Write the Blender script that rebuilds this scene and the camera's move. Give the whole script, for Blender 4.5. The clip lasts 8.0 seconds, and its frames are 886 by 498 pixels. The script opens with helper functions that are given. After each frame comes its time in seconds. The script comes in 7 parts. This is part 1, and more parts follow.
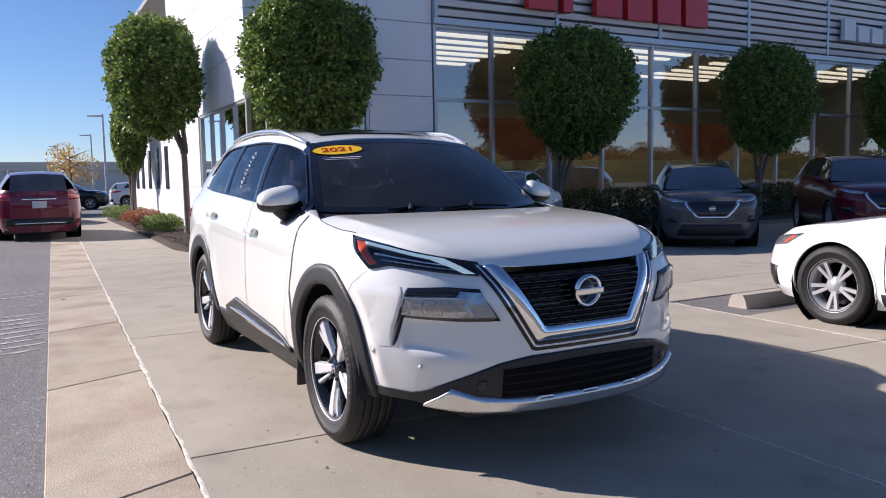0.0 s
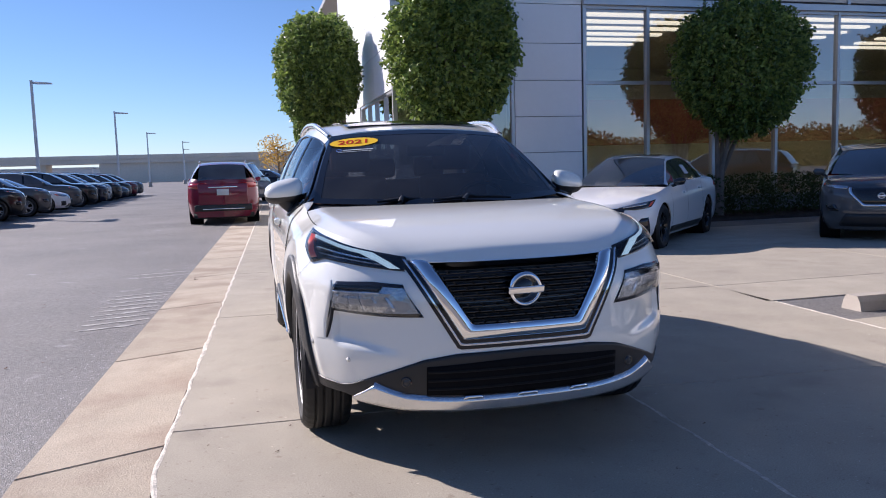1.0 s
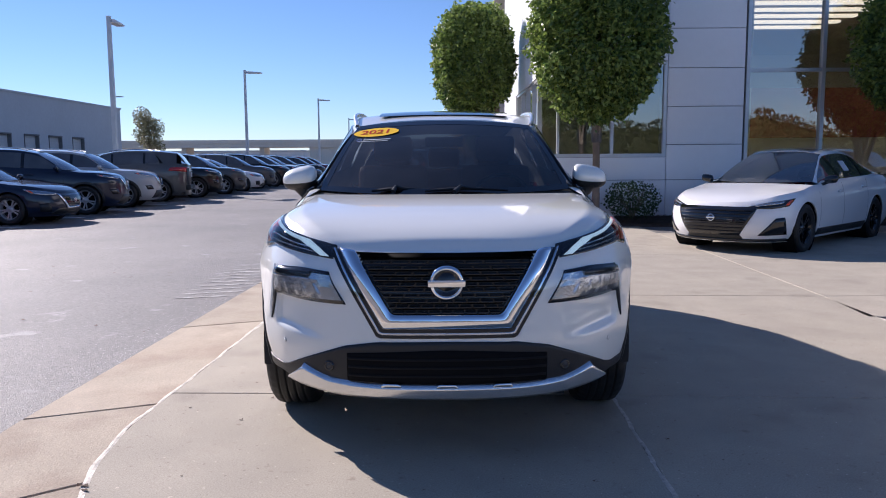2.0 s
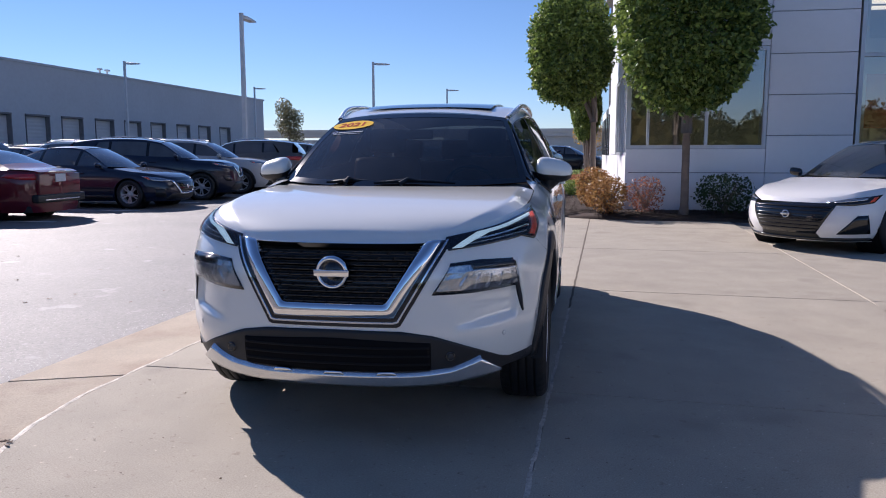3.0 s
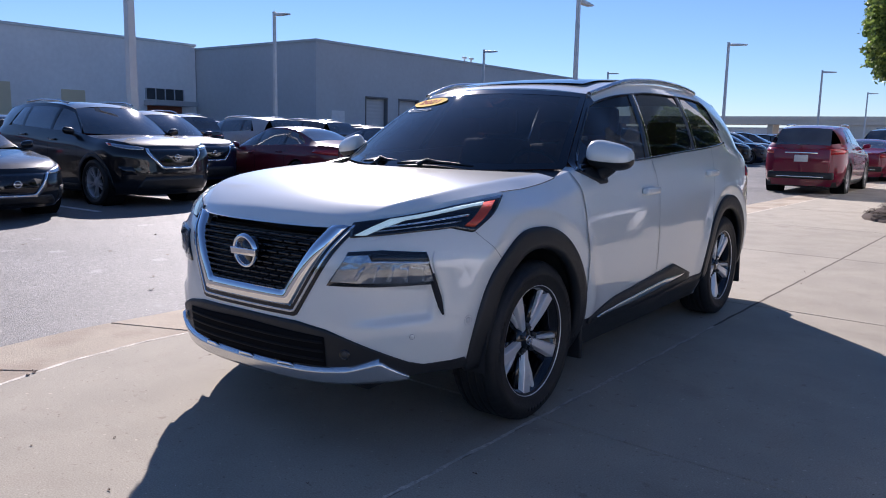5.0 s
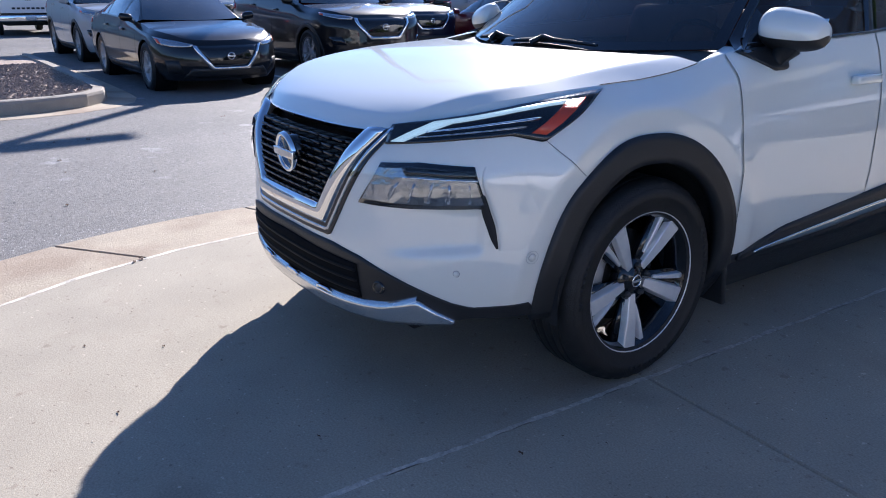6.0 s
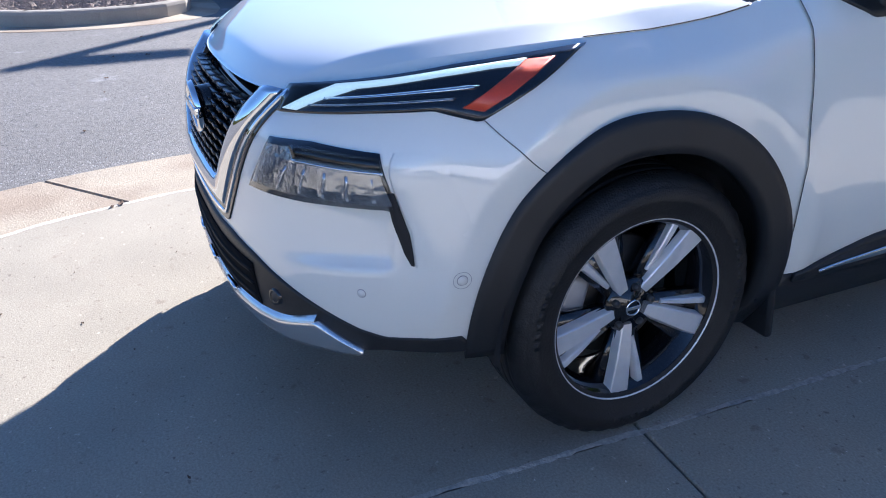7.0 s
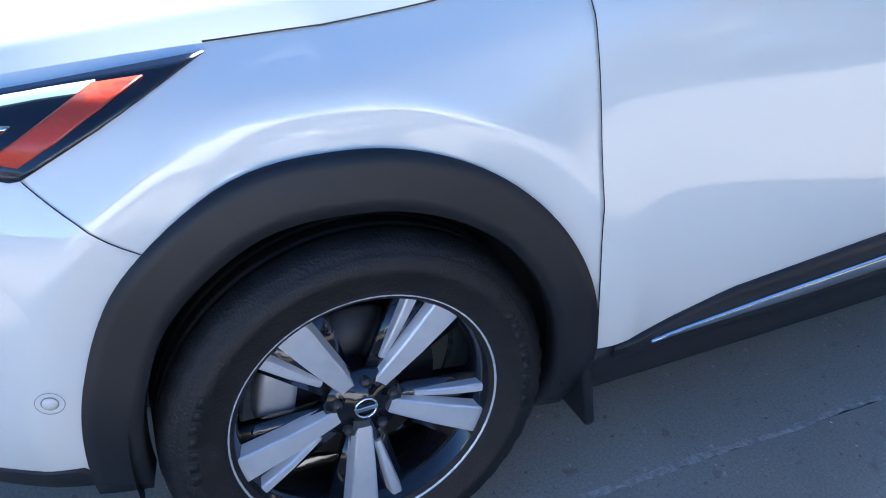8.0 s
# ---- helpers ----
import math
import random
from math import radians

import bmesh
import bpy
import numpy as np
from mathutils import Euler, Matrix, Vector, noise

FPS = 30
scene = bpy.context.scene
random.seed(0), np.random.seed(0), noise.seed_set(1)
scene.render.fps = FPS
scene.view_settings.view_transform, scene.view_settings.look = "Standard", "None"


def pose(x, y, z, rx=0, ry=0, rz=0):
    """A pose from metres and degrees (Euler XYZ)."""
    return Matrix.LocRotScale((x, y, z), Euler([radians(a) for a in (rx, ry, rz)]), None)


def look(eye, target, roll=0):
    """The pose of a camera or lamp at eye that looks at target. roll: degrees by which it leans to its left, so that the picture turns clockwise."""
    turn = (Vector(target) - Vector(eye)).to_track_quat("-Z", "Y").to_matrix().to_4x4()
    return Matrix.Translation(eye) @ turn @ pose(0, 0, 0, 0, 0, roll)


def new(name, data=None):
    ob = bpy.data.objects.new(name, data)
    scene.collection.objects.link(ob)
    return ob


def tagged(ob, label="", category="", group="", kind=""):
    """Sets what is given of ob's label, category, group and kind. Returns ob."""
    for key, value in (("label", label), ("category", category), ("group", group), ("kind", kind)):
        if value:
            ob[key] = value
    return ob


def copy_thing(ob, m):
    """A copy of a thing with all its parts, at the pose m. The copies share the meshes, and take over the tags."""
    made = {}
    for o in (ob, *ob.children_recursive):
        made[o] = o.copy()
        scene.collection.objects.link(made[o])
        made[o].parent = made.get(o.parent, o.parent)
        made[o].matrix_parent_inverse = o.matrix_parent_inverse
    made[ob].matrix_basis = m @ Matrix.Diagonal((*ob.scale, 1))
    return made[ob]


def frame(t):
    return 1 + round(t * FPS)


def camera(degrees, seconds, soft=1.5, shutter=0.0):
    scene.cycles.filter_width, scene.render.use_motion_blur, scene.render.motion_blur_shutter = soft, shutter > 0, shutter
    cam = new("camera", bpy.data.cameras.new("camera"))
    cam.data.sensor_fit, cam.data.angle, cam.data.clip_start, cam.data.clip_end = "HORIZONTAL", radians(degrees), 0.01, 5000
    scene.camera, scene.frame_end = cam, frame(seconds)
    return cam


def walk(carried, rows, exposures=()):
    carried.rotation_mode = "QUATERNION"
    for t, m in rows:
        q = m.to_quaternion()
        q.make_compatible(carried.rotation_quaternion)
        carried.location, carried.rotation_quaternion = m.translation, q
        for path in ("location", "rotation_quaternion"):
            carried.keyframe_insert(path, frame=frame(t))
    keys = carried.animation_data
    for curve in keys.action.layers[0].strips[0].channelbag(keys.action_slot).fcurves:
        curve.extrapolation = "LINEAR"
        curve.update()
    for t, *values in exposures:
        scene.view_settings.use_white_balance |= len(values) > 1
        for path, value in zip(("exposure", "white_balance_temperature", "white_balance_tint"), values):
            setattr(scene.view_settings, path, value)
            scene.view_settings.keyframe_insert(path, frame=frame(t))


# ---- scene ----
cam = camera(60.4, 8.0, 1.0)
EXPOSURES = [(0, 0.72, 5520, 20), (1.5, 0.88, 5450, 22), (3, 0.67, 5450, 22), (4.2, 0.64, 5450, 22), (5.3, 0.84, 5360, 20), (6, 1.20, 5270, 17), (6.5, 1.44, 5260, 16), (7, 1.56, 5210, 15), (8, 2.26, 5130, 13)]
PATH = [
    (0, (-2.151, -3.448, 1.263), (-1.18, -1.709, 1.082), -1.1),
    (0.5, (-1.623, -3.651, 1.271), (-0.86, -1.811, 1.089), -1.7),
    (1, (-1.103, -3.818, 1.271), (-0.607, -1.892, 1.064), -1.7),
    (1.5, (-0.547, -3.92, 1.273), (-0.316, -1.946, 1.046), -0.8),
    (1.7, (-0.335, -3.967, 1.27), (-0.209, -1.984, 1.044), -0.7),
    (2.8, (0.829, -4.005, 1.27), (0.567, -2.039, 1.021), 0.2),
    (3, (1.031, -3.969, 1.283), (0.684, -2.016, 1.029), -0.1),
    (3.5, (1.515, -3.781, 1.273), (0.967, -1.876, 1.009), -0.4),
    (4, (1.962, -3.591, 1.273), (1.207, -1.758, 1.008), -0.7),
    (4.2, (2.099, -3.481, 1.256), (1.265, -1.682, 0.993), -0.5),
    (5.3, (2.554, -2.609, 1.265), (1.227, -1.159, 0.892), 1.2),
    (5.5, (2.526, -2.403, 1.25), (1.104, -1.069, 0.804), 0.8),
    (6, (2.473, -1.943, 1.292), (0.918, -0.858, 0.658), 0.0),
    (6.5, (2.36, -1.548, 1.311), (0.73, -0.674, 0.551), 0.2),
    (7, (2.164, -1.146, 1.296), (0.521, -0.375, 0.457), 0.2),
    (7.5, (2.039, -0.717, 1.273), (0.423, 0.013, 0.348), -0.3),
    (8, (1.9, -0.274, 1.277), (0.28, 0.394, 0.313), -1.5),
]
walk(cam, [(t, look(eye, target, roll)) for t, eye, target, roll in PATH], EXPOSURES)

# ---- world, sun and exposure ----
SUN_YAW, SUN_UP = 46.0, 30.0
world = bpy.data.worlds.new("world")
scene.world = world
world.use_nodes = True
wn = world.node_tree.nodes
sky = wn.new("ShaderNodeTexSky")
sky.sky_type = "NISHITA"
sky.sun_disc = False
sky.sun_elevation, sky.sun_rotation = radians(SUN_UP), radians(-SUN_YAW)
sky.air_density, sky.dust_density, sky.ozone_density = 0.9, 0.0, 3.7
wn["Background"].inputs["Strength"].default_value = 0.057
world.node_tree.links.new(sky.outputs[0], wn["Background"].inputs["Color"])
sun = new("sun", bpy.data.lights.new("sun", "SUN"))
sun.data.energy, sun.data.angle, sun.data.color = 4.7, radians(0.53), (1.0, 0.855, 0.66)
SUN_WAY = Vector((-math.sin(radians(SUN_YAW)) * math.cos(radians(SUN_UP)), math.cos(radians(SUN_YAW)) * math.cos(radians(SUN_UP)), math.sin(radians(SUN_UP))))
sun.matrix_world = look(SUN_WAY * 60, (0, 0, 0))


# ---- materials ----
def mat(name, base, rough=0.5, metal=0.0, coat=0.0, vary=0.0, scale=3.0, fine=0.0, fine_scale=60.0, bump=0.0, bump_scale=80.0, dark=None, dark_scale=0.6, dark_at=0.6, spec=0.5, rand=0.0, specks=None):
    """Principled surface: broad variation, fine grain, patches of a second colour, bump."""
    m = bpy.data.materials.new(name)
    m.use_nodes = True
    t = m.node_tree
    p = t.nodes["Principled BSDF"]
    p.inputs["Roughness"].default_value, p.inputs["Metallic"].default_value = rough, metal
    p.inputs["Coat Weight"].default_value, p.inputs["Coat Roughness"].default_value = coat, 0.03
    p.inputs["Specular IOR Level"].default_value = spec
    p.inputs["Base Color"].default_value = (*base, 1)
    if not (vary or fine or bump or dark or rand or specks):
        return m
    co = t.nodes.new("ShaderNodeTexCoord")

    def noise_at(s, detail=4.0):
        n = t.nodes.new("ShaderNodeTexNoise")
        n.inputs["Scale"].default_value, n.inputs["Detail"].default_value = s, detail
        t.links.new(co.outputs["Object"], n.inputs["Vector"])
        return n.outputs["Fac"]

    def times(colour, fac, amount):
        r = t.nodes.new("ShaderNodeMapRange")
        r.inputs["From Min"].default_value, r.inputs["From Max"].default_value = 0.25, 0.75
        r.inputs["To Min"].default_value, r.inputs["To Max"].default_value = 1 - amount, 1 + amount
        t.links.new(fac, r.inputs["Value"])
        v = t.nodes.new("ShaderNodeVectorMath")
        v.operation = "SCALE"
        t.links.new(colour, v.inputs[0])
        t.links.new(r.outputs[0], v.inputs["Scale"])
        return v.outputs[0]

    rgb = t.nodes.new("ShaderNodeRGB")
    rgb.outputs[0].default_value = (*base, 1)
    colour = rgb.outputs[0]
    patches = ([(dark, dark_scale, dark_at, 0.10, 6.0)] if dark else []) + [(c, sc, at, 0.04, 2.0) for c, sc, at in specks or ()]
    for second, size, at, edge, detail in patches:
        ramp = t.nodes.new("ShaderNodeMapRange")
        ramp.inputs["From Min"].default_value, ramp.inputs["From Max"].default_value = at - edge, at + edge
        t.links.new(noise_at(size, detail), ramp.inputs["Value"])
        mix = t.nodes.new("ShaderNodeMix")
        mix.data_type = "RGBA"
        mix.inputs["B"].default_value = (0, 0, 0, 1)
        sock = [i for i in mix.inputs if i.type == "RGBA"]
        t.links.new(ramp.outputs[0], mix.inputs[0])
        t.links.new(colour, sock[0])
        sock[1].default_value = (*second, 1)
        colour = [o for o in mix.outputs if o.type == "RGBA"][0]
    if vary:
        colour = times(colour, noise_at(scale), vary)
    if fine:
        colour = times(colour, noise_at(fine_scale, 2.0), fine)
    if rand:
        info = t.nodes.new("ShaderNodeObjectInfo")
        colour = times(colour, info.outputs["Random"], rand)
    t.links.new(colour, p.inputs["Base Color"])
    if bump:
        b = t.nodes.new("ShaderNodeBump")
        b.inputs["Strength"].default_value, b.inputs["Distance"].default_value = bump, 0.01
        t.links.new(noise_at(bump_scale, 3.0), b.inputs["Height"])
        t.links.new(b.outputs[0], p.inputs["Normal"])
    return m


def glass(name, tint, gloss=1.0, ior=1.5, dust_haze=0.0):
    """Thin pane: tinted see-through with a Fresnel gloss."""
    m = bpy.data.materials.new(name)
    m.use_nodes = True
    t = m.node_tree
    t.nodes.clear()
    out = t.nodes.new("ShaderNodeOutputMaterial")
    mix, tr, gl, fr = (t.nodes.new("ShaderNode" + k) for k in ("MixShader", "BsdfTransparent", "BsdfGlossy", "Fresnel"))
    tr.inputs["Color"].default_value = (*tint, 1)
    gl.inputs["Roughness"].default_value = 0.012
    gl.inputs["Color"].default_value = (gloss, gloss, gloss, 1)
    fr.inputs["IOR"].default_value = ior
    t.links.new(fr.outputs[0], mix.inputs[0])
    t.links.new(tr.outputs[0], mix.inputs[1])
    t.links.new(gl.outputs[0], mix.inputs[2])
    last = mix
    # uneven grey diffuse mix: a dust film, with sun-glare haze painted in
    if dust_haze:
        di, last = t.nodes.new("ShaderNodeBsdfDiffuse"), t.nodes.new("ShaderNodeMixShader")
        di.inputs["Color"].default_value = (0.55, 0.55, 0.55, 1)
        co, no, ra = (t.nodes.new("ShaderNode" + k) for k in ("TexCoord", "TexNoise", "MapRange"))
        no.inputs["Scale"].default_value, no.inputs["Detail"].default_value = 4.0, 8.0
        ra.inputs["From Min"].default_value, ra.inputs["From Max"].default_value = 0.3, 0.7
        ra.inputs["To Min"].default_value, ra.inputs["To Max"].default_value = dust_haze * 0.6, dust_haze * 1.4
        t.links.new(co.outputs["Object"], no.inputs["Vector"])
        t.links.new(no.outputs["Fac"], ra.inputs["Value"])
        t.links.new(ra.outputs[0], last.inputs[0])
        t.links.new(mix.outputs[0], last.inputs[1])
        t.links.new(di.outputs[0], last.inputs[2])
    t.links.new(last.outputs[0], out.inputs["Surface"])
    return m


def lamp(name, colour, strength):
    m = mat(name, colour, 0.3)
    p = m.node_tree.nodes["Principled BSDF"]
    p.inputs["Emission Color"].default_value, p.inputs["Emission Strength"].default_value = (*colour, 1), strength
    return m


def paint():
    """Car paint in the colour of the object, with flakes and clear coat."""
    m = mat("car_paint", (0.5, 0.5, 0.5), 0.32, 0.0, 1.0, vary=0.02, scale=900.0, spec=0.15)
    t = m.node_tree
    info = t.nodes.new("ShaderNodeObjectInfo")
    for n in t.nodes:
        if n.type == "VECT_MATH":
            t.links.new(info.outputs["Color"], n.inputs[0])
    return m


PAINT = paint()
PEARL = mat("pearl_white_paint", (0.845, 0.845, 0.785), 0.28, 0.0, 1.0, vary=0.025, scale=700.0)
PEARL.node_tree.nodes["Principled BSDF"].inputs["Coat Roughness"].default_value = 0.04
PEARL.node_tree.nodes["Principled BSDF"].inputs["Coat IOR"].default_value = 1.85
PLASTIC = mat("black_plastic", (0.015, 0.016, 0.018), 0.46, vary=0.15, scale=8, bump=0.15, bump_scale=900)
GLOSSY = mat("gloss_black", (0.008, 0.008, 0.010), 0.09, coat=0.5)
GRILLE = mat("grille_black", (0.006, 0.006, 0.007), 0.22, spec=0.5)
GAP = mat("panel_gap", (0.008, 0.008, 0.009), 0.9, spec=0.1)
SLAT = mat("dull_black_slat", (0.010, 0.010, 0.011), 0.7, spec=0.2)
CHROME = mat("chrome", (0.85, 0.86, 0.88), 0.06, 1.0, vary=0.03, scale=30)
SATIN = mat("satin_silver", (0.80, 0.80, 0.80), 0.22, 0.9, vary=0.05, scale=60)
MACHINED = mat("machined_alloy", (0.83, 0.83, 0.83), 0.34, 0.5, vary=0.04, scale=40, bump=0.05, bump_scale=500)
ALLOY = mat("grey_alloy", (0.50, 0.50, 0.51), 0.35, 0.4, vary=0.05, scale=40)
RUBBER = mat("tyre_rubber", (0.010, 0.010, 0.0105), 0.58, vary=0.25, scale=20, bump=0.25, bump_scale=180, dark=(0.020, 0.019, 0.018), dark_scale=9, dark_at=0.68)
DISC = mat("brake_steel", (0.075, 0.072, 0.07), 0.5, 0.6, vary=0.2, scale=30)
LENS = glass("lamp_lens", (0.93, 0.95, 0.97), 1.0, 1.28)
LED = lamp("day_lamp", (0.52, 0.64, 0.62), 0.30)
AMBER = mat("amber_reflector", (0.86, 0.10, 0.035), 0.30, coat=0.4, vary=0.08, scale=200)
RED_LENS = mat("red_lens", (0.40, 0.012, 0.015), 0.12, coat=1.0)
REFLECTOR = mat("lamp_reflector", (0.50, 0.51, 0.53), 0.14, 0.85, vary=0.25, scale=26, bump=0.25, bump_scale=60)
CELL = mat("lamp_cell", (0.66, 0.67, 0.70), 0.14, 0.8, vary=0.15, scale=55)
WINDSCREEN = glass("windscreen_glass", (0.20, 0.22, 0.24), 1.0, 1.55, 0.034)
SIDE_GLASS = glass("side_glass", (0.46, 0.48, 0.49), 1.0, 1.42, 0.004)
PRIVACY = glass("privacy_glass", (0.26, 0.265, 0.27), 1.0, 1.42, 0.004)
DARK_GLASS = mat("dark_car_glass", (0.066, 0.068, 0.070), 0.05, coat=1.0, vary=0.4, scale=1.5, spec=1.0)
CABIN = mat("cabin_black", (0.016, 0.016, 0.018), 0.75, vary=0.2, scale=12)
LEATHER = mat("tan_leather", (0.30, 0.11, 0.045), 0.5, vary=0.15, scale=14, bump=0.2, bump_scale=300)
YELLOW = mat("yellow_sticker", (0.90, 0.55, 0.02), 0.8, vary=0.03, scale=20, spec=0.1)
STICKER_RED = mat("sticker_red", (0.50, 0.02, 0.015), 0.8, spec=0.1)
WHITE_INK = mat("white_print", (0.62, 0.64, 0.66), 0.85, spec=0.1)
BLUE_INK = mat("blue_print", (0.10, 0.16, 0.40), 0.4)
SENSOR_RING = mat("sensor_ring", (0.30, 0.30, 0.31), 0.6)
PLATE = mat("number_plate", (0.62, 0.64, 0.66), 0.4, vary=0.1, scale=60)

CONCRETE = mat("concrete", (0.392, 0.352, 0.280), 0.88, vary=0.10, scale=2.4, fine=0.20, fine_scale=150, bump=0.15, bump_scale=240, dark=(0.368, 0.328, 0.262), dark_scale=0.9, dark_at=0.56, rand=0.05, specks=[((0.380, 0.338, 0.268), 5.0, 0.60), ((0.335, 0.298, 0.238), 1.7, 0.66), ((0.24, 0.20, 0.16), 48.0, 0.70), ((0.58, 0.51, 0.41), 38.0, 0.72), ((0.30, 0.255, 0.20), 14.0, 0.71)])
GUTTER = mat("gutter_concrete", (0.455, 0.388, 0.295), 0.9, vary=0.12, scale=1.5, fine=0.14, fine_scale=110, bump=0.4, bump_scale=120, dark=(0.34, 0.27, 0.20), dark_scale=1.6, dark_at=0.55, rand=0.06)
JOINT = mat("joint_filler", (0.13, 0.105, 0.08), 0.95, vary=0.3, scale=9)
DUST = mat("joint_dust", (0.50, 0.455, 0.39), 0.95, vary=0.3, scale=11, fine=0.3, fine_scale=60, bump=0.5, bump_scale=90)
SEAL = mat("pale_joint_sealant", (0.70, 0.645, 0.55), 0.9, vary=0.40, scale=12, fine=0.2, fine_scale=70, bump=0.5, bump_scale=90)
ASPHALT = mat("asphalt", (0.184, 0.174, 0.164), 0.70, vary=0.16, scale=0.5, fine=0.24, fine_scale=45, bump=0.6, bump_scale=130, dark=(0.140, 0.134, 0.132), dark_scale=0.22, dark_at=0.55, specks=[((0.27, 0.262, 0.26), 2.6, 0.70), ((0.31, 0.30, 0.29), 60.0, 0.67), ((0.085, 0.083, 0.084), 34.0, 0.68)])
WORN = mat("worn_line_paint", (0.40, 0.39, 0.375), 0.85, vary=0.3, scale=3, fine=0.4, fine_scale=40)
LINE = mat("line_paint", (0.62, 0.62, 0.60), 0.8, vary=0.2, scale=4, fine=0.2, fine_scale=60)
KERB = mat("kerb_concrete", (0.40, 0.36, 0.31), 0.9, vary=0.15, scale=2, fine=0.1, fine_scale=90, bump=0.3, bump_scale=90, rand=0.06)
GRAVEL = mat("gravel", (0.36, 0.285, 0.235), 0.9, vary=0.2, scale=4, fine=0.5, fine_scale=30, bump=0.4, bump_scale=40, rand=0.2)
MULCH = mat("mulch", (0.055, 0.036, 0.027), 0.95, vary=0.3, scale=5, fine=0.5, fine_scale=35, bump=1.0, bump_scale=45)
PANEL = mat("white_metal_panel", (0.86, 0.87, 0.885), 0.42, vary=0.025, scale=0.7, fine=0.01, fine_scale=8, rand=0.015)
PANEL_GAP = mat("panel_joint", (0.32, 0.33, 0.36), 0.8)
FRAME = mat("aluminium_frame", (0.50, 0.51, 0.53), 0.38, 0.6, vary=0.04, scale=6)
LOUVRE = mat("silver_louvre", (0.58, 0.60, 0.64), 0.36, 0.5, vary=0.04, scale=2)
SHOP_GLASS = glass("showroom_glass", (0.56, 0.61, 0.62), 1.0, 2.9)
SIGN_RED = mat("red_sign_face", (0.62, 0.012, 0.02), 0.35, coat=0.3, vary=0.03, scale=3)
SIGN_WHITE = mat("white_sign_face", (0.80, 0.80, 0.80), 0.4)
INNER_WALL = mat("showroom_wall", (0.62, 0.58, 0.48), 0.8, vary=0.05, scale=1)
INNER_BAND = mat("showroom_brown_wall", (0.24, 0.075, 0.040), 0.7, vary=0.2, scale=2)
INNER_FLOOR = mat("showroom_floor", (0.48, 0.44, 0.38), 0.35, vary=0.06, scale=2)
SHOP_LAMP = lamp("ceiling_light_panel", (1.0, 0.80, 0.50), 1.0)
SLATE = mat("grey_block_wall", (0.52, 0.54, 0.56), 0.9, vary=0.05, scale=0.25, fine=0.04, fine_scale=3)
PALE_WALL = mat("pale_block_wall", (0.80, 0.80, 0.80), 0.85, vary=0.05, scale=0.3, fine=0.04, fine_scale=3)
CREAM = mat("cream_board", (0.66, 0.58, 0.40), 0.8, vary=0.06, scale=0.8)
SHUTTER = mat("roller_shutter", (0.58, 0.58, 0.58), 0.7, vary=0.04, scale=1)
DARK_OPENING = mat("dark_window", (0.05, 0.055, 0.06), 0.15, vary=0.2, scale=1)
TAN_CONCRETE = mat("tan_bridge_concrete", (0.80, 0.71, 0.60), 0.9, vary=0.08, scale=0.1, fine=0.05, fine_scale=2)
POLE = mat("pole_grey", (0.66, 0.66, 0.66), 0.5, 0.3, vary=0.08, scale=2)
BARK = mat("bark", (0.19, 0.155, 0.128), 0.9, vary=0.25, scale=6, bump=0.8, bump_scale=35)


def leaf_mat(name, base, warm, rand_scale=1.0):
    """Leaves: each one its own tint, with light passing through."""
    m = bpy.data.materials.new(name)
    m.use_nodes = True
    t = m.node_tree
    p = t.nodes["Principled BSDF"]
    geo = t.nodes.new("ShaderNodeNewGeometry")
    mix = t.nodes.new("ShaderNodeMix")
    mix.data_type = "RGBA"
    sock = [i for i in mix.inputs if i.type == "RGBA"]
    sock[0].default_value, sock[1].default_value = (*base, 1), (*warm, 1)
    t.links.new(geo.outputs["Random Per Island"], mix.inputs[0])
    col = [o for o in mix.outputs if o.type == "RGBA"][0]
    t.links.new(col, p.inputs["Base Color"])
    p.inputs["Roughness"].default_value = 0.42
    tl = t.nodes.new("ShaderNodeBsdfTranslucent")
    t.links.new(col, tl.inputs["Color"])
    ms = t.nodes.new("ShaderNodeMixShader")
    ms.inputs[0].default_value = 0.4
    t.links.new(p.outputs[0], ms.inputs[1])
    t.links.new(tl.outputs[0], ms.inputs[2])
    t.links.new(ms.outputs[0], t.nodes["Material Output"].inputs["Surface"])
    return m


LEAF = leaf_mat("pear_leaf", (0.046, 0.100, 0.026), (0.31, 0.40, 0.085))
HEDGE_LEAF = leaf_mat("hedge_leaf", (0.028, 0.055, 0.016), (0.060, 0.095, 0.026))
RUST_LEAF = leaf_mat("rust_leaf", (0.24, 0.105, 0.038), (0.46, 0.29, 0.10))
RED_LEAF = leaf_mat("red_leaf", (0.26, 0.080, 0.045), (0.42, 0.21, 0.11))
MUTED_LEAF = leaf_mat("muted_leaf", (0.145, 0.152, 0.087), (0.22, 0.20, 0.105))
GOLD_LEAF = leaf_mat("gold_leaf", (0.50, 0.28, 0.03), (0.62, 0.42, 0.08))
# dark grey for painted reveal shade, dock bumpers and entrance mullions
SHADE_AND_TRIM = mat("shade_and_trim", (0.17, 0.17, 0.175), 0.8, vary=0.2, scale=3)
ENTRY = mat("entrance_glazing", (0.105, 0.030, 0.028), 0.15, vary=0.35, scale=0.8, spec=0.6)
GREY_PANE = mat("grey_pane", (0.10, 0.12, 0.14), 0.12, vary=0.3, scale=1.2, spec=0.6)
# daylight coming through the glazing is put into this pane's pale colour
DAYLIT_PANE = mat("daylit_pane", (0.46, 0.60, 0.62), 0.12, vary=0.25, scale=0.6, spec=0.6)
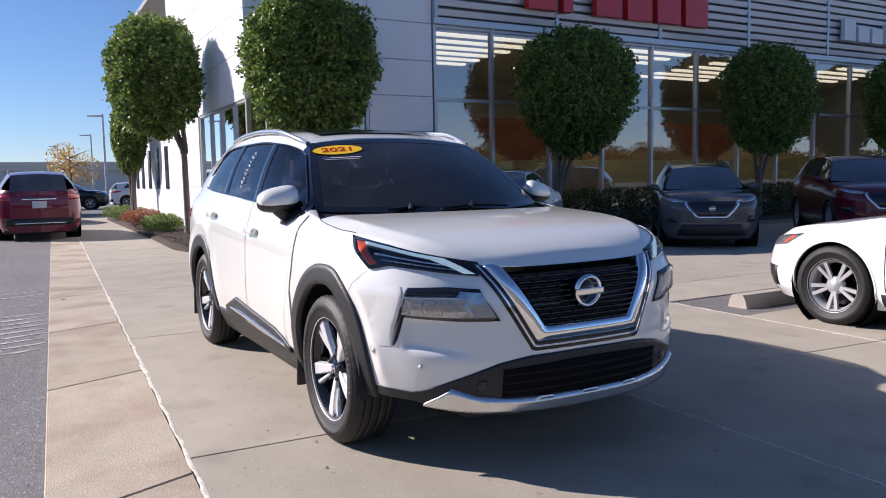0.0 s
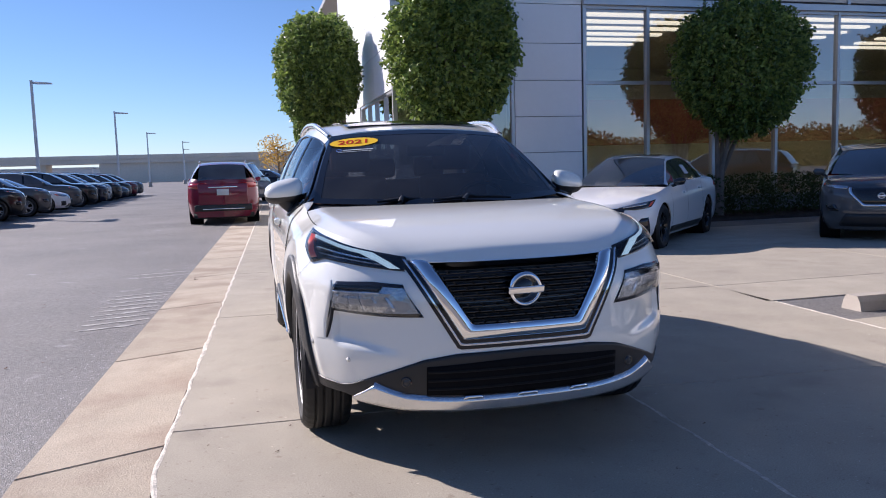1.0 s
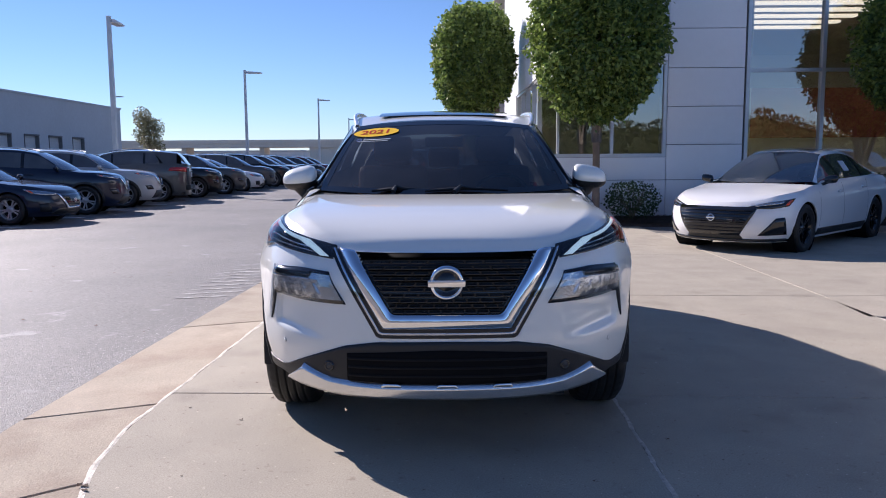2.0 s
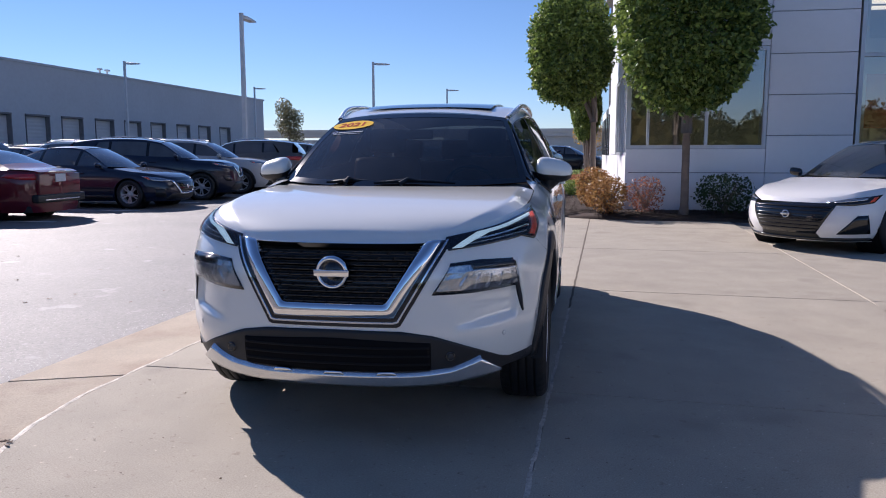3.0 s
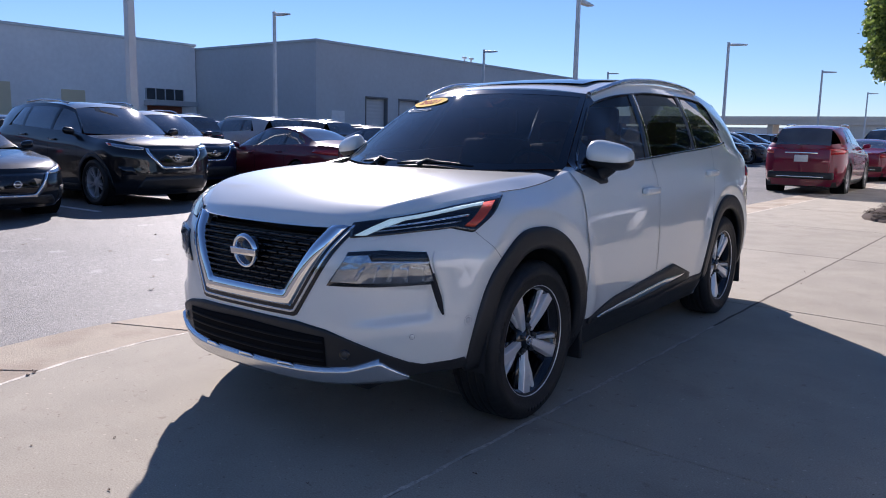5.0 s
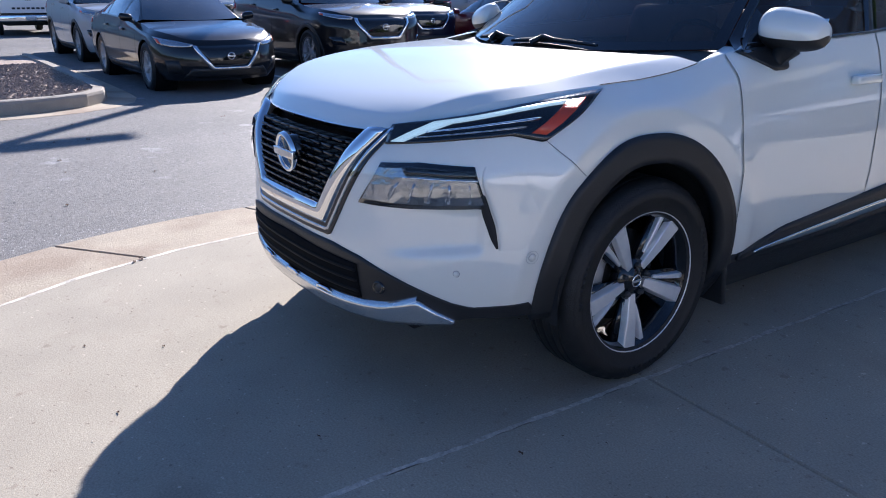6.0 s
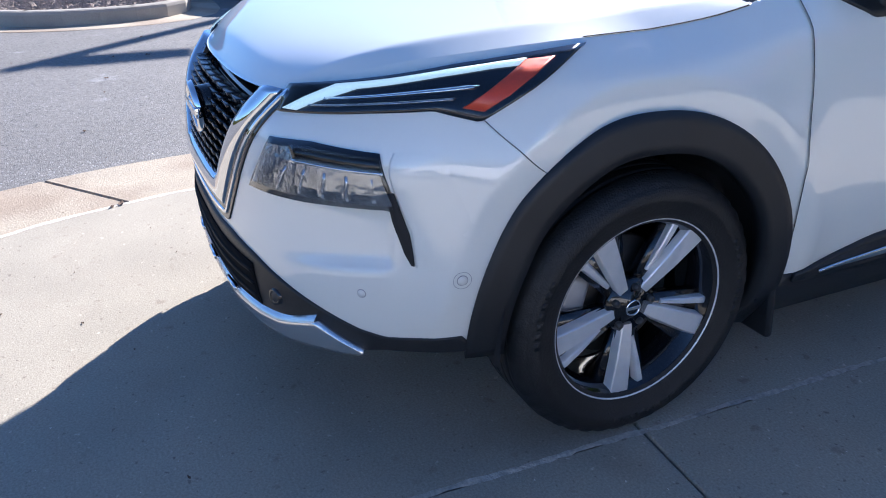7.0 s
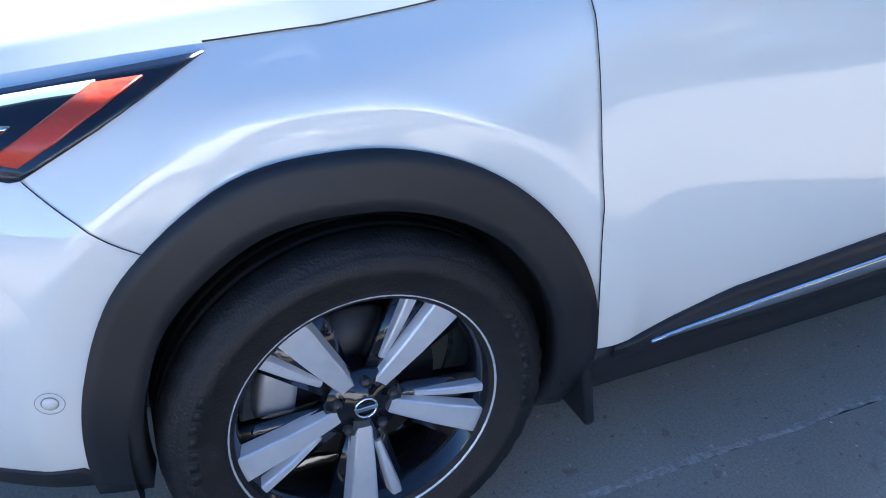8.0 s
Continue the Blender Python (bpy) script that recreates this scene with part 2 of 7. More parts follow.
WOODS = mat("far_woods", (0.060, 0.068, 0.028), 0.95, spec=0.0, vary=0.3, scale=0.5, dark=(0.105, 0.088, 0.032), dark_scale=0.04, dark_at=0.56)
BROWN_LEAF = mat("brown_leaf", (0.11, 0.060, 0.032), 0.8, rand=0.4)


# ---- mesh helpers ----
def mesh(verts, faces, material, smooth=True):
    me = bpy.data.meshes.new("mesh")
    me.from_pydata([tuple(map(float, v)) for v in verts], [], faces)
    if material:
        me.materials.append(material)
    if smooth:
        me.polygons.foreach_set("use_smooth", [True] * len(me.polygons))
    return me


def thing(name, label, category, m=None, group="", kind=""):
    ob = new(name)
    ob.empty_display_size = 0.1
    if m is not None:
        ob.matrix_world = m
    return tagged(ob, label, category, group, kind)


def part(name, vf, material, parent, label="", smooth=True, tint=None):
    """One mesh object under a thing or part; vf is (verts, faces) or ready mesh data."""
    ob = new(name, vf if isinstance(vf, bpy.types.Mesh) else mesh(vf[0], vf[1], material, smooth))
    ob.parent = parent
    if tint:
        ob.color = (*tint, 1)
    return tagged(ob, label)


def solid(name, vf, material, label, category, kind="", group="", smooth=False):
    return tagged(new(name, mesh(vf[0], vf[1], material, smooth)), label, category, group, kind)


def join(*vfs):
    verts, faces = [], []
    for v, f in vfs:
        k = len(verts)
        verts += list(v)
        faces += [tuple(i + k for i in q) for q in f]
    return verts, faces


def flip(vf):
    """Mirror across the car's middle plane."""
    return [(-v[0], v[1], v[2]) for v in vf[0]], [tuple(reversed(f)) for f in vf[1]]


def moved(vf, m):
    return [tuple(m @ Vector(v)) for v in vf[0]], vf[1]


def box(x0, x1, y0, y1, z0, z1, bevel=0.0):
    """Box between limits, its edges chamfered by bevel."""
    if not bevel:
        v = [(x, y, z) for z in (z0, z1) for y in (y0, y1) for x in (x0, x1)]
        return v, [(0, 2, 3, 1), (4, 5, 7, 6), (0, 1, 5, 4), (2, 6, 7, 3), (0, 4, 6, 2), (1, 3, 7, 5)]
    bm = bmesh.new()
    bmesh.ops.create_cube(bm, size=1)
    bmesh.ops.transform(bm, matrix=Matrix.LocRotScale(((x0 + x1) / 2, (y0 + y1) / 2, (z0 + z1) / 2), None, (x1 - x0, y1 - y0, z1 - z0)), verts=bm.verts)
    bmesh.ops.bevel(bm, geom=list(bm.edges), offset=bevel, segments=2, profile=0.6, affect="EDGES")
    bm.verts.index_update()
    vf = [tuple(v.co) for v in bm.verts], [tuple(v.index for v in f.verts) for f in bm.faces]
    bm.free()
    return vf


def grid(rows, close=False):
    """Quads over a list of equally long rows of points."""
    n, m = len(rows), len(rows[0])
    verts = [p for row in rows for p in row]
    faces = []
    for i in range(n - (0 if close else 1)):
        k = (i + 1) % n
        faces += [(i * m + j, k * m + j, k * m + j + 1, i * m + j + 1) for j in range(m - 1)]
    return verts, faces


def shell(front, back):
    """Closed plate from a front grid and a back grid of points."""
    n, m = len(front), len(front[0])
    v1, f1 = grid(front)
    v2, f2 = grid(back)
    k = len(v1)
    rim = [(i, 0) for i in range(n)] + [(n - 1, j) for j in range(1, m)] + [(i, m - 1) for i in range(n - 2, -1, -1)] + [(0, j) for j in range(m - 2, 0, -1)]
    ids = [i * m + j for i, j in rim]
    side = [(a, b, b + k, a + k) for a, b in zip(ids, ids[1:] + ids[:1])]
    return v1 + v2, f1 + [tuple(i + k for i in reversed(f)) for f in f2] + [tuple(reversed(q)) for q in side]


def revolve(profile, n, axis="x", turn=360.0):
    """Points (r, h) turned about the axis x or z."""
    rows = []
    for i in range(n):
        a = radians(turn) * i / n
        c, s = math.cos(a), math.sin(a)
        rows.append([(h, r * c, r * s) if axis == "x" else (r * c, r * s, h) for r, h in profile])
    return grid(rows, close=True)


def tube(points, radius, n=8, ends=True):
    """Round tube along points; radius may be a list."""
    pts = [Vector(p) for p in points]
    rad = radius if isinstance(radius, (list, tuple)) else [radius] * len(pts)
    rows = []
    for i, p in enumerate(pts):
        d = (pts[min(i + 1, len(pts) - 1)] - pts[max(i - 1, 0)]).normalized()
        u = d.cross(Vector((0.31, 0.17, 0.94)) if abs(d.z) < 0.9 else Vector((1, 0.1, 0))).normalized()
        w = d.cross(u)
        rows.append([tuple(p + rad[i] * (math.cos(2 * math.pi * k / n) * u + math.sin(2 * math.pi * k / n) * w)) for k in range(n + 1)])
    v, f = grid(rows)
    if ends:
        m = n + 1
        f = f + [tuple(reversed(range(n))), tuple((len(rows) - 1) * m + k for k in range(n))]
    return v, f


def curve_of(xs, ys):
    """Smooth curve through a few values."""
    xs, ys = np.array(xs, float), np.array(ys, float)
    d = np.diff(ys) / np.diff(xs)
    t = np.r_[d[0], [0.0 if a * b <= 0 else 2 * a * b / (a + b) for a, b in zip(d, d[1:])], d[-1]]

    def f(x):
        i = int(np.clip(np.searchsorted(xs, x) - 1, 0, len(xs) - 2))
        h = xs[i + 1] - xs[i]
        u = min(max((x - xs[i]) / h, 0.0), 1.0)
        return float((2 * u**3 - 3 * u**2 + 1) * ys[i] + (u**3 - 2 * u**2 + u) * h * t[i] + (3 * u**2 - 2 * u**3) * ys[i + 1] + (u**3 - u**2) * h * t[i + 1])

    return f


def along(points, n, soft=0):
    """n points evenly along a polyline, its corners cut soft times."""
    p = [np.array(q, float) for q in points]
    for _ in range(soft):
        q = [p[0]]
        for a, b in zip(p, p[1:]):
            q += [0.75 * a + 0.25 * b, 0.25 * a + 0.75 * b]
        p = q + [p[-1]]
    s = np.r_[0, np.cumsum([np.linalg.norm(b - a) for a, b in zip(p, p[1:])])]
    at = np.linspace(0, s[-1], n)
    return np.stack([np.interp(at, s, [q[k] for q in p]) for k in range(len(p[0]))], 1)


# ---- cars: the shape shared by all ----
ARCH_RISE = curve_of([-10, 0, 25, 45, 65, 90, 115, 140, 200], [0, 0, 0.010, 0.028, 0.029, 0.008, 0.001, 0, 0])


def arch_rise(dy, dz):
    """How far a wheel arch stands out of round, towards its upper front."""
    return ARCH_RISE(math.degrees(math.atan2(dz, -dy)) % 360)


def car_shape(q):
    """Functions of a car body: x to its left, y to its rear from the front axle, z up. s runs round the plan: 0 the nose, 90 the
    front axle's side, then 90 a metre along the side."""
    W, yend = q["half"], q["rear"]
    n_of = curve_of(*q.get("round", ([0, 1], [2.55, 2.55])))
    zb = q.get("floor", 0.2)
    yf = curve_of(*q["nose"])
    top = curve_of(*q["top"])
    wt = curve_of(*q["top_width"])
    prof = [0.885, 0.972, 1.0, 0.992, 0.955]

    def frac(v, y):
        return curve_of([0, 0.18, 0.45, 0.72, 0.90, 1.0], prof + [wt(y)])(min(max(v, 0), 1))

    def yz(s):
        return (s - 90) / 90

    def rear_in(y):
        """Narrowing towards the tail."""
        d = max(0.0, (y - (yend - 0.75)) / 0.75)
        return (1 - min(d, 1.0) ** 3.2) ** (1 / 3.2)

    def at(s, z):
        p = plain_at(s, z)
        if q.get("arch") and z > 0.3 and p.x > 0.70:
            for cy in (0, q["base"]):
                r = math.hypot((p.y - cy) / 0.905, z - q["R"]) - 0.582 - arch_rise((p.y - cy) / 0.905, z - q["R"])
                h = 1 + r / 0.072 if r < 0 else 1 - r / 0.15
                if h > 0:
                    h = h if r < 0 else h * h
                    p = p + Vector((q["arch"] * h * min((p.x - 0.70) / 0.12, 1) * min((z - 0.3) / 0.15, 1), 0, 0))
        return p

    def plain_at(s, z):
        if s <= 90:
            a, n = radians(max(s, 0)), n_of(z)
            v = (z - zb) / (top(s) - zb)
            L = -yf(z)
            p = Vector((W * frac(v, 0) * math.sin(a) ** (2 / n), -L * math.cos(a) ** (2 / n), z))
            if q.get("scoop") and 0.45 < p.x < 0.80 and 0.44 < z < 0.73:
                step = lambda t: min(max(t, 0), 1) ** 2 * (3 - 2 * min(max(t, 0), 1))  # noqa: E731
                d = step((0.770 - p.x) / 0.016) * step((z - 0.548 + 0.15 * (0.77 - p.x)) / 0.03) * step((0.73 - z) / 0.06) * step((p.x - 0.47) / 0.24)
                p += Vector((-0.55, 0.83, 0)) * q["scoop"] * d
            return p
        y = yz(s)
        v = (z - zb) / (top(s) - zb)
        return Vector((W * frac(v, y) * max(rear_in(y), 0.0), y, z))

    def M(s, z, off=0.0):
        if s < 0:
            p = M(-s, z, off)
            return Vector((-p.x, p.y, p.z))
        p = at(s, z)
        if off == 0:
            return p
        ds = 0.5
        a, b = at(max(s - ds, 0.01), z), at(s + ds, z)
        c, d = at(s, z - 0.006), at(s, z + 0.006)
        nrm = (b - a).cross(d - c)
        return p + nrm.normalized() * off if nrm.length > 1e-9 else p

    def sx(x, z):
        """s of a place on the nose at half-width x."""
        s, n = 45.0, n_of(z)
        for _ in range(3):
            v = (z - zb) / (top(s) - zb)
            r = min(max(x / (W * frac(v, 0)), 0.0), 1.0)
            s = math.degrees(math.asin(r ** (n / 2)))
        return s

    def sy(y, z):
        if y >= 0:
            return 90 + 90 * y
        r = min(max(y / yf(z), 0.0), 1.0)
        return math.degrees(math.acos(r ** (n_of(z) / 2)))

    return dict(at=at, M=M, sx=sx, sy=sy, top=top, zb=zb, yf=yf, W=W, end=yend)


def plate(S, A, B, n, m, off, thick, f=None):
    """Plate on the body between two curves of (s, z)."""
    f = f or S["M"]
    ca, cb = along(A, n), along(B, n)
    lay = lambda o: [[tuple(f(*(a + (b - a) * j / (m - 1)), o)) for j in range(m)] for a, b in zip(ca, cb)]  # noqa: E731
    if not thick:
        return grid(lay(off))
    return shell(lay(off), lay(off - thick))


def whole(S, A, B, n, m, off, thick):
    """The same from one side of the car to the other, without a break in the middle."""
    both = lambda c: [(-s, z) for s, z in reversed(c[1:])] + [(0.0, c[0][1])] + list(c[1:])  # noqa: E731
    return plate(S, both(A), both(B), 2 * n, m, off, thick)


def pair(name, vf, material, parent, label="", tint=None, smooth=True):
    """The same part on the car's left and right."""
    return part(name, vf, material, parent, label, smooth, tint), part(name, flip(vf), material, parent, label, smooth, tint)


def body_shell(S, q, ns, nz, holes, wells):
    """The lower body round the car, with its holes left open."""
    ss = list(np.linspace(0, 90, ns)) + list(90 + 90 * np.linspace(0.0, S["end"], int(ns * 1.9))[1:])
    rows = [[tuple(S["at"](s, S["zb"] + (S["top"](s) - S["zb"]) * j / (nz - 1))) for j in range(nz)] for s in ss]
    v, f = grid(rows)
    keep, cut = [], []
    sq = 0.905 if len(holes) else 1.0
    lift = arch_rise if len(holes) else lambda dy, dz: 0.0
    for quad in f:
        c = sum((np.array(v[i]) for i in quad), np.zeros(3)) / 4
        (cut if any(h(c) for h in holes) or any(c[0] > 0.5 and math.hypot((c[1] - y) / sq, c[2] - q["R"]) < r + lift((c[1] - y) / sq, c[2] - q["R"]) for y, r in wells) else keep).append(tuple(reversed(quad)))
    rim = {i for quad in cut for i in quad} & {i for quad in keep for i in quad}
    for i in rim:
        x, y, z = v[i]
        for cy, r in wells:
            d = math.hypot((y - cy) / sq, z - q["R"])
            r = r + lift((y - cy) / sq, z - q["R"])
            if x > 0.5 and d < r + 0.09:
                v[i] = (x, cy + (y - cy) * r / d, q["R"] + (z - q["R"]) * r / d)
    return v, keep


def bonnet(S, q, nu, nv):
    """The lid from the nose to the windscreen: a front edge over the grille, two side edges, a crowned middle."""
    s1, s_end = S["sx"](q.get("corner", 0.47), S["top"](20)), 90 + 90 * q["bonnet_end"]
    edge_at = lambda s: S["at"](s, S["top"](s))  # noqa: E731
    lip = np.array([edge_at(s) for s in np.linspace(0, s1, 24)])
    side = np.array([edge_at(s) for s in list(np.linspace(s1, 90, 60)) + list(np.linspace(90, s_end, 20)[1:])])
    run = np.r_[0, np.cumsum(np.linalg.norm(np.diff(side, axis=0), axis=1))]
    zc, y0, y1 = curve_of(*q["ridge"]), lip[0][1], q["bonnet_mid"]
    cols = [1 - a for a in list(np.linspace(0, 0.16, nv // 2)) + list(np.linspace(0.16, 1, nv - nv // 2 + 1)[1:])]

    def place(v, u):
        e = [np.interp(v * run[-1], run, side[:, k]) for k in range(3)]
        yc, a = y0 + (y1 - y0) * v, 1 - u
        g = math.sin(a * math.pi / 2) ** 0.66
        bend = q.get("crease", 0.0) * min(max((e[0] - 0.44) / 0.24, 0), 1)
        line, dome = 0.84 * a / 0.092, 0.84 + 0.16 * (1 - (1 - a) ** 2)
        k = max(0.14 - abs(line - dome), 0) / 0.14
        g += bend * (min(line, dome) - k * k * 0.035 - g)
        return np.array((e[0] * u, yc + (e[1] - yc) * u * u, e[2] + (zc(yc) - e[2]) * g))

    rows = []
    for v in np.linspace(0, 1, nu) ** 1.4:
        row = []
        for u in cols:
            first_row = place(0, u)
            off = np.array((first_row[0], np.interp(first_row[0], lip[:, 0], lip[:, 1]), np.interp(first_row[0], lip[:, 0], lip[:, 2]))) - first_row
            row.append(tuple(place(v, u) + off * max(0.0, 1 - v / 0.35) ** 2))
        rows.append(row)
    left = grid(rows)
    return join(left, flip(left))


def wheel_meshes(R, rim, width, kind):
    """Tyre, rim barrel, spokes, cap and disc of a wheel; the outside faces +x, and the hub's middle is the origin."""
    h = width / 2
    prof = [(rim - 0.012, -h * 0.80), (rim + 0.012, -h * 0.93), (R - 0.055, -h), (R - 0.022, -h * 0.93), (R - 0.006, -h * 0.80)]
    for g in (-0.5, -0.17, 0.17, 0.5):
        prof += [(R, h * (g - 0.11)), (R, h * (g - 0.035)), (R - 0.008, h * (g - 0.025)), (R - 0.008, h * (g + 0.025)), (R, h * (g + 0.035)), (R, h * (g + 0.11))]
    prof += [(R - 0.006, h * 0.80), (R - 0.022, h * 0.93), (R - 0.030, h * 0.955), (R - 0.032, h * 0.99), (R - 0.055, h * 1.0), (rim + 0.045, h * 1.0), (rim + 0.043, h * 0.975), (rim + 0.014, h * 0.95), (rim, h * 0.88), (rim - 0.012, h * 0.80)]
    rows = []
    for i in range(128):
        a = 2 * math.pi * i / 128
        c, t = math.cos(a), math.sin(a)
        rows.append([(x, (r - (0.004 if i % 3 == 0 and r > R - 0.03 and abs(x) > h * 0.55 else 0)) * c, (r - (0.004 if i % 3 == 0 and r > R - 0.03 and abs(x) > h * 0.55 else 0)) * t) for r, x in prof])
    tyre = grid(rows, close=True)
    barrel = revolve([(rim - 0.004, -h * 0.8), (rim - 0.03, -h * 0.5), (rim - 0.035, h * 0.35), (rim - 0.016, h * 0.72), (rim - 0.004, h * 0.80)], 48)
    lip = revolve([(rim - 0.005, h * 0.80), (rim - 0.0025, h * 0.875), (rim + 0.002, h * 0.885), (rim + 0.0035, h * 0.84)], 64)
    face, back = [], []
    xf = h * 0.66

    def blade(a, r0, r1, w0, w1, x0, x1, t, skew=0.0):
        c, s = math.cos(a), math.sin(a)
        pts = []
        for dx in (0, -t):
            for r, w, x, k in ((r0, w0, x0, 0), (r1, w1, x1, skew)):
                for d in (-1, 1):
                    y, z = r, d * w / 2 + k
                    pts.append((x + dx, y * c - z * s, y * s + z * c))
        return pts, [(0, 2, 3, 1), (4, 5, 7, 6), (0, 1, 5, 4), (2, 6, 7, 3), (0, 4, 6, 2), (1, 3, 7, 5)]

    def facet(a, r0, r1, w0, w1, x0, x1):
        """Spoke face: a flat machined top, a groove at its foot and sides that fall away to the rim."""
        c, s = math.cos(a), math.sin(a)
        rows = []
        for k in (0.0, 0.12, 0.5, 0.88, 1.0):
            r, lo, hi = r0 + (r1 - r0) * k, w0[0] + (w1[0] - w0[0]) * k, w0[1] + (w1[1] - w0[1]) * k
            x = x0 + (x1 - x0) * k + 0.004 * math.sin(math.pi * k)
            row = [(lo - 0.008, x - 0.024), (lo, x - 0.003), (lo + 0.003, x), (hi - 0.003, x), (hi, x - 0.003), (hi + 0.004, x - 0.022)]
            rows.append([(h2, r * c - z * s, r * s + z * c) for z, h2 in row])
        v, f = grid(rows)
        return v, f + [tuple(range(24, 30)), (5, 4, 3, 2, 1, 0)]

    marks = []
    for g, many in ((-1.75, 9), (1.1, 7), (3.0, 8)):
        for i in range(many):
            a = g + 0.085 * i
            w = 0.011 if i % 3 else 0.014
            marks.append(moved(box(h * 0.998, h + 0.0005, -w * 0.8, w * 0.8, -0.008, 0.008), Matrix.Rotation(a, 4, "X") @ Matrix.Translation((0, 0, (rim + R) / 2 + 0.002))))
    count = 5
    for i in range(count):
        a = 2 * math.pi * i / count + 0.873
        if kind == "twin":
            back.append(blade(a + 0.11, 0.045, rim - 0.010, 0.058, 0.125, xf - 0.024, xf - 0.012, 0.03))
            back.append(blade(a - 0.20, 0.050, rim - 0.010, 0.020, 0.060, xf - 0.030, xf - 0.016, 0.02))
            face.append(facet(a - 0.02, 0.046, rim - 0.006, (-0.014, 0.016), (-0.034, 0.026), xf - 0.012, xf + 0.012))
            face.append(facet(a + 0.275, 0.100, rim - 0.012, (-0.006, 0.006), (-0.012, 0.009), xf - 0.014, xf + 0.005))
        else:
            face.append(blade(a - 0.10, 0.040, rim - 0.006, 0.024, 0.032, xf - 0.012, xf + 0.006, 0.024, -0.012))
            face.append(blade(a + 0.16, 0.040, rim - 0.006, 0.024, 0.032, xf - 0.012, xf + 0.006, 0.024, 0.012))
    hub = revolve([(0.0, xf - 0.004), (0.030, xf - 0.004), (0.034, xf - 0.008), (0.072, xf - 0.014), (0.078, xf - 0.03), (0.075, xf - 0.06)], 28)
    ring = revolve([(0.0185, xf - 0.002), (0.0205, xf + 0.0015), (0.0225, xf - 0.002)], 28)
    bar = box(xf - 0.004, xf + 0.001, -0.021, 0.021, -0.0045, 0.0045, 0.001)
    nuts = []
    for i in range(count):
        a = 2 * math.pi * (i + 0.5) / count + 0.873
        m = Matrix.Translation((0, 0.056 * math.cos(a), 0.056 * math.sin(a)))
        nuts.append(moved(revolve([(0.0, xf + 0.004), (0.008, xf + 0.003), (0.010, xf - 0.006), (0.010, xf - 0.02)], 8), m))
    disc = revolve([(0.05, -0.005), (0.165, -0.005), (0.165, -0.03), (0.05, -0.03)], 36)
    caliper = moved(box(-0.045, 0.028, -0.06, 0.06, -0.036, 0.036, 0.014), Matrix.Rotation(1.35, 4, "X") @ Matrix.Translation((0, 0, 0.15)))
    dark = kind == "twin"
    return dict(tyre=(tyre, RUBBER), **{"tyre_print:%d" % i: (join(*m), RUBBER) for i, m in enumerate((marks[:9], marks[9:16], marks[16:]))}, rim=(join(barrel, hub, *back), GLOSSY if dark else ALLOY), lip=(lip, MACHINED if dark else ALLOY), spokes=(join(*face), MACHINED if dark else ALLOY), cap=(join(ring, bar), CHROME), **{"wheel_nut:%d" % i: (nut, DISC) for i, nut in enumerate(nuts)}, brake_disc=(disc, DISC), caliper=(caliper, ALLOY))


def wheel_data(R, rim, width, kind, black=False):
    return {k: mesh(vf[0], vf[1], GLOSSY if black and k in ("rim", "lip", "spokes") else m, k not in ("spokes",)) for k, (vf, m) in wheel_meshes(R, rim, width, kind).items()}


def put_wheels(parent, data, half, base, R, width, few=False):
    for sx in (1, -1):
        for y in (0, base):
            w = None
            for k, me in data.items():
                if few and k.split(":")[0] in ("tyre_print", "caliper", "wheel_nut", "cap", "brake_disc"):
                    continue
                ob = new("wheel" if k == "tyre" else k.split(":")[0], me)
                if k == "tyre":
                    w = ob
                    w.parent = parent
                    w.matrix_local = pose(sx * (half - width / 2 - 0.012), y, R, 0, 0, 0 if sx > 0 else 180)
                else:
                    ob.parent = w


def ring_of(S, cy, cz, r0, r1, a0, a1, n, off, thick, squash=1.0):
    """Wheel-arch lip on the body's side."""
    rise = (lambda a: ARCH_RISE(math.degrees(a))) if squash < 1 else lambda a: 0.0
    lay = lambda o: [[tuple(S["M"](S["sy"](cy - r * squash * math.cos(a), cz + r * math.sin(a)), cz + r * math.sin(a), o)) for r in np.linspace(r0, r1, 5) + rise(a)] for a in np.linspace(radians(a0), radians(a1), n)]  # noqa: E731
    return shell(lay(off), lay(off - thick))


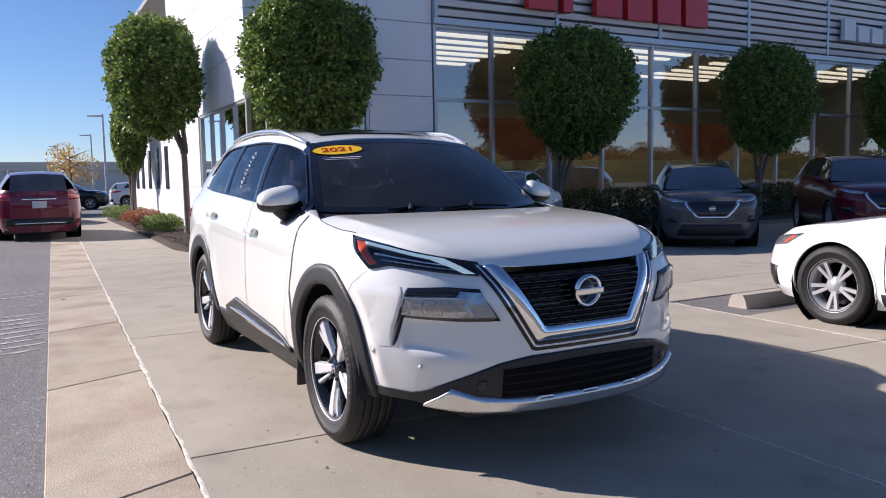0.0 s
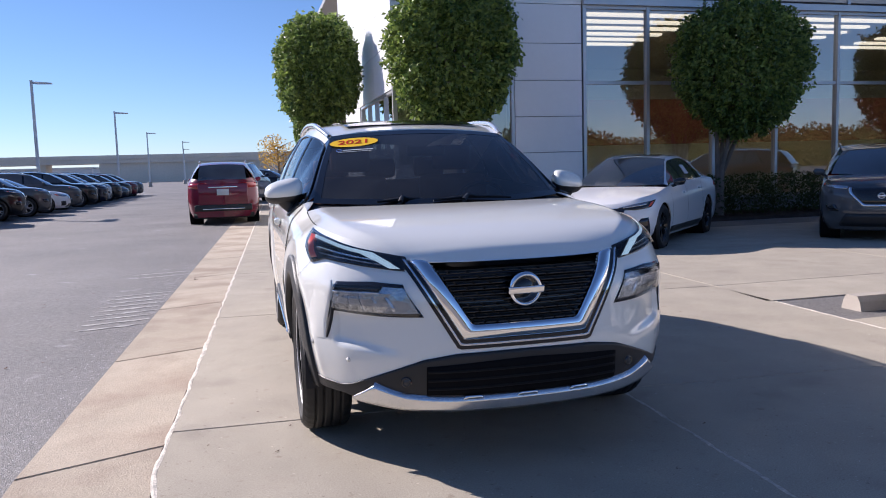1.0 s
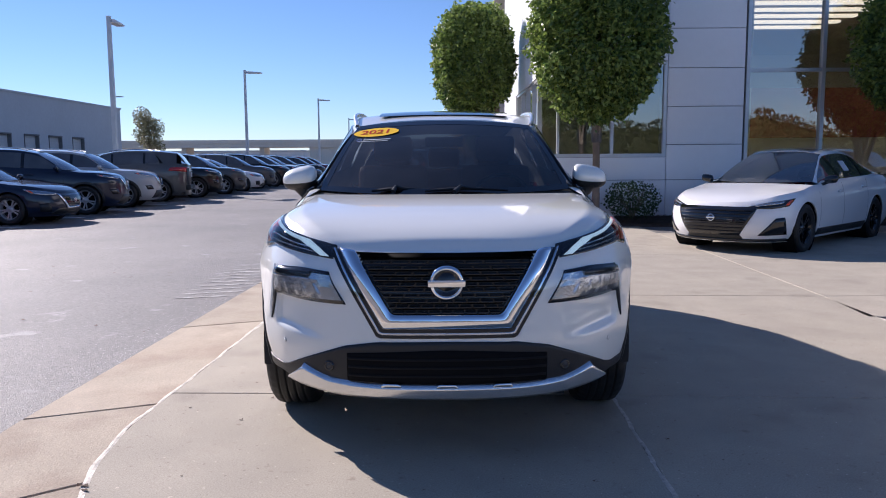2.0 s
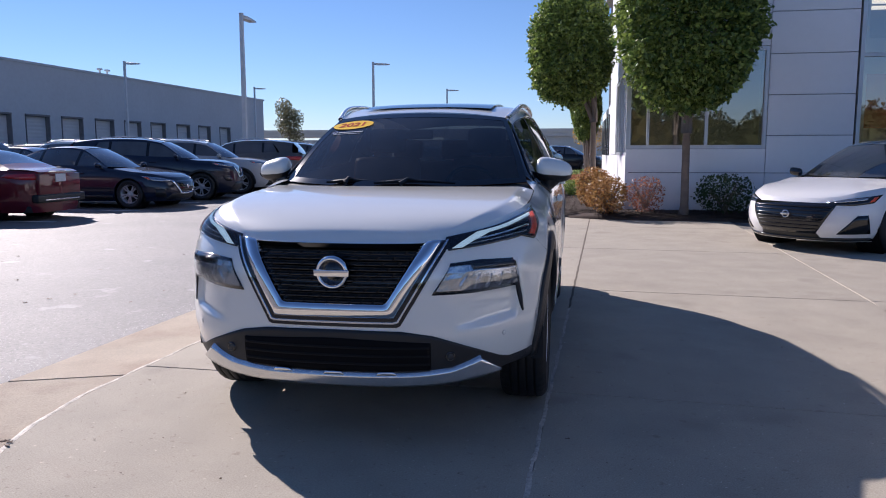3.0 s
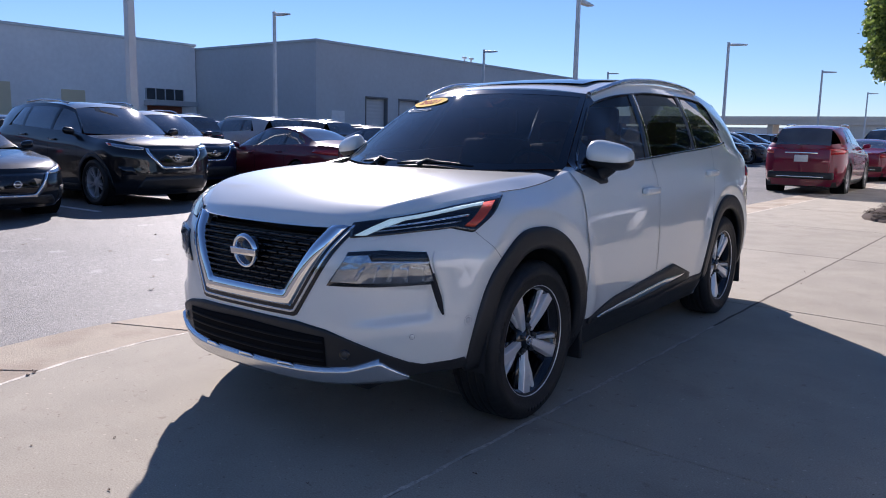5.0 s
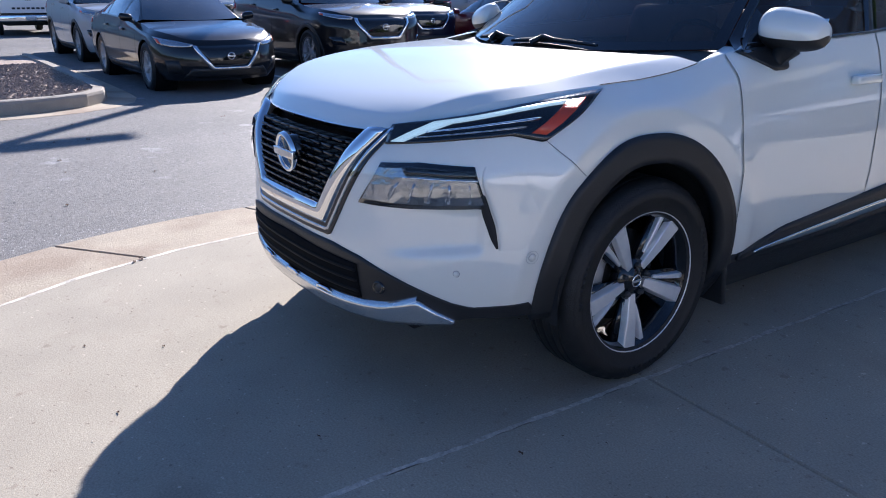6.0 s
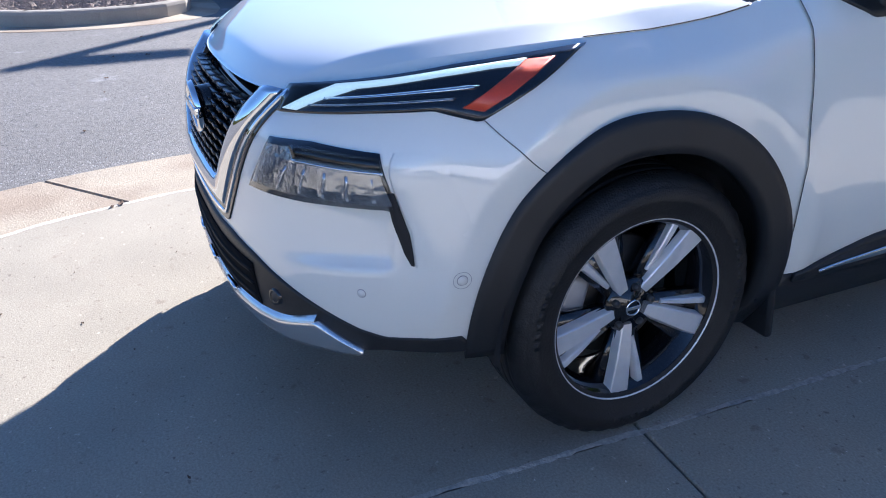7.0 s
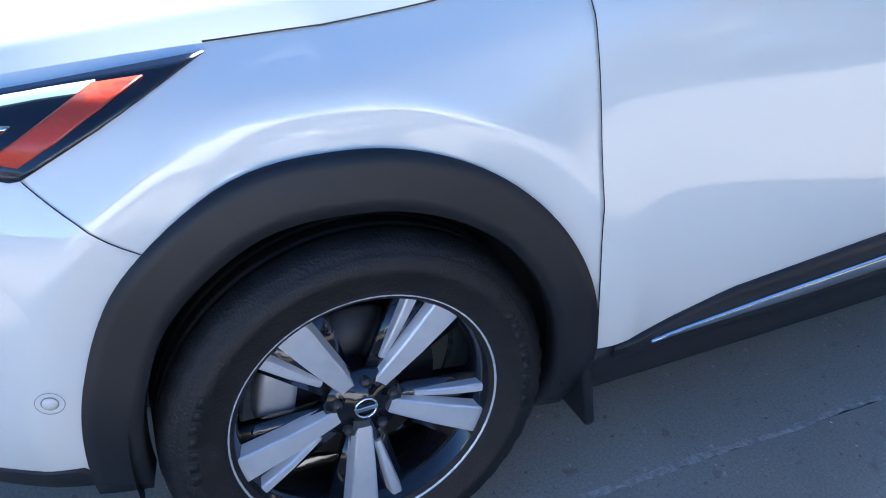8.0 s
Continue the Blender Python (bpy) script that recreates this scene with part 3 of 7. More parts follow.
def glass_house(S, q, n=14):
    """Curves of the cabin: windscreen, roof edge, window outline, rear glass."""
    (yb0, yb1, zb0, zb1, xb), (yt0, yt1, zt0, zt1, xt) = q["screen_base"], q["screen_top"]
    bot, topw = curve_of(*q["window_low"]), curve_of(*q["window_high"])
    ex, ez = curve_of(*q["roof_edge_x"]), curve_of(*q["roof_edge_z"])
    belt_x = lambda y: S["at"](90 + 90 * y, S["top"](90 + 90 * y)).x  # noqa: E731

    def screen(u, t, off=0.0):
        p = Vector(((xb + (xt - xb) * t) * u, (yb0 + (yb1 - yb0) * u * u) * (1 - t) + (yt0 + (yt1 - yt0) * u * u) * t, (zb0 + (zb1 - zb0) * u * u) * (1 - t) + (zt0 + (zt1 - zt0) * u * u) * t))
        slope = Vector((0.25 * u, -(zt0 - zb0), yt0 - yb0)).normalized()
        return p + slope * (0.022 * math.sin(math.pi * t) + off)

    def edge(y):
        """Upper edge of the car's side: up the windscreen pillar, then along the roof."""
        if y <= yt1:
            t = min(max((y - yb1) / (yt1 - yb1), 0), 1)
            return screen(1, t)
        return Vector((ex(y), y, ez(y)))

    def side(y, z, off=0.0):
        e = edge(y)
        zb, bx = S["top"](90 + 90 * y), belt_x(y)
        u = (z - zb) / max(e.z - zb, 0.02)
        x = bx + (e.x - bx) * u + 0.020 * math.sin(math.pi * min(max(u, 0), 1)) * min(1.0, (e.z - zb) / 0.3)
        return Vector((x + off, y, z + off * 0.3))

    # the window ends under the pillar
    high = lambda y: min(topw(y), max(edge(y).z - 0.022, S["top"](90 + 90 * y) + 0.002))  # noqa: E731
    low = lambda y: min(bot(y), high(y) - 0.001)  # noqa: E731
    return dict(screen=screen, edge=edge, side=side, bot=low, topw=high)


def lid(rows_y, left_edge, centre_z, nv=9, power=2.4):
    """Roof-like surface between the two side edges."""
    rows = []
    for y in rows_y:
        e = left_edge(y)
        c = centre_z(y)
        row = []
        for j in range(2 * nv + 1):
            u = -1 + j / nv
            row.append((e.x * u, e.y, e.z + (c - e.z) * (1 - abs(u) ** power)))
        rows.append(row)
    return grid(rows)


SUV = dict(half=0.908, rear=3.63, base=2.705, R=0.36, tyre_w=0.235, rim=0.25,
           round=([0.2, 0.62, 0.70, 0.80, 1.1], [2.68, 2.70, 2.78, 2.98, 3.0]),
           nose=([0.2, 0.3, 0.4, 0.5, 0.6, 0.7, 0.8, 0.88, 0.95, 1.1], [-0.805, -0.862, -0.884, -0.890, -0.884, -0.875, -0.852, -0.812, -0.772, -0.70]),
           top=([0, 20, 32, 42, 52, 66, 78, 90, 105, 135, 205, 315, 380, 423], [0.887, 0.891, 0.918, 0.953, 0.982, 1.005, 1.020, 1.030, 1.046, 1.105, 1.142, 1.212, 1.205, 1.15]),
           top_width=([0, 0.5, 1.3, 2.5, 3.3, 3.7], [0.862, 0.872, 0.915, 0.915, 0.87, 0.84]),
           ridge=([-0.80, -0.74, -0.6, -0.4, -0.1, 0.15], [0.887, 0.945, 1.000, 1.043, 1.080, 1.094]), bonnet_end=0.30, bonnet_mid=0.13,
           screen_base=(0.20, 0.50, 1.085, 1.105, 0.735), screen_top=(1.00, 1.06, 1.530, 1.500, 0.555),
           window_low=([0.48, 1.27, 1.75, 2.55, 2.75], [1.122, 1.152, 1.180, 1.225, 1.245]),
           window_high=([0.48, 0.70, 1.02, 1.33, 1.80, 2.30, 2.60, 2.71, 2.75], [1.128, 1.285, 1.44, 1.505, 1.537, 1.535, 1.518, 1.465, 1.27]),
           roof_edge_x=([1.06, 1.4, 2.4, 3.2, 3.4], [0.555, 0.60, 0.61, 0.57, 0.55]), roof_edge_z=([1.06, 1.5, 2.0, 2.6, 3.1, 3.4], [1.50, 1.580, 1.602, 1.585, 1.535, 1.49]),
           roof_mid=([1.0, 1.5, 2.0, 2.6, 3.1, 3.4], [1.530, 1.615, 1.640, 1.630, 1.585, 1.53]), roof_end=3.26, tail=([3.26, 3.40, 3.54, 3.63], [1.55, 1.41, 1.22, 1.15]))
SEDAN = dict(half=0.915, rear=3.90, base=2.80, R=0.335, tyre_w=0.215, rim=0.225, floor=0.17,
             nose=([0.17, 0.3, 0.4, 0.5, 0.6, 0.68, 0.75, 0.85, 0.95], [-0.86, -0.93, -0.955, -0.95, -0.92, -0.875, -0.80, -0.68, -0.55]),
             top=([0, 20, 36, 50, 66, 90, 130, 205, 315, 380, 441], [0.705, 0.712, 0.73, 0.78, 0.815, 0.85, 0.915, 0.955, 1.0, 1.005, 0.96]),
             top_width=([0, 0.5, 1.3, 2.5, 3.3, 3.9], [0.88, 0.89, 0.925, 0.925, 0.90, 0.86]),
             ridge=([-0.88, -0.70, -0.4, 0.0, 0.35], [0.705, 0.775, 0.835, 0.895, 0.94]), bonnet_end=0.42, bonnet_mid=0.30,
             screen_base=(0.36, 0.62, 0.94, 0.955, 0.72), screen_top=(1.28, 1.34, 1.385, 1.355, 0.52),
             window_low=([0.60, 1.3, 2.0, 2.7, 2.95], [0.965, 0.985, 1.005, 1.03, 1.05]),
             window_high=([0.60, 0.85, 1.15, 1.5, 1.9, 2.3, 2.7, 2.95], [0.972, 1.10, 1.255, 1.345, 1.365, 1.335, 1.22, 1.06]),
             roof_edge_x=([1.34, 1.7, 2.3, 2.9, 3.4], [0.52, 0.555, 0.55, 0.60, 0.72]), roof_edge_z=([1.34, 1.6, 2.0, 2.45, 2.9, 3.35], [1.355, 1.395, 1.40, 1.345, 1.19, 1.02]),
             roof_mid=([1.28, 1.6, 2.0, 2.5, 2.95, 3.4], [1.385, 1.435, 1.440, 1.375, 1.20, 1.03]), roof_end=2.42, tail=([3.35, 3.6, 3.8, 3.9], [1.03, 1.02, 0.995, 0.96]))


def plain_car(name, label, kind, tint, m, wheels, look_kind="suv", group="parked cars", lights=False):
    """A parked car with body, lid, roof, glass, lamps, grille, mirrors and wheels."""
    q = SUV if kind == "suv" else SEDAN
    S = car_shape(q)
    car = thing(name, label, "car", m, group)
    M, sx, sy, top = S["M"], S["sx"], S["sy"], S["top"]
    R, base = q["R"], q["base"]
    half = body_shell(S, q, 44, 20, [], [(y, R + 0.035) for y in (0, base)])
    part("body", join(half, flip(half)), PAINT, car, tint=tint)
    part("bonnet", bonnet(S, q, 18, 7), PAINT, car, tint=tint)
    G = glass_house(S, q)
    part("windscreen", grid([[tuple(G["screen"](u, t)) for t in np.linspace(0, 1, 7)] for u in np.linspace(-1, 1, 13)]), DARK_GLASS, car)
    y0, y1 = q["window_low"][0][0], q["window_low"][0][-1]
    ys = np.linspace(y0, y1, 16)
    pane = grid([[tuple(G["side"](y, G["bot"](y) + (G["topw"](y) - G["bot"](y)) * k / 4)) for k in range(5)] for y in ys])
    pair("side_glass", pane, DARK_GLASS, car)
    end = q["tail"][0][0]
    ys2 = np.linspace(y0, end, 22)
    rail = grid([[tuple(G["side"](y, a + (G["edge"](y).z - a) * k / 3)) for k in range(4)] for y in ys2 for a in [G["topw"](y) if y < y1 else max(top(90 + 90 * y), 0)]])
    low = grid([[tuple(G["side"](y, top(90 + 90 * y) + (G["bot"](y) - top(90 + 90 * y)) * k)) for k in (0, 1)] for y in ys])
    pair("window_frame", join(rail, low), PAINT, car, tint=tint)
    part("roof", lid(np.linspace(q["screen_top"][1], q["roof_end"], 10), G["edge"], curve_of(*q["roof_mid"])), PAINT, car, tint=tint)
    zt = curve_of(*q["tail"])
    if kind == "suv":
        tail = lid(np.linspace(q["roof_end"], q["rear"] - 0.02, 8), lambda y: Vector((0.56 + 0.16 * (y - 3.3), y, zt(y) - 0.02)), zt)
        part("rear_glass", tail, DARK_GLASS, car)
        for k in (1, -1):
            part("roof_rail", tube([(k * 0.57, 1.25, 1.585), (k * 0.60, 1.5, 1.635), (k * 0.605, 2.1, 1.655), (k * 0.60, 2.6, 1.625)], 0.018, 6), SATIN if tint[0] < 0.5 else PLASTIC, car)
    else:
        part("rear_glass", lid(np.linspace(q["roof_end"], 3.12, 7), G["edge"], curve_of(*q["roof_mid"])), DARK_GLASS, car)
        part("boot_lid", lid(np.linspace(3.12, q["rear"] - 0.02, 8), lambda y: Vector((min(G["edge"](y).x, 0.72) if y < 3.35 else max(0.70 - 0.5 * (y - 3.6), 0.5) if y > 3.6 else 0.72, y, G["edge"](y).z if y < 3.35 else zt(y) - 0.01)), lambda y: curve_of(*q["roof_mid"])(y) if y < 3.35 else zt(y)), PAINT, car, tint=tint)
    # front lamps, grille, bumper mouth
    fz = (0.50, 0.62) if kind == "suv" else (0.27, 0.45)
    zl = [0.87, 0.935] if kind == "suv" else [0.655, 0.735]
    A = [(sx(0.50, zl[0]), zl[0]), (sx(0.66, zl[0] + 0.005), zl[0] + 0.005), (sy(-0.36, zl[1]), zl[1] - 0.005)]
    B = [(sx(0.47, zl[0] + 0.03), zl[0] + 0.035), (sx(0.62, zl[1] - 0.02), zl[1] - 0.005), (sy(-0.28, zl[1]), zl[1] + 0.04)]
    if kind == "sedan":
        A = [(sx(0.50, 0.625), 0.625), (sx(0.70, 0.62), 0.622), (sy(-0.46, 0.66), 0.655)]
        B = [(sx(0.46, 0.65), 0.655), (sx(0.66, 0.70), 0.705), (sy(-0.30, 0.735), 0.755)]
    pair("headlamp", plate(S, A, B, 10, 4, 0.008, 0.012), GLOSSY if look_kind == "dark" else REFLECTOR, car, "dark headlamp" if look_kind == "dark" else "clear headlamp")
    ca, cb = along(A, 20), along(B, 20)
    pair("corner_reflector", plate(S, [tuple(p + (r - p) * 0.2) for p, r in zip(ca[16:19], cb[16:19])], [tuple(p + (r - p) * 0.8) for p, r in zip(ca[16:19], cb[16:19])], 4, 3, 0.011, 0.006), AMBER, car, "orange corner reflector")
    if look_kind == "dark":
        pair("lamp_strip", plate(S, [tuple(p + (r - p) * 0.55) for p, r in zip(ca[2:15], cb[2:15])], [tuple(p + (r - p) * 0.88) for p, r in zip(ca[2:15], cb[2:15])], 10, 3, 0.012, 0.006), REFLECTOR, car)
        part("bumper_lip", whole(S, [(0.01, 0.185), (sx(0.80, 0.19), 0.19)], [(0.01, 0.215), (sx(0.80, 0.225), 0.225)], 14, 3, 0.016, 0.02), GLOSSY, car)
    gz = [0.62, 0.885] if kind == "suv" else [0.36, 0.635]
    gx = [0.24, 0.42] if kind == "suv" else [0.235, 0.43]
    part("grille", join(*[h for h in [whole(S, [(0.01, gz[0]), (sx(gx[0], gz[0]), gz[0])], [(0.01, gz[1]), (sx(gx[1], gz[1]), gz[1])], 8, 5, 0.010, 0.014)]]), GLOSSY, car)
    U = [(sx(gx[1], gz[1]), gz[1]), (sx(gx[0], gz[0]), gz[0]), (0.01, gz[0] - 0.005)]
    V = [(sx(gx[1] + 0.05, gz[1]), gz[1] + 0.006), (sx(gx[0] + 0.03, gz[0] - 0.04), gz[0] - 0.04), (0.01, gz[0] - 0.04)]
    uv = plate(S, U, V, 14, 3, 0.018, 0.014)
    if look_kind == "dark":
        big = whole(S, [(0.01, 0.27), (sx(0.36, 0.27), 0.27)], [(0.01, 0.645), (sx(0.56, 0.645), 0.645)], 12, 6, 0.012, 0.014)
        bg = part("grille_frame", big, GLOSSY, car, "large gloss black grille")
        for i in range(7):
            z = 0.32 + 0.045 * i
            w = 0.36 + 0.19 * (z - 0.27) / 0.375
            part("grille_bar", whole(S, [(0.01, z), (sx(w, z), z)], [(0.01, z + 0.012), (sx(w, z), z + 0.012)], 10, 3, 0.020, 0.012), GRILLE, bg)
    else:
        part("grille_trim", join(uv, flip(uv)), CHROME, car, "chrome trim")
    c = M(0.01, (gz[0] + gz[1]) / 2, 0.034)
    part("badge_bar", box(-0.06, 0.06, c.y - 0.012, c.y + 0.004, c.z - 0.011, c.z + 0.011, 0.003), CHROME, car)
    part("badge", moved(revolve([(0.038, 0.0), (0.044, 0.008), (0.050, 0.0)], 20), Matrix.Translation((0, c.y, c.z)) @ Matrix.Rotation(radians(-90), 4, "Z")), CHROME, car)
    zl2 = [0.26, 0.47] if kind == "suv" else [0.21, 0.28] if look_kind == "dark" else [0.21, 0.34]
    lowp = whole(S, [(0.01, zl2[0]), (sx(0.60 if look_kind != "dark" else 0.40, zl2[0]), zl2[0])], [(0.01, zl2[1]), (sx(0.50 if look_kind != "dark" else 0.36, zl2[1]), zl2[1])], 10, 4, 0.006, 0.01)
    part("bumper_mouth", lowp, PLASTIC, car)
    if look_kind == "dark":
        pair("air_intake", plate(S, [(sx(0.57, 0.27), 0.27), (sx(0.82, 0.28), 0.28)], [(sx(0.75, 0.50), 0.50), (sx(0.82, 0.51), 0.51)], 8, 5, 0.008, 0.01), GLOSSY, car)
    else:
        pair("fog_lamp", plate(S, [(sx(0.60, fz[0]), fz[0]), (sx(0.76, fz[0]), fz[0])], [(sx(0.66, fz[1]), fz[1]), (sx(0.80, fz[1]), fz[1])], 5, 3, 0.006, 0.01), PLASTIC if tint[0] > 0.5 else GLOSSY, car)
    for k in (1, -1):
        rows = []
        for i in range(9):
            t = -1 + i / 4
            r = max(1 - abs(t) ** 3, 0.0) ** (1 / 3) + 0.03
            rows.append([(0.100 * t, 0.055 * r * math.cos(a), 0.012 * t + 0.058 * r * math.sin(a)) for a in np.linspace(0, 2 * math.pi, 13)])
        shell_m = Matrix.Translation((k * 0.935, q["screen_base"][1] + 0.10, q["screen_base"][3] + 0.035)) @ Matrix.Diagonal((k, 1, 1, 1))
        mir = part("mirror", moved(grid(rows), shell_m), GLOSSY if look_kind == "dark" else PAINT, car, tint=tint)
        part("mirror_stalk", tube([(k * 0.80, q["screen_base"][1] + 0.06, q["screen_base"][3] - 0.05), (k * 0.90, q["screen_base"][1] + 0.10, q["screen_base"][3])], 0.025, 6), PLASTIC, mir)
    # tail lamps, plate, bumper
    e = q["rear"]
    zr = [0.93, 1.08] if kind == "suv" else [0.80, 0.93]
    pair("tail_lamp", plate(S, [(90 + 90 * (e - 0.62), zr[0] + 0.06), (90 + 90 * (e - 0.02), zr[0])], [(90 + 90 * (e - 0.55), zr[1]), (90 + 90 * (e - 0.02), zr[1])], 9, 3, 0.008, 0.012), RED_LENS, car)
    part("number_plate", box(-0.15, 0.15, e - 0.005, e + 0.012, 0.76, 0.92, 0.004), PLATE, car)
    part("rear_trim", box(-0.36, 0.36, e - 0.005, e + 0.018, 0.955, 0.985, 0.005), CHROME, car)
    part("rear_bumper", box(-0.72, 0.72, e - 0.12, e + 0.03, 0.36, 0.52, 0.03), PLASTIC, car)
    part("rear_bumper_trim", box(-0.52, 0.52, e - 0.02, e + 0.045, 0.40, 0.425, 0.006), SATIN, car)
    part("underbody", join(box(-0.76, 0.76, -0.38, e - 0.15, 0.17, 0.30), box(-0.50, 0.50, -0.66, -0.38, 0.17, 0.30)), CABIN, car)
    part("rear_panel", box(-0.62, 0.62, e - 0.09, e - 0.004, 0.45, 1.06 if kind == "suv" else 0.93, 0.02), PAINT, car, tint=tint)
    pair("sill", plate(S, [(90 + 90 * 0.42, 0.21), (90 + 90 * (base - 0.42), 0.21)], [(90 + 90 * 0.42, 0.31), (90 + 90 * (base - 0.42), 0.31)], 12, 3, 0.006, 0.01), PLASTIC, car)
    for cy in (0, base):
        if kind == "suv":
            pair("arch_trim", ring_of(S, cy, R, R + 0.03, R + 0.09, -8, 188, 24, 0.008, 0.016), PLASTIC, car)
        else:
            pair("arch_lip", ring_of(S, cy, R, R + 0.033, R + 0.05, -8, 188, 24, 0.003, 0.02), PAINT, car, tint=tint)
        pair("wheel_well", join(moved(revolve([(R + 0.05, -0.15), (R + 0.05, 0.16)], 24), Matrix.Translation((0.72, cy, R))), moved(revolve([(0.02, -0.15), (R + 0.05, -0.15)], 24), Matrix.Translation((0.72, cy, R)))), GAP, car)
    for y in (1.35, 2.3):
        pair("window_pillar", grid([[tuple(G["side"](y + d, G["bot"](y) + (G["topw"](y) - G["bot"](y)) * k / 3, 0.004)) for k in range(4)] for d in (-0.035, 0.035)]), GLOSSY, car)
    for y in (0.45, 1.36, 2.38):
        pair("door_seam", plate(S, [(90 + 90 * y, 0.33), (90 + 90 * y + 0.7, 0.33)], [(90 + 90 * y, top(90 + 90 * y) - 0.02), (90 + 90 * y + 0.7, top(90 + 90 * y) - 0.02)], 2, 8, 0.001, 0.0), GAP, car)
    for y in (1.2, 2.2):
        z = top(90 + 90 * y) - 0.14
        p = M(90 + 90 * y, z, 0.016)
        pair("door_handle", box(p.x - 0.018, p.x + 0.014, y - 0.09, y + 0.09, z - 0.016, z + 0.016, 0.01), PAINT, car, tint=tint)
    if look_kind == "dark":
        sheet = lambda o: [[tuple(G["side"](y, z, o)) for z in (1.10, 1.17, 1.25)] for y in (1.66, 1.76, 1.86)]  # noqa: E731
        part("price_sheet", shell(sheet(0.006), sheet(0.003)), PLATE, car, "pale printed sheet in the side window", smooth=False)
        roof_z = curve_of(*q["roof_mid"])
        part("sunroof", lid(np.linspace(1.46, 2.06, 8), lambda y: Vector((0.40, y, roof_z(y) - 0.006)), lambda y: roof_z(y) + 0.006, 6), GLOSSY, car, "dark glass sunroof")
    put_wheels(car, wheels, S["W"], base, R, q["tyre_w"], few=True)
    return car


# ---- the white SUV ----
def text_mesh(body, size, thick, material):
    cu = bpy.data.curves.new("text", "FONT")
    cu.body, cu.size, cu.extrude, cu.align_x, cu.align_y = body, size, thick, "CENTER", "CENTER"
    cu.offset = size * 0.012
    ob = bpy.data.objects.new("text", cu)
    scene.collection.objects.link(ob)
    bpy.context.view_layer.update()
    me = bpy.data.meshes.new_from_object(ob.evaluated_get(bpy.context.evaluated_depsgraph_get()))
    bpy.data.objects.remove(ob)
    me.materials.clear()
    me.materials.append(material)
    return me


def white_suv():
    q = dict(SUV, scoop=0.022, crease=1.0, arch=0.016)
    S = car_shape(q)
    M, sx, sy, top, at = S["M"], S["sx"], S["sy"], S["top"], S["at"]
    R, base = q["R"], q["base"]
    car = thing("white_suv", "pearl white compact SUV with black arch trim, standing on the concrete", "car")

    def in_grille(c):
        x, z = abs(c[0]), c[2]
        return c[1] < -0.6 and 0.625 < z < 0.95 and x < 0.235 + 0.16 * (z - 0.625) / 0.28

    def below(c):
        return c[1] < -0.30 and c[2] < 0.352

    half = body_shell(S, q, 90, 60, [in_grille, below], [(y, 0.43) for y in (0, base)])
    part("body", join(half, flip(half)), PEARL, car, "pearl white bodywork")
    part("bonnet", bonnet(S, q, 60, 22), PEARL, car)
    seam = [[tuple(at(s, top(s)) + Vector((d, 0, 0.0015 - d * 0.4))) for d in (-0.0025, 0.002)] for s in np.linspace(sy(-0.17, 1.01), 90 + 90 * 0.29, 30)]
    pair("bonnet_seam", grid(seam), GAP, car)
    # black scuttle between bonnet and windscreen
    G = glass_house(S, q)
    e0 = at(90 + 90 * 0.30, top(90 + 90 * 0.30))
    scut = []
    for u in np.linspace(-1, 1, 21):
        a = Vector((e0.x * u, q["bonnet_mid"] - 0.01 + (e0.y - q["bonnet_mid"]) * abs(u) ** 2, 1.083 - 0.03 * abs(u) ** 2))
        b = G["screen"](u, 0.0) + Vector((0, 0.03, -0.004))
        scut.append([tuple(a), tuple((a + b) / 2 + Vector((0, 0, -0.008))), tuple(b)])
    part("scuttle", grid(scut), PLASTIC, car)
    wing = []
    for k in np.linspace(0, 1, 9):
        a = at(90 + 90 * (0.295 + 0.225 * k), top(90 + 90 * (0.295 + 0.225 * k)))
        b = e0.lerp(G["screen"](1, 0.02), k) + Vector((-0.004, 0, 0.001))
        wing.append([tuple(a), tuple(a.lerp(b, 0.5) + Vector((0, 0, 0.004))), tuple(b)])
    pair("wing_top", grid(wing), PEARL, car)
    part("windscreen", grid([[tuple(G["screen"](u, t)) for t in np.linspace(0, 1, 15)] for u in np.linspace(-1, 1, 25)]), WINDSCREEN, car, "dark tinted windscreen")
    # black border of the windscreen
    rim = []
    for (u0, t0), (u1, t1), w in (((-1, 0), (1, 0), (0, 0.06)), ((-1, 1), (1, 1), (0, -0.07)), ((-1, 0), (-1, 1), (0.05, 0)), ((1, 0), (1, 1), (-0.05, 0))):
        rim.append(grid([[tuple(G["screen"](u0 + (u1 - u0) * k + w[0] * j, t0 + (t1 - t0) * k + w[1] * j, 0.0015)) for j in (0, 1)] for k in np.linspace(0, 1, 20)]))
    part("windscreen_border", join(*rim), GLOSSY, car)
    for x, y, length in ((-0.25, 0.17, 0.32), (0.12, 0.13, 0.46)):
        w = [Vector((x - length / 2 + length * k, y + 0.085 + 0.055 * (x - length / 2 + length * k) ** 2 * 5 * 0.6 + 0.02 * k, 1.107 + 0.012 * math.sin(math.pi * k))) for k in np.linspace(0, 1, 8)]
        wip = part("wiper", tube(w, [0.006, 0.009, 0.011, 0.011, 0.010, 0.009, 0.008, 0.006], 6), PLASTIC, car)
        part("wiper_arm", tube([w[2] + Vector((0.03, -0.04, -0.012)), w[3] + Vector((0, -0.01, 0.012)), w[4]], [0.015, 0.012, 0.007], 6), PLASTIC, wip)
    # cabin sides
    ys = np.linspace(0.48, 2.75, 60)
    bot, topw, side, edge = G["bot"], G["topw"], G["side"], G["edge"]
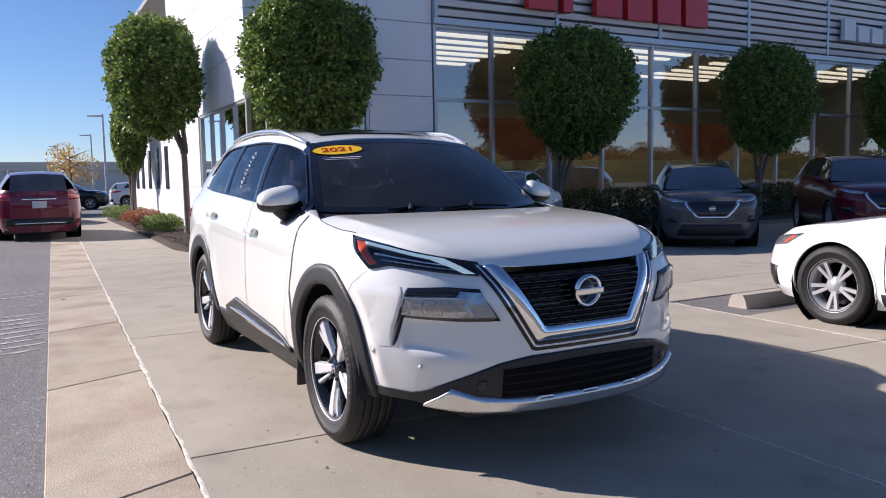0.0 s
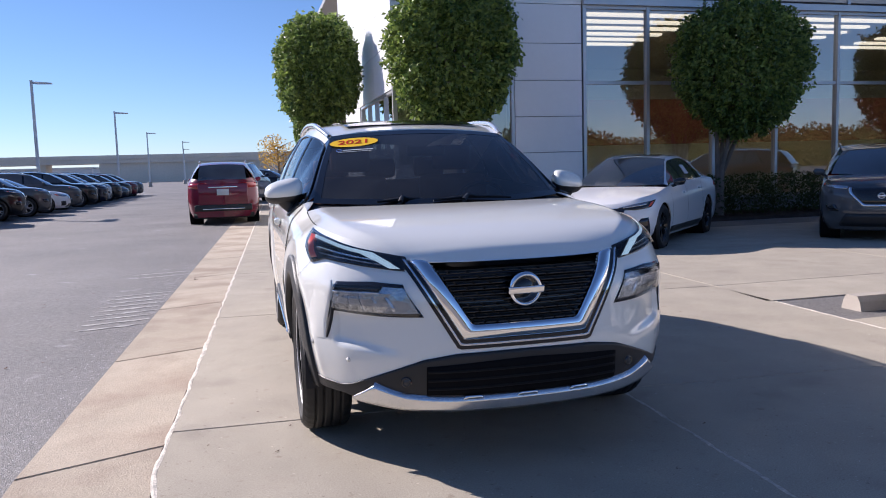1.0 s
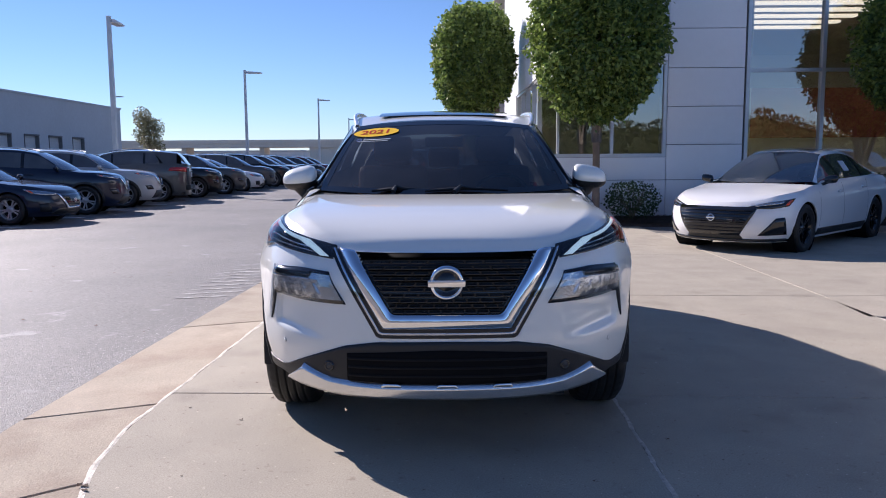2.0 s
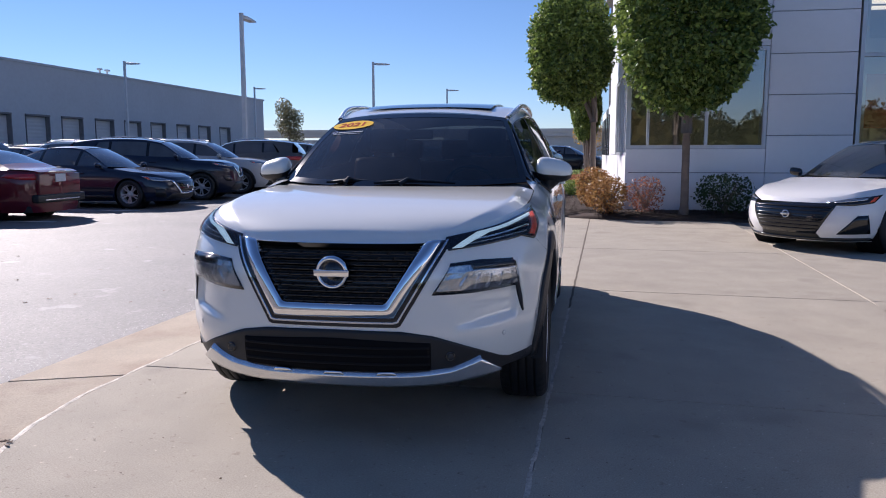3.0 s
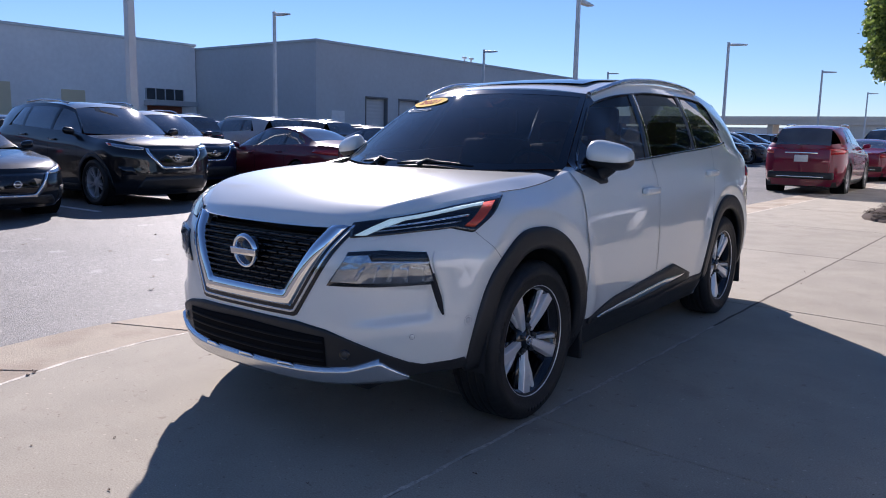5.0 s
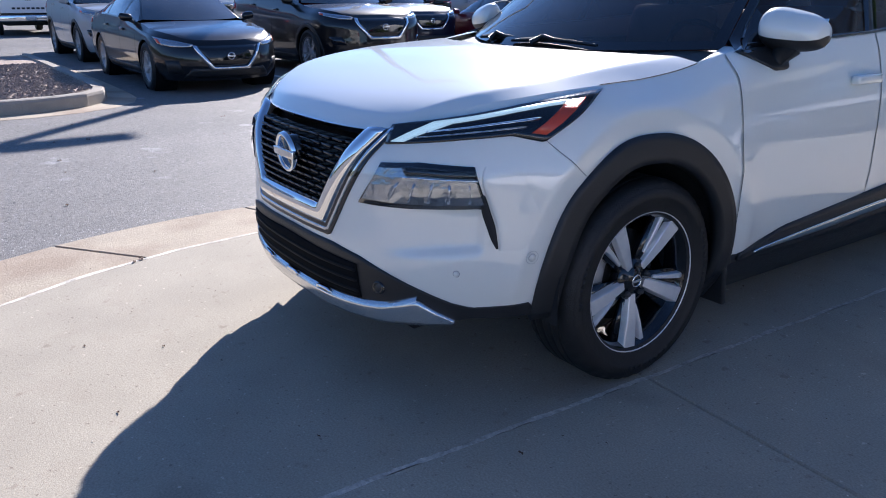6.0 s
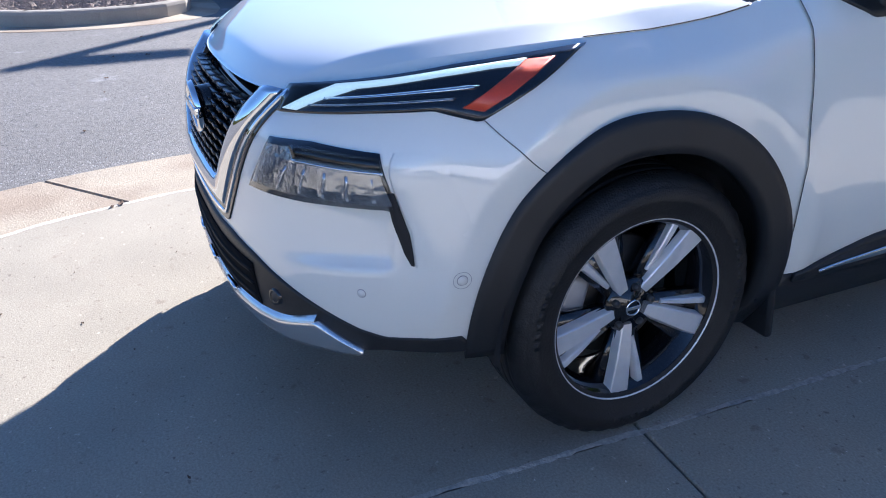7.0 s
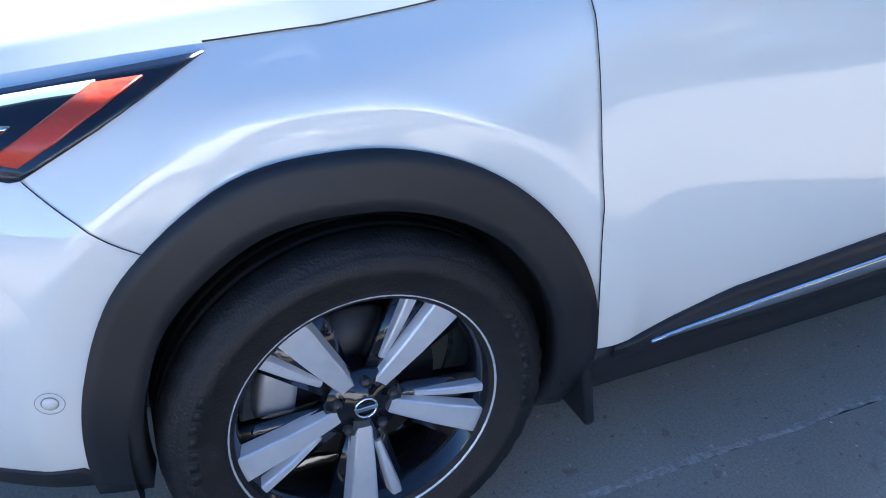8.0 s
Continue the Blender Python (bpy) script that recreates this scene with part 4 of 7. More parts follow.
    span = lambda a, b, n: np.linspace(a, b, n)  # noqa: E731
    def glass_of(a, b, ta, tb, off=0.0, n=24):
        """Pane between two uprights that lean back by ta and tb at their tops."""
        rows = []
        for i in range(n):
            u, row = i / (n - 1), []
            for k in range(7):
                y = a + (b - a) * u + (ta + (tb - ta) * u) * k / 6
                row.append(tuple(side(y, bot(y) + (topw(y) - bot(y)) * k / 6, off + (0.005 * math.sin(math.pi * u) if off else 0))))
            rows.append(row)
        return grid(rows)

    pair("front_window", glass_of(0.50, 1.29, 0, 0.13), SIDE_GLASS, car)
    pair("rear_window", glass_of(1.36, 2.05, 0.13, 0.08), PRIVACY, car)
    pair("quarter_window", glass_of(2.12, 2.745, 0.08, 0), PRIVACY, car)
    for a, b, lean in ((1.28, 1.37, 0.13), (2.04, 2.13, 0.08)):
        pair("window_pillar", glass_of(a, b, lean, lean, 0.004, 5), GLOSSY, car)
    pillar = lambda a, b: grid([[tuple(side(y, z0 + (edge(y).z - z0) * k / 4)) for k in range(5)] for y in span(a, b, 24) for z0 in [topw(y) if y < 2.75 else top(90 + 90 * y)]])  # noqa: E731
    pair("windscreen_pillar", pillar(0.49, 1.08), GLOSSY, car)
    pair("roof_side", pillar(1.06, 3.26), PEARL, car)
    pair("belt_panel", grid([[tuple(side(y, top(90 + 90 * y) + (bot(y) - top(90 + 90 * y)) * k)) for k in (0, 0.5, 1)] for y in span(0.50, 2.76, 50)]), PEARL, car)
    hi = [tuple(side(y, topw(y), 0.006)) for y in span(0.57, 2.74, 50)]
    lo = [tuple(side(y, bot(y) - 0.006, 0.006)) for y in span(0.50, 2.74, 40)]
    pair("window_trim", join(tube(hi, 0.006, 6), tube(lo, 0.007, 6)), GLOSSY, car, "gloss black window trim")
    part("roof", lid(span(1.06, 3.26, 24), edge, curve_of(*q["roof_mid"]), 12), PEARL, car)
    part("windscreen_header", lid(span(1.0, 1.062, 3), lambda y: Vector((0.555, 1.06 - (1.062 - y) * 0.05, 1.50)), curve_of(*q["roof_mid"]), 12), PEARL, car)
    part("sunroof", lid(span(1.24, 2.45, 14), lambda y: Vector((0.44, y, curve_of(*q["roof_mid"])(y) - 0.005)), lambda y: curve_of(*q["roof_mid"])(y) + 0.008, 8), GLOSSY, car, "dark glass sunroof")
    for k in (1, -1):
        ry = span(1.06, 2.62, 22)
        rr = [Vector((k * (edge(y).x + 0.012), y, edge(y).z - 0.004 + 0.020 * (1 - abs(2 * i / 21 - 1) ** 4) + 0.002)) for i, y in enumerate(ry)]
        part("roof_rail", tube(rr, 0.016, 10), SATIN, car, "silver roof rail")
    zt = curve_of(*q["tail"])
    part("rear_glass", lid(span(3.26, 3.62, 10), lambda y: Vector((0.56 + 0.16 * (y - 3.3), y, zt(y) - 0.02)), zt), PRIVACY, car)
    pair("rear_pillar", grid([[(e.x * (1 - k) + (0.56 + 0.16 * (y - 3.3)) * k, y, e.z * (1 - k) + (zt(y) - 0.02) * k) for k in (0, 0.5, 1)] for y in span(3.26, 3.60, 8) for e in [at(90 + 90 * y, top(90 + 90 * y))]]), PEARL, car)
    e = q["rear"]
    part("tailgate", box(-0.62, 0.62, e - 0.09, e - 0.004, 0.45, 1.12, 0.03), PEARL, car)
    part("rear_bumper", box(-0.72, 0.72, e - 0.14, e + 0.02, 0.24, 0.50, 0.04), PLASTIC, car)
    pair("tail_lamp", plate(S, [(90 + 90 * 3.12, 1.0), (90 + 90 * 3.66, 0.93)], [(90 + 90 * 3.16, 1.07), (90 + 90 * 3.66, 1.06)], 14, 4, 0.008, 0.012), RED_LENS, car)
    part("underbody", join(box(-0.74, 0.74, 0.40, e - 0.2, 0.19, 0.30), box(-0.52, 0.52, -0.70, 0.40, 0.24, 0.30), box(-0.56, 0.56, -0.60, 0.34, 0.30, 0.86)), CABIN, car)
    # doors, slightly proud of the body, with dark gaps round them
    def door(y0, y1, y2, lean, zlow):
        n = 26
        lowc = [(90 + 90 * (y0 + 0.030 * lean + (y2 - y0 - 0.030 * lean) * k), zlow) for k in span(0, 1, n)]
        upc = [(90 + 90 * (y0 - 0.012 * lean + (y1 - y0 + 0.012 * lean) * k), top(90 + 90 * (y0 - 0.012 * lean + (y1 - y0 + 0.012 * lean) * k)) - 0.006) for k in span(0, 1, n)]
        return lowc, upc

    for name, (y0, y1, y2) in (("front_door", (0.435, 1.345, 1.345)), ("rear_door", (1.352, 2.40, 2.18))):
        lowc, upc = door(y0, y1, y2, 1 if name == "front_door" else 0, 0.375)
        bow = 1.7 if name == "front_door" else 0.0
        edges = [[tuple(M(lo[0] + (up[0] - lo[0]) * t + d - bow * math.sin(math.pi * t), lo[1] + (up[1] - lo[1]) * t, 0.0050)) for d in (-0.09, 0.09)] for lo, up in ((lowc[0], upc[0]),) for t in span(0, 1, 40)]
        tail = [[tuple(M(lo[0] + (up[0] - lo[0]) * t + d, lo[1] + (up[1] - lo[1]) * t, 0.0050)) for d in (-0.09, 0.09)] for lo, up in ((lowc[-1], upc[-1]),) for t in span(0, 1, 40)]
        gaps = grid(edges) if name == "front_door" else join(grid(edges), grid(tail))
        lc, uc = along(lowc, 40), along(upc, 40)
        skin = grid([[tuple(M(*(lo + (up - lo) * t - np.array((bow * math.sin(math.pi * t) * (1 - k / 39), 0.0))), 0.0042)) for t in span(0, 1, 24)] for k, (lo, up) in enumerate(zip(lc, uc))])
        for k, fl in ((1, lambda a: a), (-1, flip)):
            d = part(name, fl(skin), PEARL, car)
            part("door_gap", fl(gaps), GAP, d)
            yh = y1 - 0.13
            zh = top(90 + 90 * yh) - 0.165
            p = M(90 + 90 * yh, zh, 0.0)
            h = moved(box(-0.012, 0.026, -0.105, 0.085, -0.019, 0.019, 0.012), Matrix.Translation((p.x + 0.018, yh, zh)))
            part("door_handle", fl(h), PEARL, d)
            cup = moved(box(-0.012, 0.0065, -0.05, 0.04, -0.034, 0.010, 0.006), Matrix.Translation((p.x, yh + 0.02, zh - 0.004)))
            part("handle_cup", fl(cup), CABIN, d)
    # bumper seam and fender seam
    sm = along([(sy(-0.43, 0.885), 0.885), (sy(-0.375, 0.83), 0.83), (sy(-0.283, 0.757), 0.757)], 14)
    pair("bumper_seam", grid([[tuple(M(s + d, z, 0.002)) for d in (-0.09, 0.09)] for s, z in sm]), GAP, car)
    # wheel arches, sills, mud flaps
    for cy in (0, base):
        pair("arch_trim", ring_of(S, cy, R, 0.413, 0.506, -4, 199, 68, 0.012, 0.05, 0.905), PLASTIC, car, "matt black arch trim")
        liner = [[(x, cy - 0.93 * (0.428 + 0.9 * ARCH_RISE(a)) * math.cos(radians(a)), R + (0.428 + 0.9 * ARCH_RISE(a)) * math.sin(radians(a))) for x in (0.56, 0.70, 0.88)] for a in span(-8, 188, 50)]
        well = join(grid(liner), moved(revolve([(0.02, -0.17), (0.445, -0.17)], 40), Matrix.Translation((0.73, cy, R))))
        well = (well[0], [f for f in well[1] if sum(well[0][i][2] for i in f) / len(f) > 0.31])
        pair("wheel_well", well, CABIN, car)
        pair("mud_flap", moved(box(-0.11, 0.085, -0.012, 0.012, -0.13, 0.13, 0.01), Matrix.Translation((0.80, cy + 0.455, 0.30)) @ Matrix.Rotation(0.12, 4, "X")), PLASTIC, car)
    pair("sill", plate(S, [(90 + 90 * 0.42, 0.205), (90 + 90 * 2.28, 0.205)], [(90 + 90 * 0.42, 0.372), (90 + 90 * 2.28, 0.372)], 30, 5, 0.006, 0.02), PLASTIC, car)
    tl = [(90 + 90 * y, z) for y, z in ((0.50, 0.350), (0.9, 0.335), (1.5, 0.345), (1.95, 0.37))]
    tu = [(90 + 90 * y, z) for y, z in ((0.50, 0.375), (0.78, 0.440), (1.2, 0.475), (1.62, 0.512), (1.95, 0.415))]
    trim = pair("door_cladding", plate(S, tl, tu, 36, 6, 0.016, 0.014), PLASTIC, car, "black lower door cladding")
    cl = [(90 + 90 * y, z) for y, z in ((0.58, 0.372), (1.0, 0.378), (1.6, 0.405), (1.80, 0.424))]
    cu = [(90 + 90 * y, z) for y, z in ((0.58, 0.377), (0.9, 0.402), (1.5, 0.440), (1.80, 0.430))]
    chrome = plate(S, cl, cu, 30, 4, 0.026, 0.012)
    for ob, fl in zip(trim, (lambda a: a, flip)):
        part("chrome_strip", fl(chrome), CHROME, ob, "chrome strip")
    # grille
    back = whole(S, [(0.01, 0.60), (sx(0.27, 0.60), 0.60)], [(0.01, 0.885), (sx(0.45, 0.888), 0.888)], 14, 10, -0.045, 0.004)
    gr = part("grille", back, GLOSSY, car, "gloss black grille")
    rows = 10
    for i in range(rows):
        bars = []
        z = 0.645 + 0.0225 * i
        wide = 0.215 + 0.17 * (z - 0.625) / 0.28
        step = wide / 4.5
        for k in range(-5, 6):
            x0, x1 = (k + (0.5 if i % 2 else 0)) * step * 1.0 - step * 0.43, (k + (0.5 if i % 2 else 0)) * step + step * 0.43
            x0, x1 = max(x0, -wide), min(x1, wide)
            if x1 - x0 < 0.012:
                continue
            y = M(sx(abs(x0 + x1) / 2, z), z, 0).y
            bars.append(box(x0, x1, y - 0.008, y + 0.022, z - 0.0050, z + 0.0040, 0.003))
        bars.append(grid([[tuple(Vector((x, M(sx(abs(x), z), z, 0).y + 0.02, z + d))) for d in (-0.009, 0.009)] for x in span(-wide, wide, 12)]))
        part("grille_bar", join(*bars), GRILLE, gr)
    zt0 = curve_of([0, 0.2, 0.36, 0.5], [0.882, 0.884, 0.889, 0.905])

    def u_curve(d):
        return along([(-0.385 - 1.1 * d, zt0(0.385) + 0.12 * d), (-0.228 - 0.60 * d, 0.638 - 0.95 * d), (0.228 + 0.60 * d, 0.638 - 0.95 * d), (0.385 + 1.1 * d, zt0(0.385) + 0.12 * d)], 70, 0)

    def u_strip(d0, d1, off, thick, dome=0.0):
        a, b = u_curve(d0), u_curve(d1)
        def f(x, z, o):
            p = M(sx(abs(x), z), z, o)
            return (p.x if x > 0 else -p.x, p.y, p.z)
        m = 7
        lay = lambda o, dm: [[f(*(p + (r - p) * j / (m - 1)), o + dm * (1 - abs(2 * j / (m - 1) - 0.9) ** 2)) for j in range(m)] for p, r in zip(a, b)]  # noqa: E731
        return shell(lay(off, dome), lay(off - thick, 0))

    part("grille_surround", u_strip(0.0, 0.066, 0.010, 0.05, 0.012), CHROME, car, "chrome V-shaped grille surround")
    part("surround_black", u_strip(0.060, 0.082, 0.006, 0.02), GLOSSY, car)
    part("surround_line", u_strip(0.082, 0.090, 0.009, 0.02), CHROME, car)
    part("surround_edge", u_strip(0.090, 0.106, 0.004, 0.02), GLOSSY, car)
    c = M(0.01, 0.770, 0.020)
    em = Matrix.Translation((0, c.y - 0.006, 0.770)) @ Matrix.Rotation(radians(-90), 4, "Z") @ Matrix.Rotation(radians(6), 4, "Y")
    badge = part("badge", moved(revolve([(0.054, -0.004), (0.056, 0.006), (0.063, 0.011), (0.070, 0.007), (0.073, -0.006)], 40), em), CHROME, car, "round chrome badge")
    part("badge_disc", moved(revolve([(0.0, 0.001), (0.056, 0.000), (0.056, -0.05)], 30), em), GLOSSY, badge)
    part("badge_bar", moved(box(-0.006, 0.014, -0.078, 0.078, -0.015, 0.015, 0.004), em), CHROME, badge)
    # headlamps: dark housing, light guides, amber corner, clear cover
    ha = [(sx(0.484, 0.858), 0.858), (sx(0.60, 0.873), 0.873), (sx(0.70, 0.889), 0.889), (sy(-0.52, 0.902), 0.902), (sy(-0.435, 0.885), 0.882), (sy(-0.435, 0.885) + 0.3, 0.886)]
    hb = [(sx(0.470, 0.915), 0.914), (sx(0.56, 0.928), 0.929), (sx(0.66, 0.95), 0.952), (sx(0.74, 0.98), 0.982), (sy(-0.30, 1.0), 1.002), (sy(-0.17, 1.01), 1.014)]
    house = plate(S, ha, hb, 40, 10, 0.005, 0.008)
    cover = plate(S, ha, hb, 30, 8, 0.011, 0.0)
    A, B = along(ha, 60), along(hb, 60)
    def cut(i0, i1, k0, k1, taper=0.0):
        a = [tuple(A[i] + (B[i] - A[i]) * (k0 + taper * (i - i0) / (i1 - i0))) for i in range(i0, i1)]
        b = [tuple(A[i] + (B[i] - A[i]) * k1) for i in range(i0, i1)]
        return a, b
    guide_up = plate(S, *cut(13, 52, 0.68, 0.88, 0.10), 24, 3, 0.0085, 0.005)
    lean = lambda i, k: tuple(A[i] + (B[i] - A[i]) * k)  # noqa: E731
    guide_in = plate(S, [lean(2, 0.10), lean(7, 0.48), lean(13, 0.88)], [lean(7, 0.06), lean(12, 0.38), lean(19, 0.69)], 14, 4, 0.0085, 0.005)
    guide_mid = plate(S, *cut(13, 49, 0.40, 0.47), 18, 3, 0.0085, 0.004)
    guide_low = plate(S, *cut(10, 48, 0.20, 0.25), 18, 3, 0.0085, 0.004)
    amber = plate(S, *cut(51, 57, 0.12, 0.86), 12, 4, 0.008, 0.005)
    for fl in ((lambda a: a), flip):
        hl = part("headlamp", fl(house), GLOSSY, car, "slim LED headlamp")
        part("light_guide", fl(guide_up), LED, hl, "lit white daytime lamp")
        part("light_guide", fl(guide_in), LED, hl, "lit white daytime lamp")
        part("lamp_rib", fl(guide_mid), CHROME, hl)
        part("lamp_rib", fl(guide_low), REFLECTOR, hl)
        part("amber_reflector", fl(amber), AMBER, hl, "orange side reflector")
        part("lamp_cover", fl(cover), LENS, hl)
    # lower lamps in the bumper with their dark slots
    lean = lambda z: 2.4 * max(0.80 - z, 0) / 0.23  # noqa: E731
    fa = [(sx(0.430, 0.684), 0.684), (sx(0.60, 0.688), 0.688), (sx(0.768, 0.705) + lean(0.702), 0.702)]
    fb = [(sx(0.495, 0.800), 0.798), (sx(0.62, 0.810), 0.810), (sx(0.752, 0.81), 0.808)]
    def grown(a, b, d):
        ca, cb = along(a, 20), along(b, 20)
        w = cb - ca
        return [tuple(p - r * d) for p, r in zip(ca, w)], [tuple(p + r * d) for p, r in zip(cb, w)]
    ga, gb = grown(fa, fb, 0.085)
    slot_b = [(sx(x, z) + lean(z), z) for x, z in ((0.768, 0.735), (0.771, 0.69), (0.775, 0.64), (0.776, 0.60), (0.776, 0.570))]
    slot_a = [(b[0] - w, b[1]) for b, w in zip(slot_b, (1.2, 2.0, 2.1, 1.5, 0.5))]
    for fl in ((lambda a: a), flip):
        fog = part("bumper_lamp", fl(plate(S, ga, gb, 20, 6, 0.004, 0.008)), GLOSSY, car, "black-framed LED headlamp in the bumper")
        fA, fB = along(fa, 40), along(fb, 40)
        on = lambda u, k, o: tuple(M(*(fA[min(int(u * 39), 38)] + (fA[min(int(u * 39), 38) + 1] - fA[min(int(u * 39), 38)]) * (u * 39 - min(int(u * 39), 38))) * (1 - k) + (fB[min(int(u * 39), 38)]) * k, o))  # noqa: E731
        rnd = random.Random(31)
        facets = [[on(u, k, 0.0055 + 0.0022 * rnd.random()) for k in span(0.05, 0.95, 5)] for u in span(0.02, 0.98, 12)]
        part("reflector", fl(grid(facets)), REFLECTOR, fog, smooth=False)
        for u in (0.22, 0.38, 0.54, 0.70, 0.86):
            part("lamp_cell", fl(shell([[on(u + 0.07 * k + d, k, 0.0112 - 6 * abs(d - 0.012) * 0.06) for d in (-0.022, 0.0, 0.022)] for k in span(0.10, 0.60, 4)], [[on(u + 0.07 * k + d, k, 0.006) for d in (-0.022, 0.0, 0.022)] for k in span(0.10, 0.60, 4)])), CELL, fog)
        part("lamp_brow", fl(plate(S, [tuple(fA[j] + (fB[j] - fA[j]) * 0.76) for j in range(13, 40)], [tuple(fA[j] + (fB[j] - fA[j]) * 0.98) for j in range(10, 40)], 16, 3, 0.0125, 0.006)), GLOSSY, fog)
        part("lamp_strip", fl(plate(S, [tuple(fA[j] + (fB[j] - fA[j]) * 0.70) for j in range(12, 40)], [tuple(fA[j] + (fB[j] - fA[j]) * 0.75) for j in range(12, 40)], 16, 3, 0.0128, 0.006)), CHROME, fog)
        part("lamp_cover", fl(plate(S, fa, fb, 16, 5, 0.014, 0.0)), LENS, fog)
        part("air_slot", fl(plate(S, slot_a, slot_b, 16, 3, 0.004, 0.006)), CABIN, car)
    slot_x = curve_of([0.57, 0.64, 0.70, 0.80, 0.82], [0.777, 0.777, 0.771, 0.766, 0.766])
    fin = []
    for k in span(0, 1, 16):
        z = 0.565 + 0.255 * k
        h = math.sin(math.pi * (0.03 + 0.94 * k)) ** 0.5
        s0 = sx(slot_x(z), z) + lean(z)
        fin.append([tuple(M(s0 + d, z, o * h)) for d, o in ((0.0, -0.004), (0.05, 0.003), (0.5, 0.0065), (1.6, 0.0070), (4.0, 0.0052), (7.0, 0.0026), (10.0, 0.0006), (12.0, -0.002))])
    pair("bumper_fin", grid(fin), PEARL, car)
    # parking sensors
    for s, z, r in ((sx(0.718, 0.487), 0.487, 0.011), (sy(-0.482, 0.54), 0.54, 0.013)):
        p, nrm = M(s, z, 0.001), (M(s, z, 0.01) - M(s, z, 0.0)).normalized()
        turn = Vector((1, 0, 0)).rotation_difference(nrm).to_matrix().to_4x4()
        ringv = moved(revolve([(r * 0.86, 0.0), (r * 0.92, 0.0015), (r * 1.0, 0.0)], 20), Matrix.Translation(p) @ turn)
        disc = moved(revolve([(0.0, 0.0022), (r * 0.84, 0.0018), (r * 0.85, 0.0)], 20), Matrix.Translation(p) @ turn)
        for fl in ((lambda a: a), flip):
            ps = part("parking_sensor", fl(disc), PEARL, car)
            part("sensor_ring", fl(ringv), SENSOR_RING, ps)
            if r > 0.012:
                part("sensor_seat", fl(moved(revolve([(r * 1.56, 0.0), (r * 1.60, 0.0008), (r * 1.64, 0.0)], 24), Matrix.Translation(p) @ turn)), SENSOR_RING, ps)
    # lower black fascia, intake and silver skid plate
    ft = [(0.01, 0.524), (sx(0.30, 0.52), 0.52), (sx(0.43, 0.50), 0.50), (sx(0.56, 0.452), 0.452), (sx(0.70, 0.385), 0.385), (sy(-0.62, 0.36), 0.372), (sy(-0.47, 0.385), 0.385)]
    fl_ = [(0.01, 0.265), (sx(0.30, 0.268), 0.268), (sx(0.43, 0.275), 0.275), (sx(0.56, 0.295), 0.295), (sx(0.70, 0.325), 0.325), (sy(-0.62, 0.335), 0.335), (sy(-0.43, 0.345), 0.343)]
    low = whole(S, fl_, ft, 60, 16, 0.005, 0.02)
    fas = part("lower_fascia", low, PLASTIC, car, "black lower bumper")
    # black plate on the fascia, painted as the shade inside the opening
    mouth = whole(S, [(0.01, 0.340), (sx(0.42, 0.35), 0.352)], [(0.01, 0.488), (sx(0.42, 0.47), 0.470)], 20, 6, 0.009, 0.006)
    part("intake", mouth, GAP, fas)
    slats = []
    for z in (0.372, 0.408, 0.444):
        sl = whole(S, [(0.01, z), (sx(0.415, z), z)], [(0.01, z + 0.009), (sx(0.415, z), z + 0.009)], 20, 3, 0.0135, 0.010)
        slats.append(sl)
    part("intake_slats", join(*slats), SLAT, fas)
    for s, fl in ((1, lambda a: a), (-1, flip)):
        c = M(sx(0.50, 0.408), 0.408, 0.008)
        fl2 = part("fog_lamp", fl(moved(revolve([(0.014, 0.003), (0.020, 0.006), (0.023, -0.004)], 20), Matrix.Translation(c) @ Matrix.Rotation(radians(-68), 4, "Z"))), GLOSSY, fas)
        part("lens", fl(moved(revolve([(0.0, 0.006), (0.009, 0.005), (0.015, 0.002)], 16), Matrix.Translation(c) @ Matrix.Rotation(radians(-68), 4, "Z"))), DISC, fl2)
        part("skid_tab", fl(plate(S, [(sx(0.19, 0.333), 0.333), (sx(0.275, 0.334), 0.334)], [(sx(0.20, 0.347), 0.347), (sx(0.265, 0.348), 0.348)], 5, 3, 0.024, 0.012)), CHROME, fas)
    mid = whole(S, [(0.01, 0.331), (sx(0.045, 0.331), 0.331)], [(0.01, 0.345), (sx(0.036, 0.345), 0.345)], 4, 3, 0.024, 0.012)
    part("skid_tab", mid, CHROME, fas)
    kt = [(0.01, 0.328)] + [(sx(x, z), z) for x, z in ((0.30, 0.330), (0.40, 0.336), (0.50, 0.348), (0.618, 0.392), (0.655, 0.362), (0.695, 0.331))]
    kb = [(0.01, 0.280)] + [(sx(x, z), z) for x, z in ((0.30, 0.283), (0.40, 0.287), (0.50, 0.293), (0.618, 0.309), (0.655, 0.316), (0.695, 0.325))]
    sk = whole(S, kb, kt, 60, 6, 0.022, 0.024)
    skid = part("skid_plate", sk, SATIN, car, "satin silver skid plate")
    top_of = curve_of([-p[0] for p in reversed(kt[:5])] + [p[0] for p in kt[:5]], [p[1] for p in reversed(kt[:5])] + [p[1] for p in kt[:5]])
    ledge = [[tuple(M(a, top_of(a) + dz, o)) for dz, o in ((-0.002, 0.0225), (0.003, 0.020), (0.008, 0.012), (0.011, 0.006))] for a in span(-kt[4][0], kt[4][0], 80)]
    part("ledge", grid(ledge), SATIN, skid)
    hat = plate(S, [(sx(0.30, 0.56), 0.545), (sx(0.37, 0.56), 0.548)], [(sx(0.30, 0.6), 0.595), (sx(0.37, 0.6), 0.598)], 6, 4, 0.002, 0.0)
    part("tow_cover", flip(hat), PEARL, car)
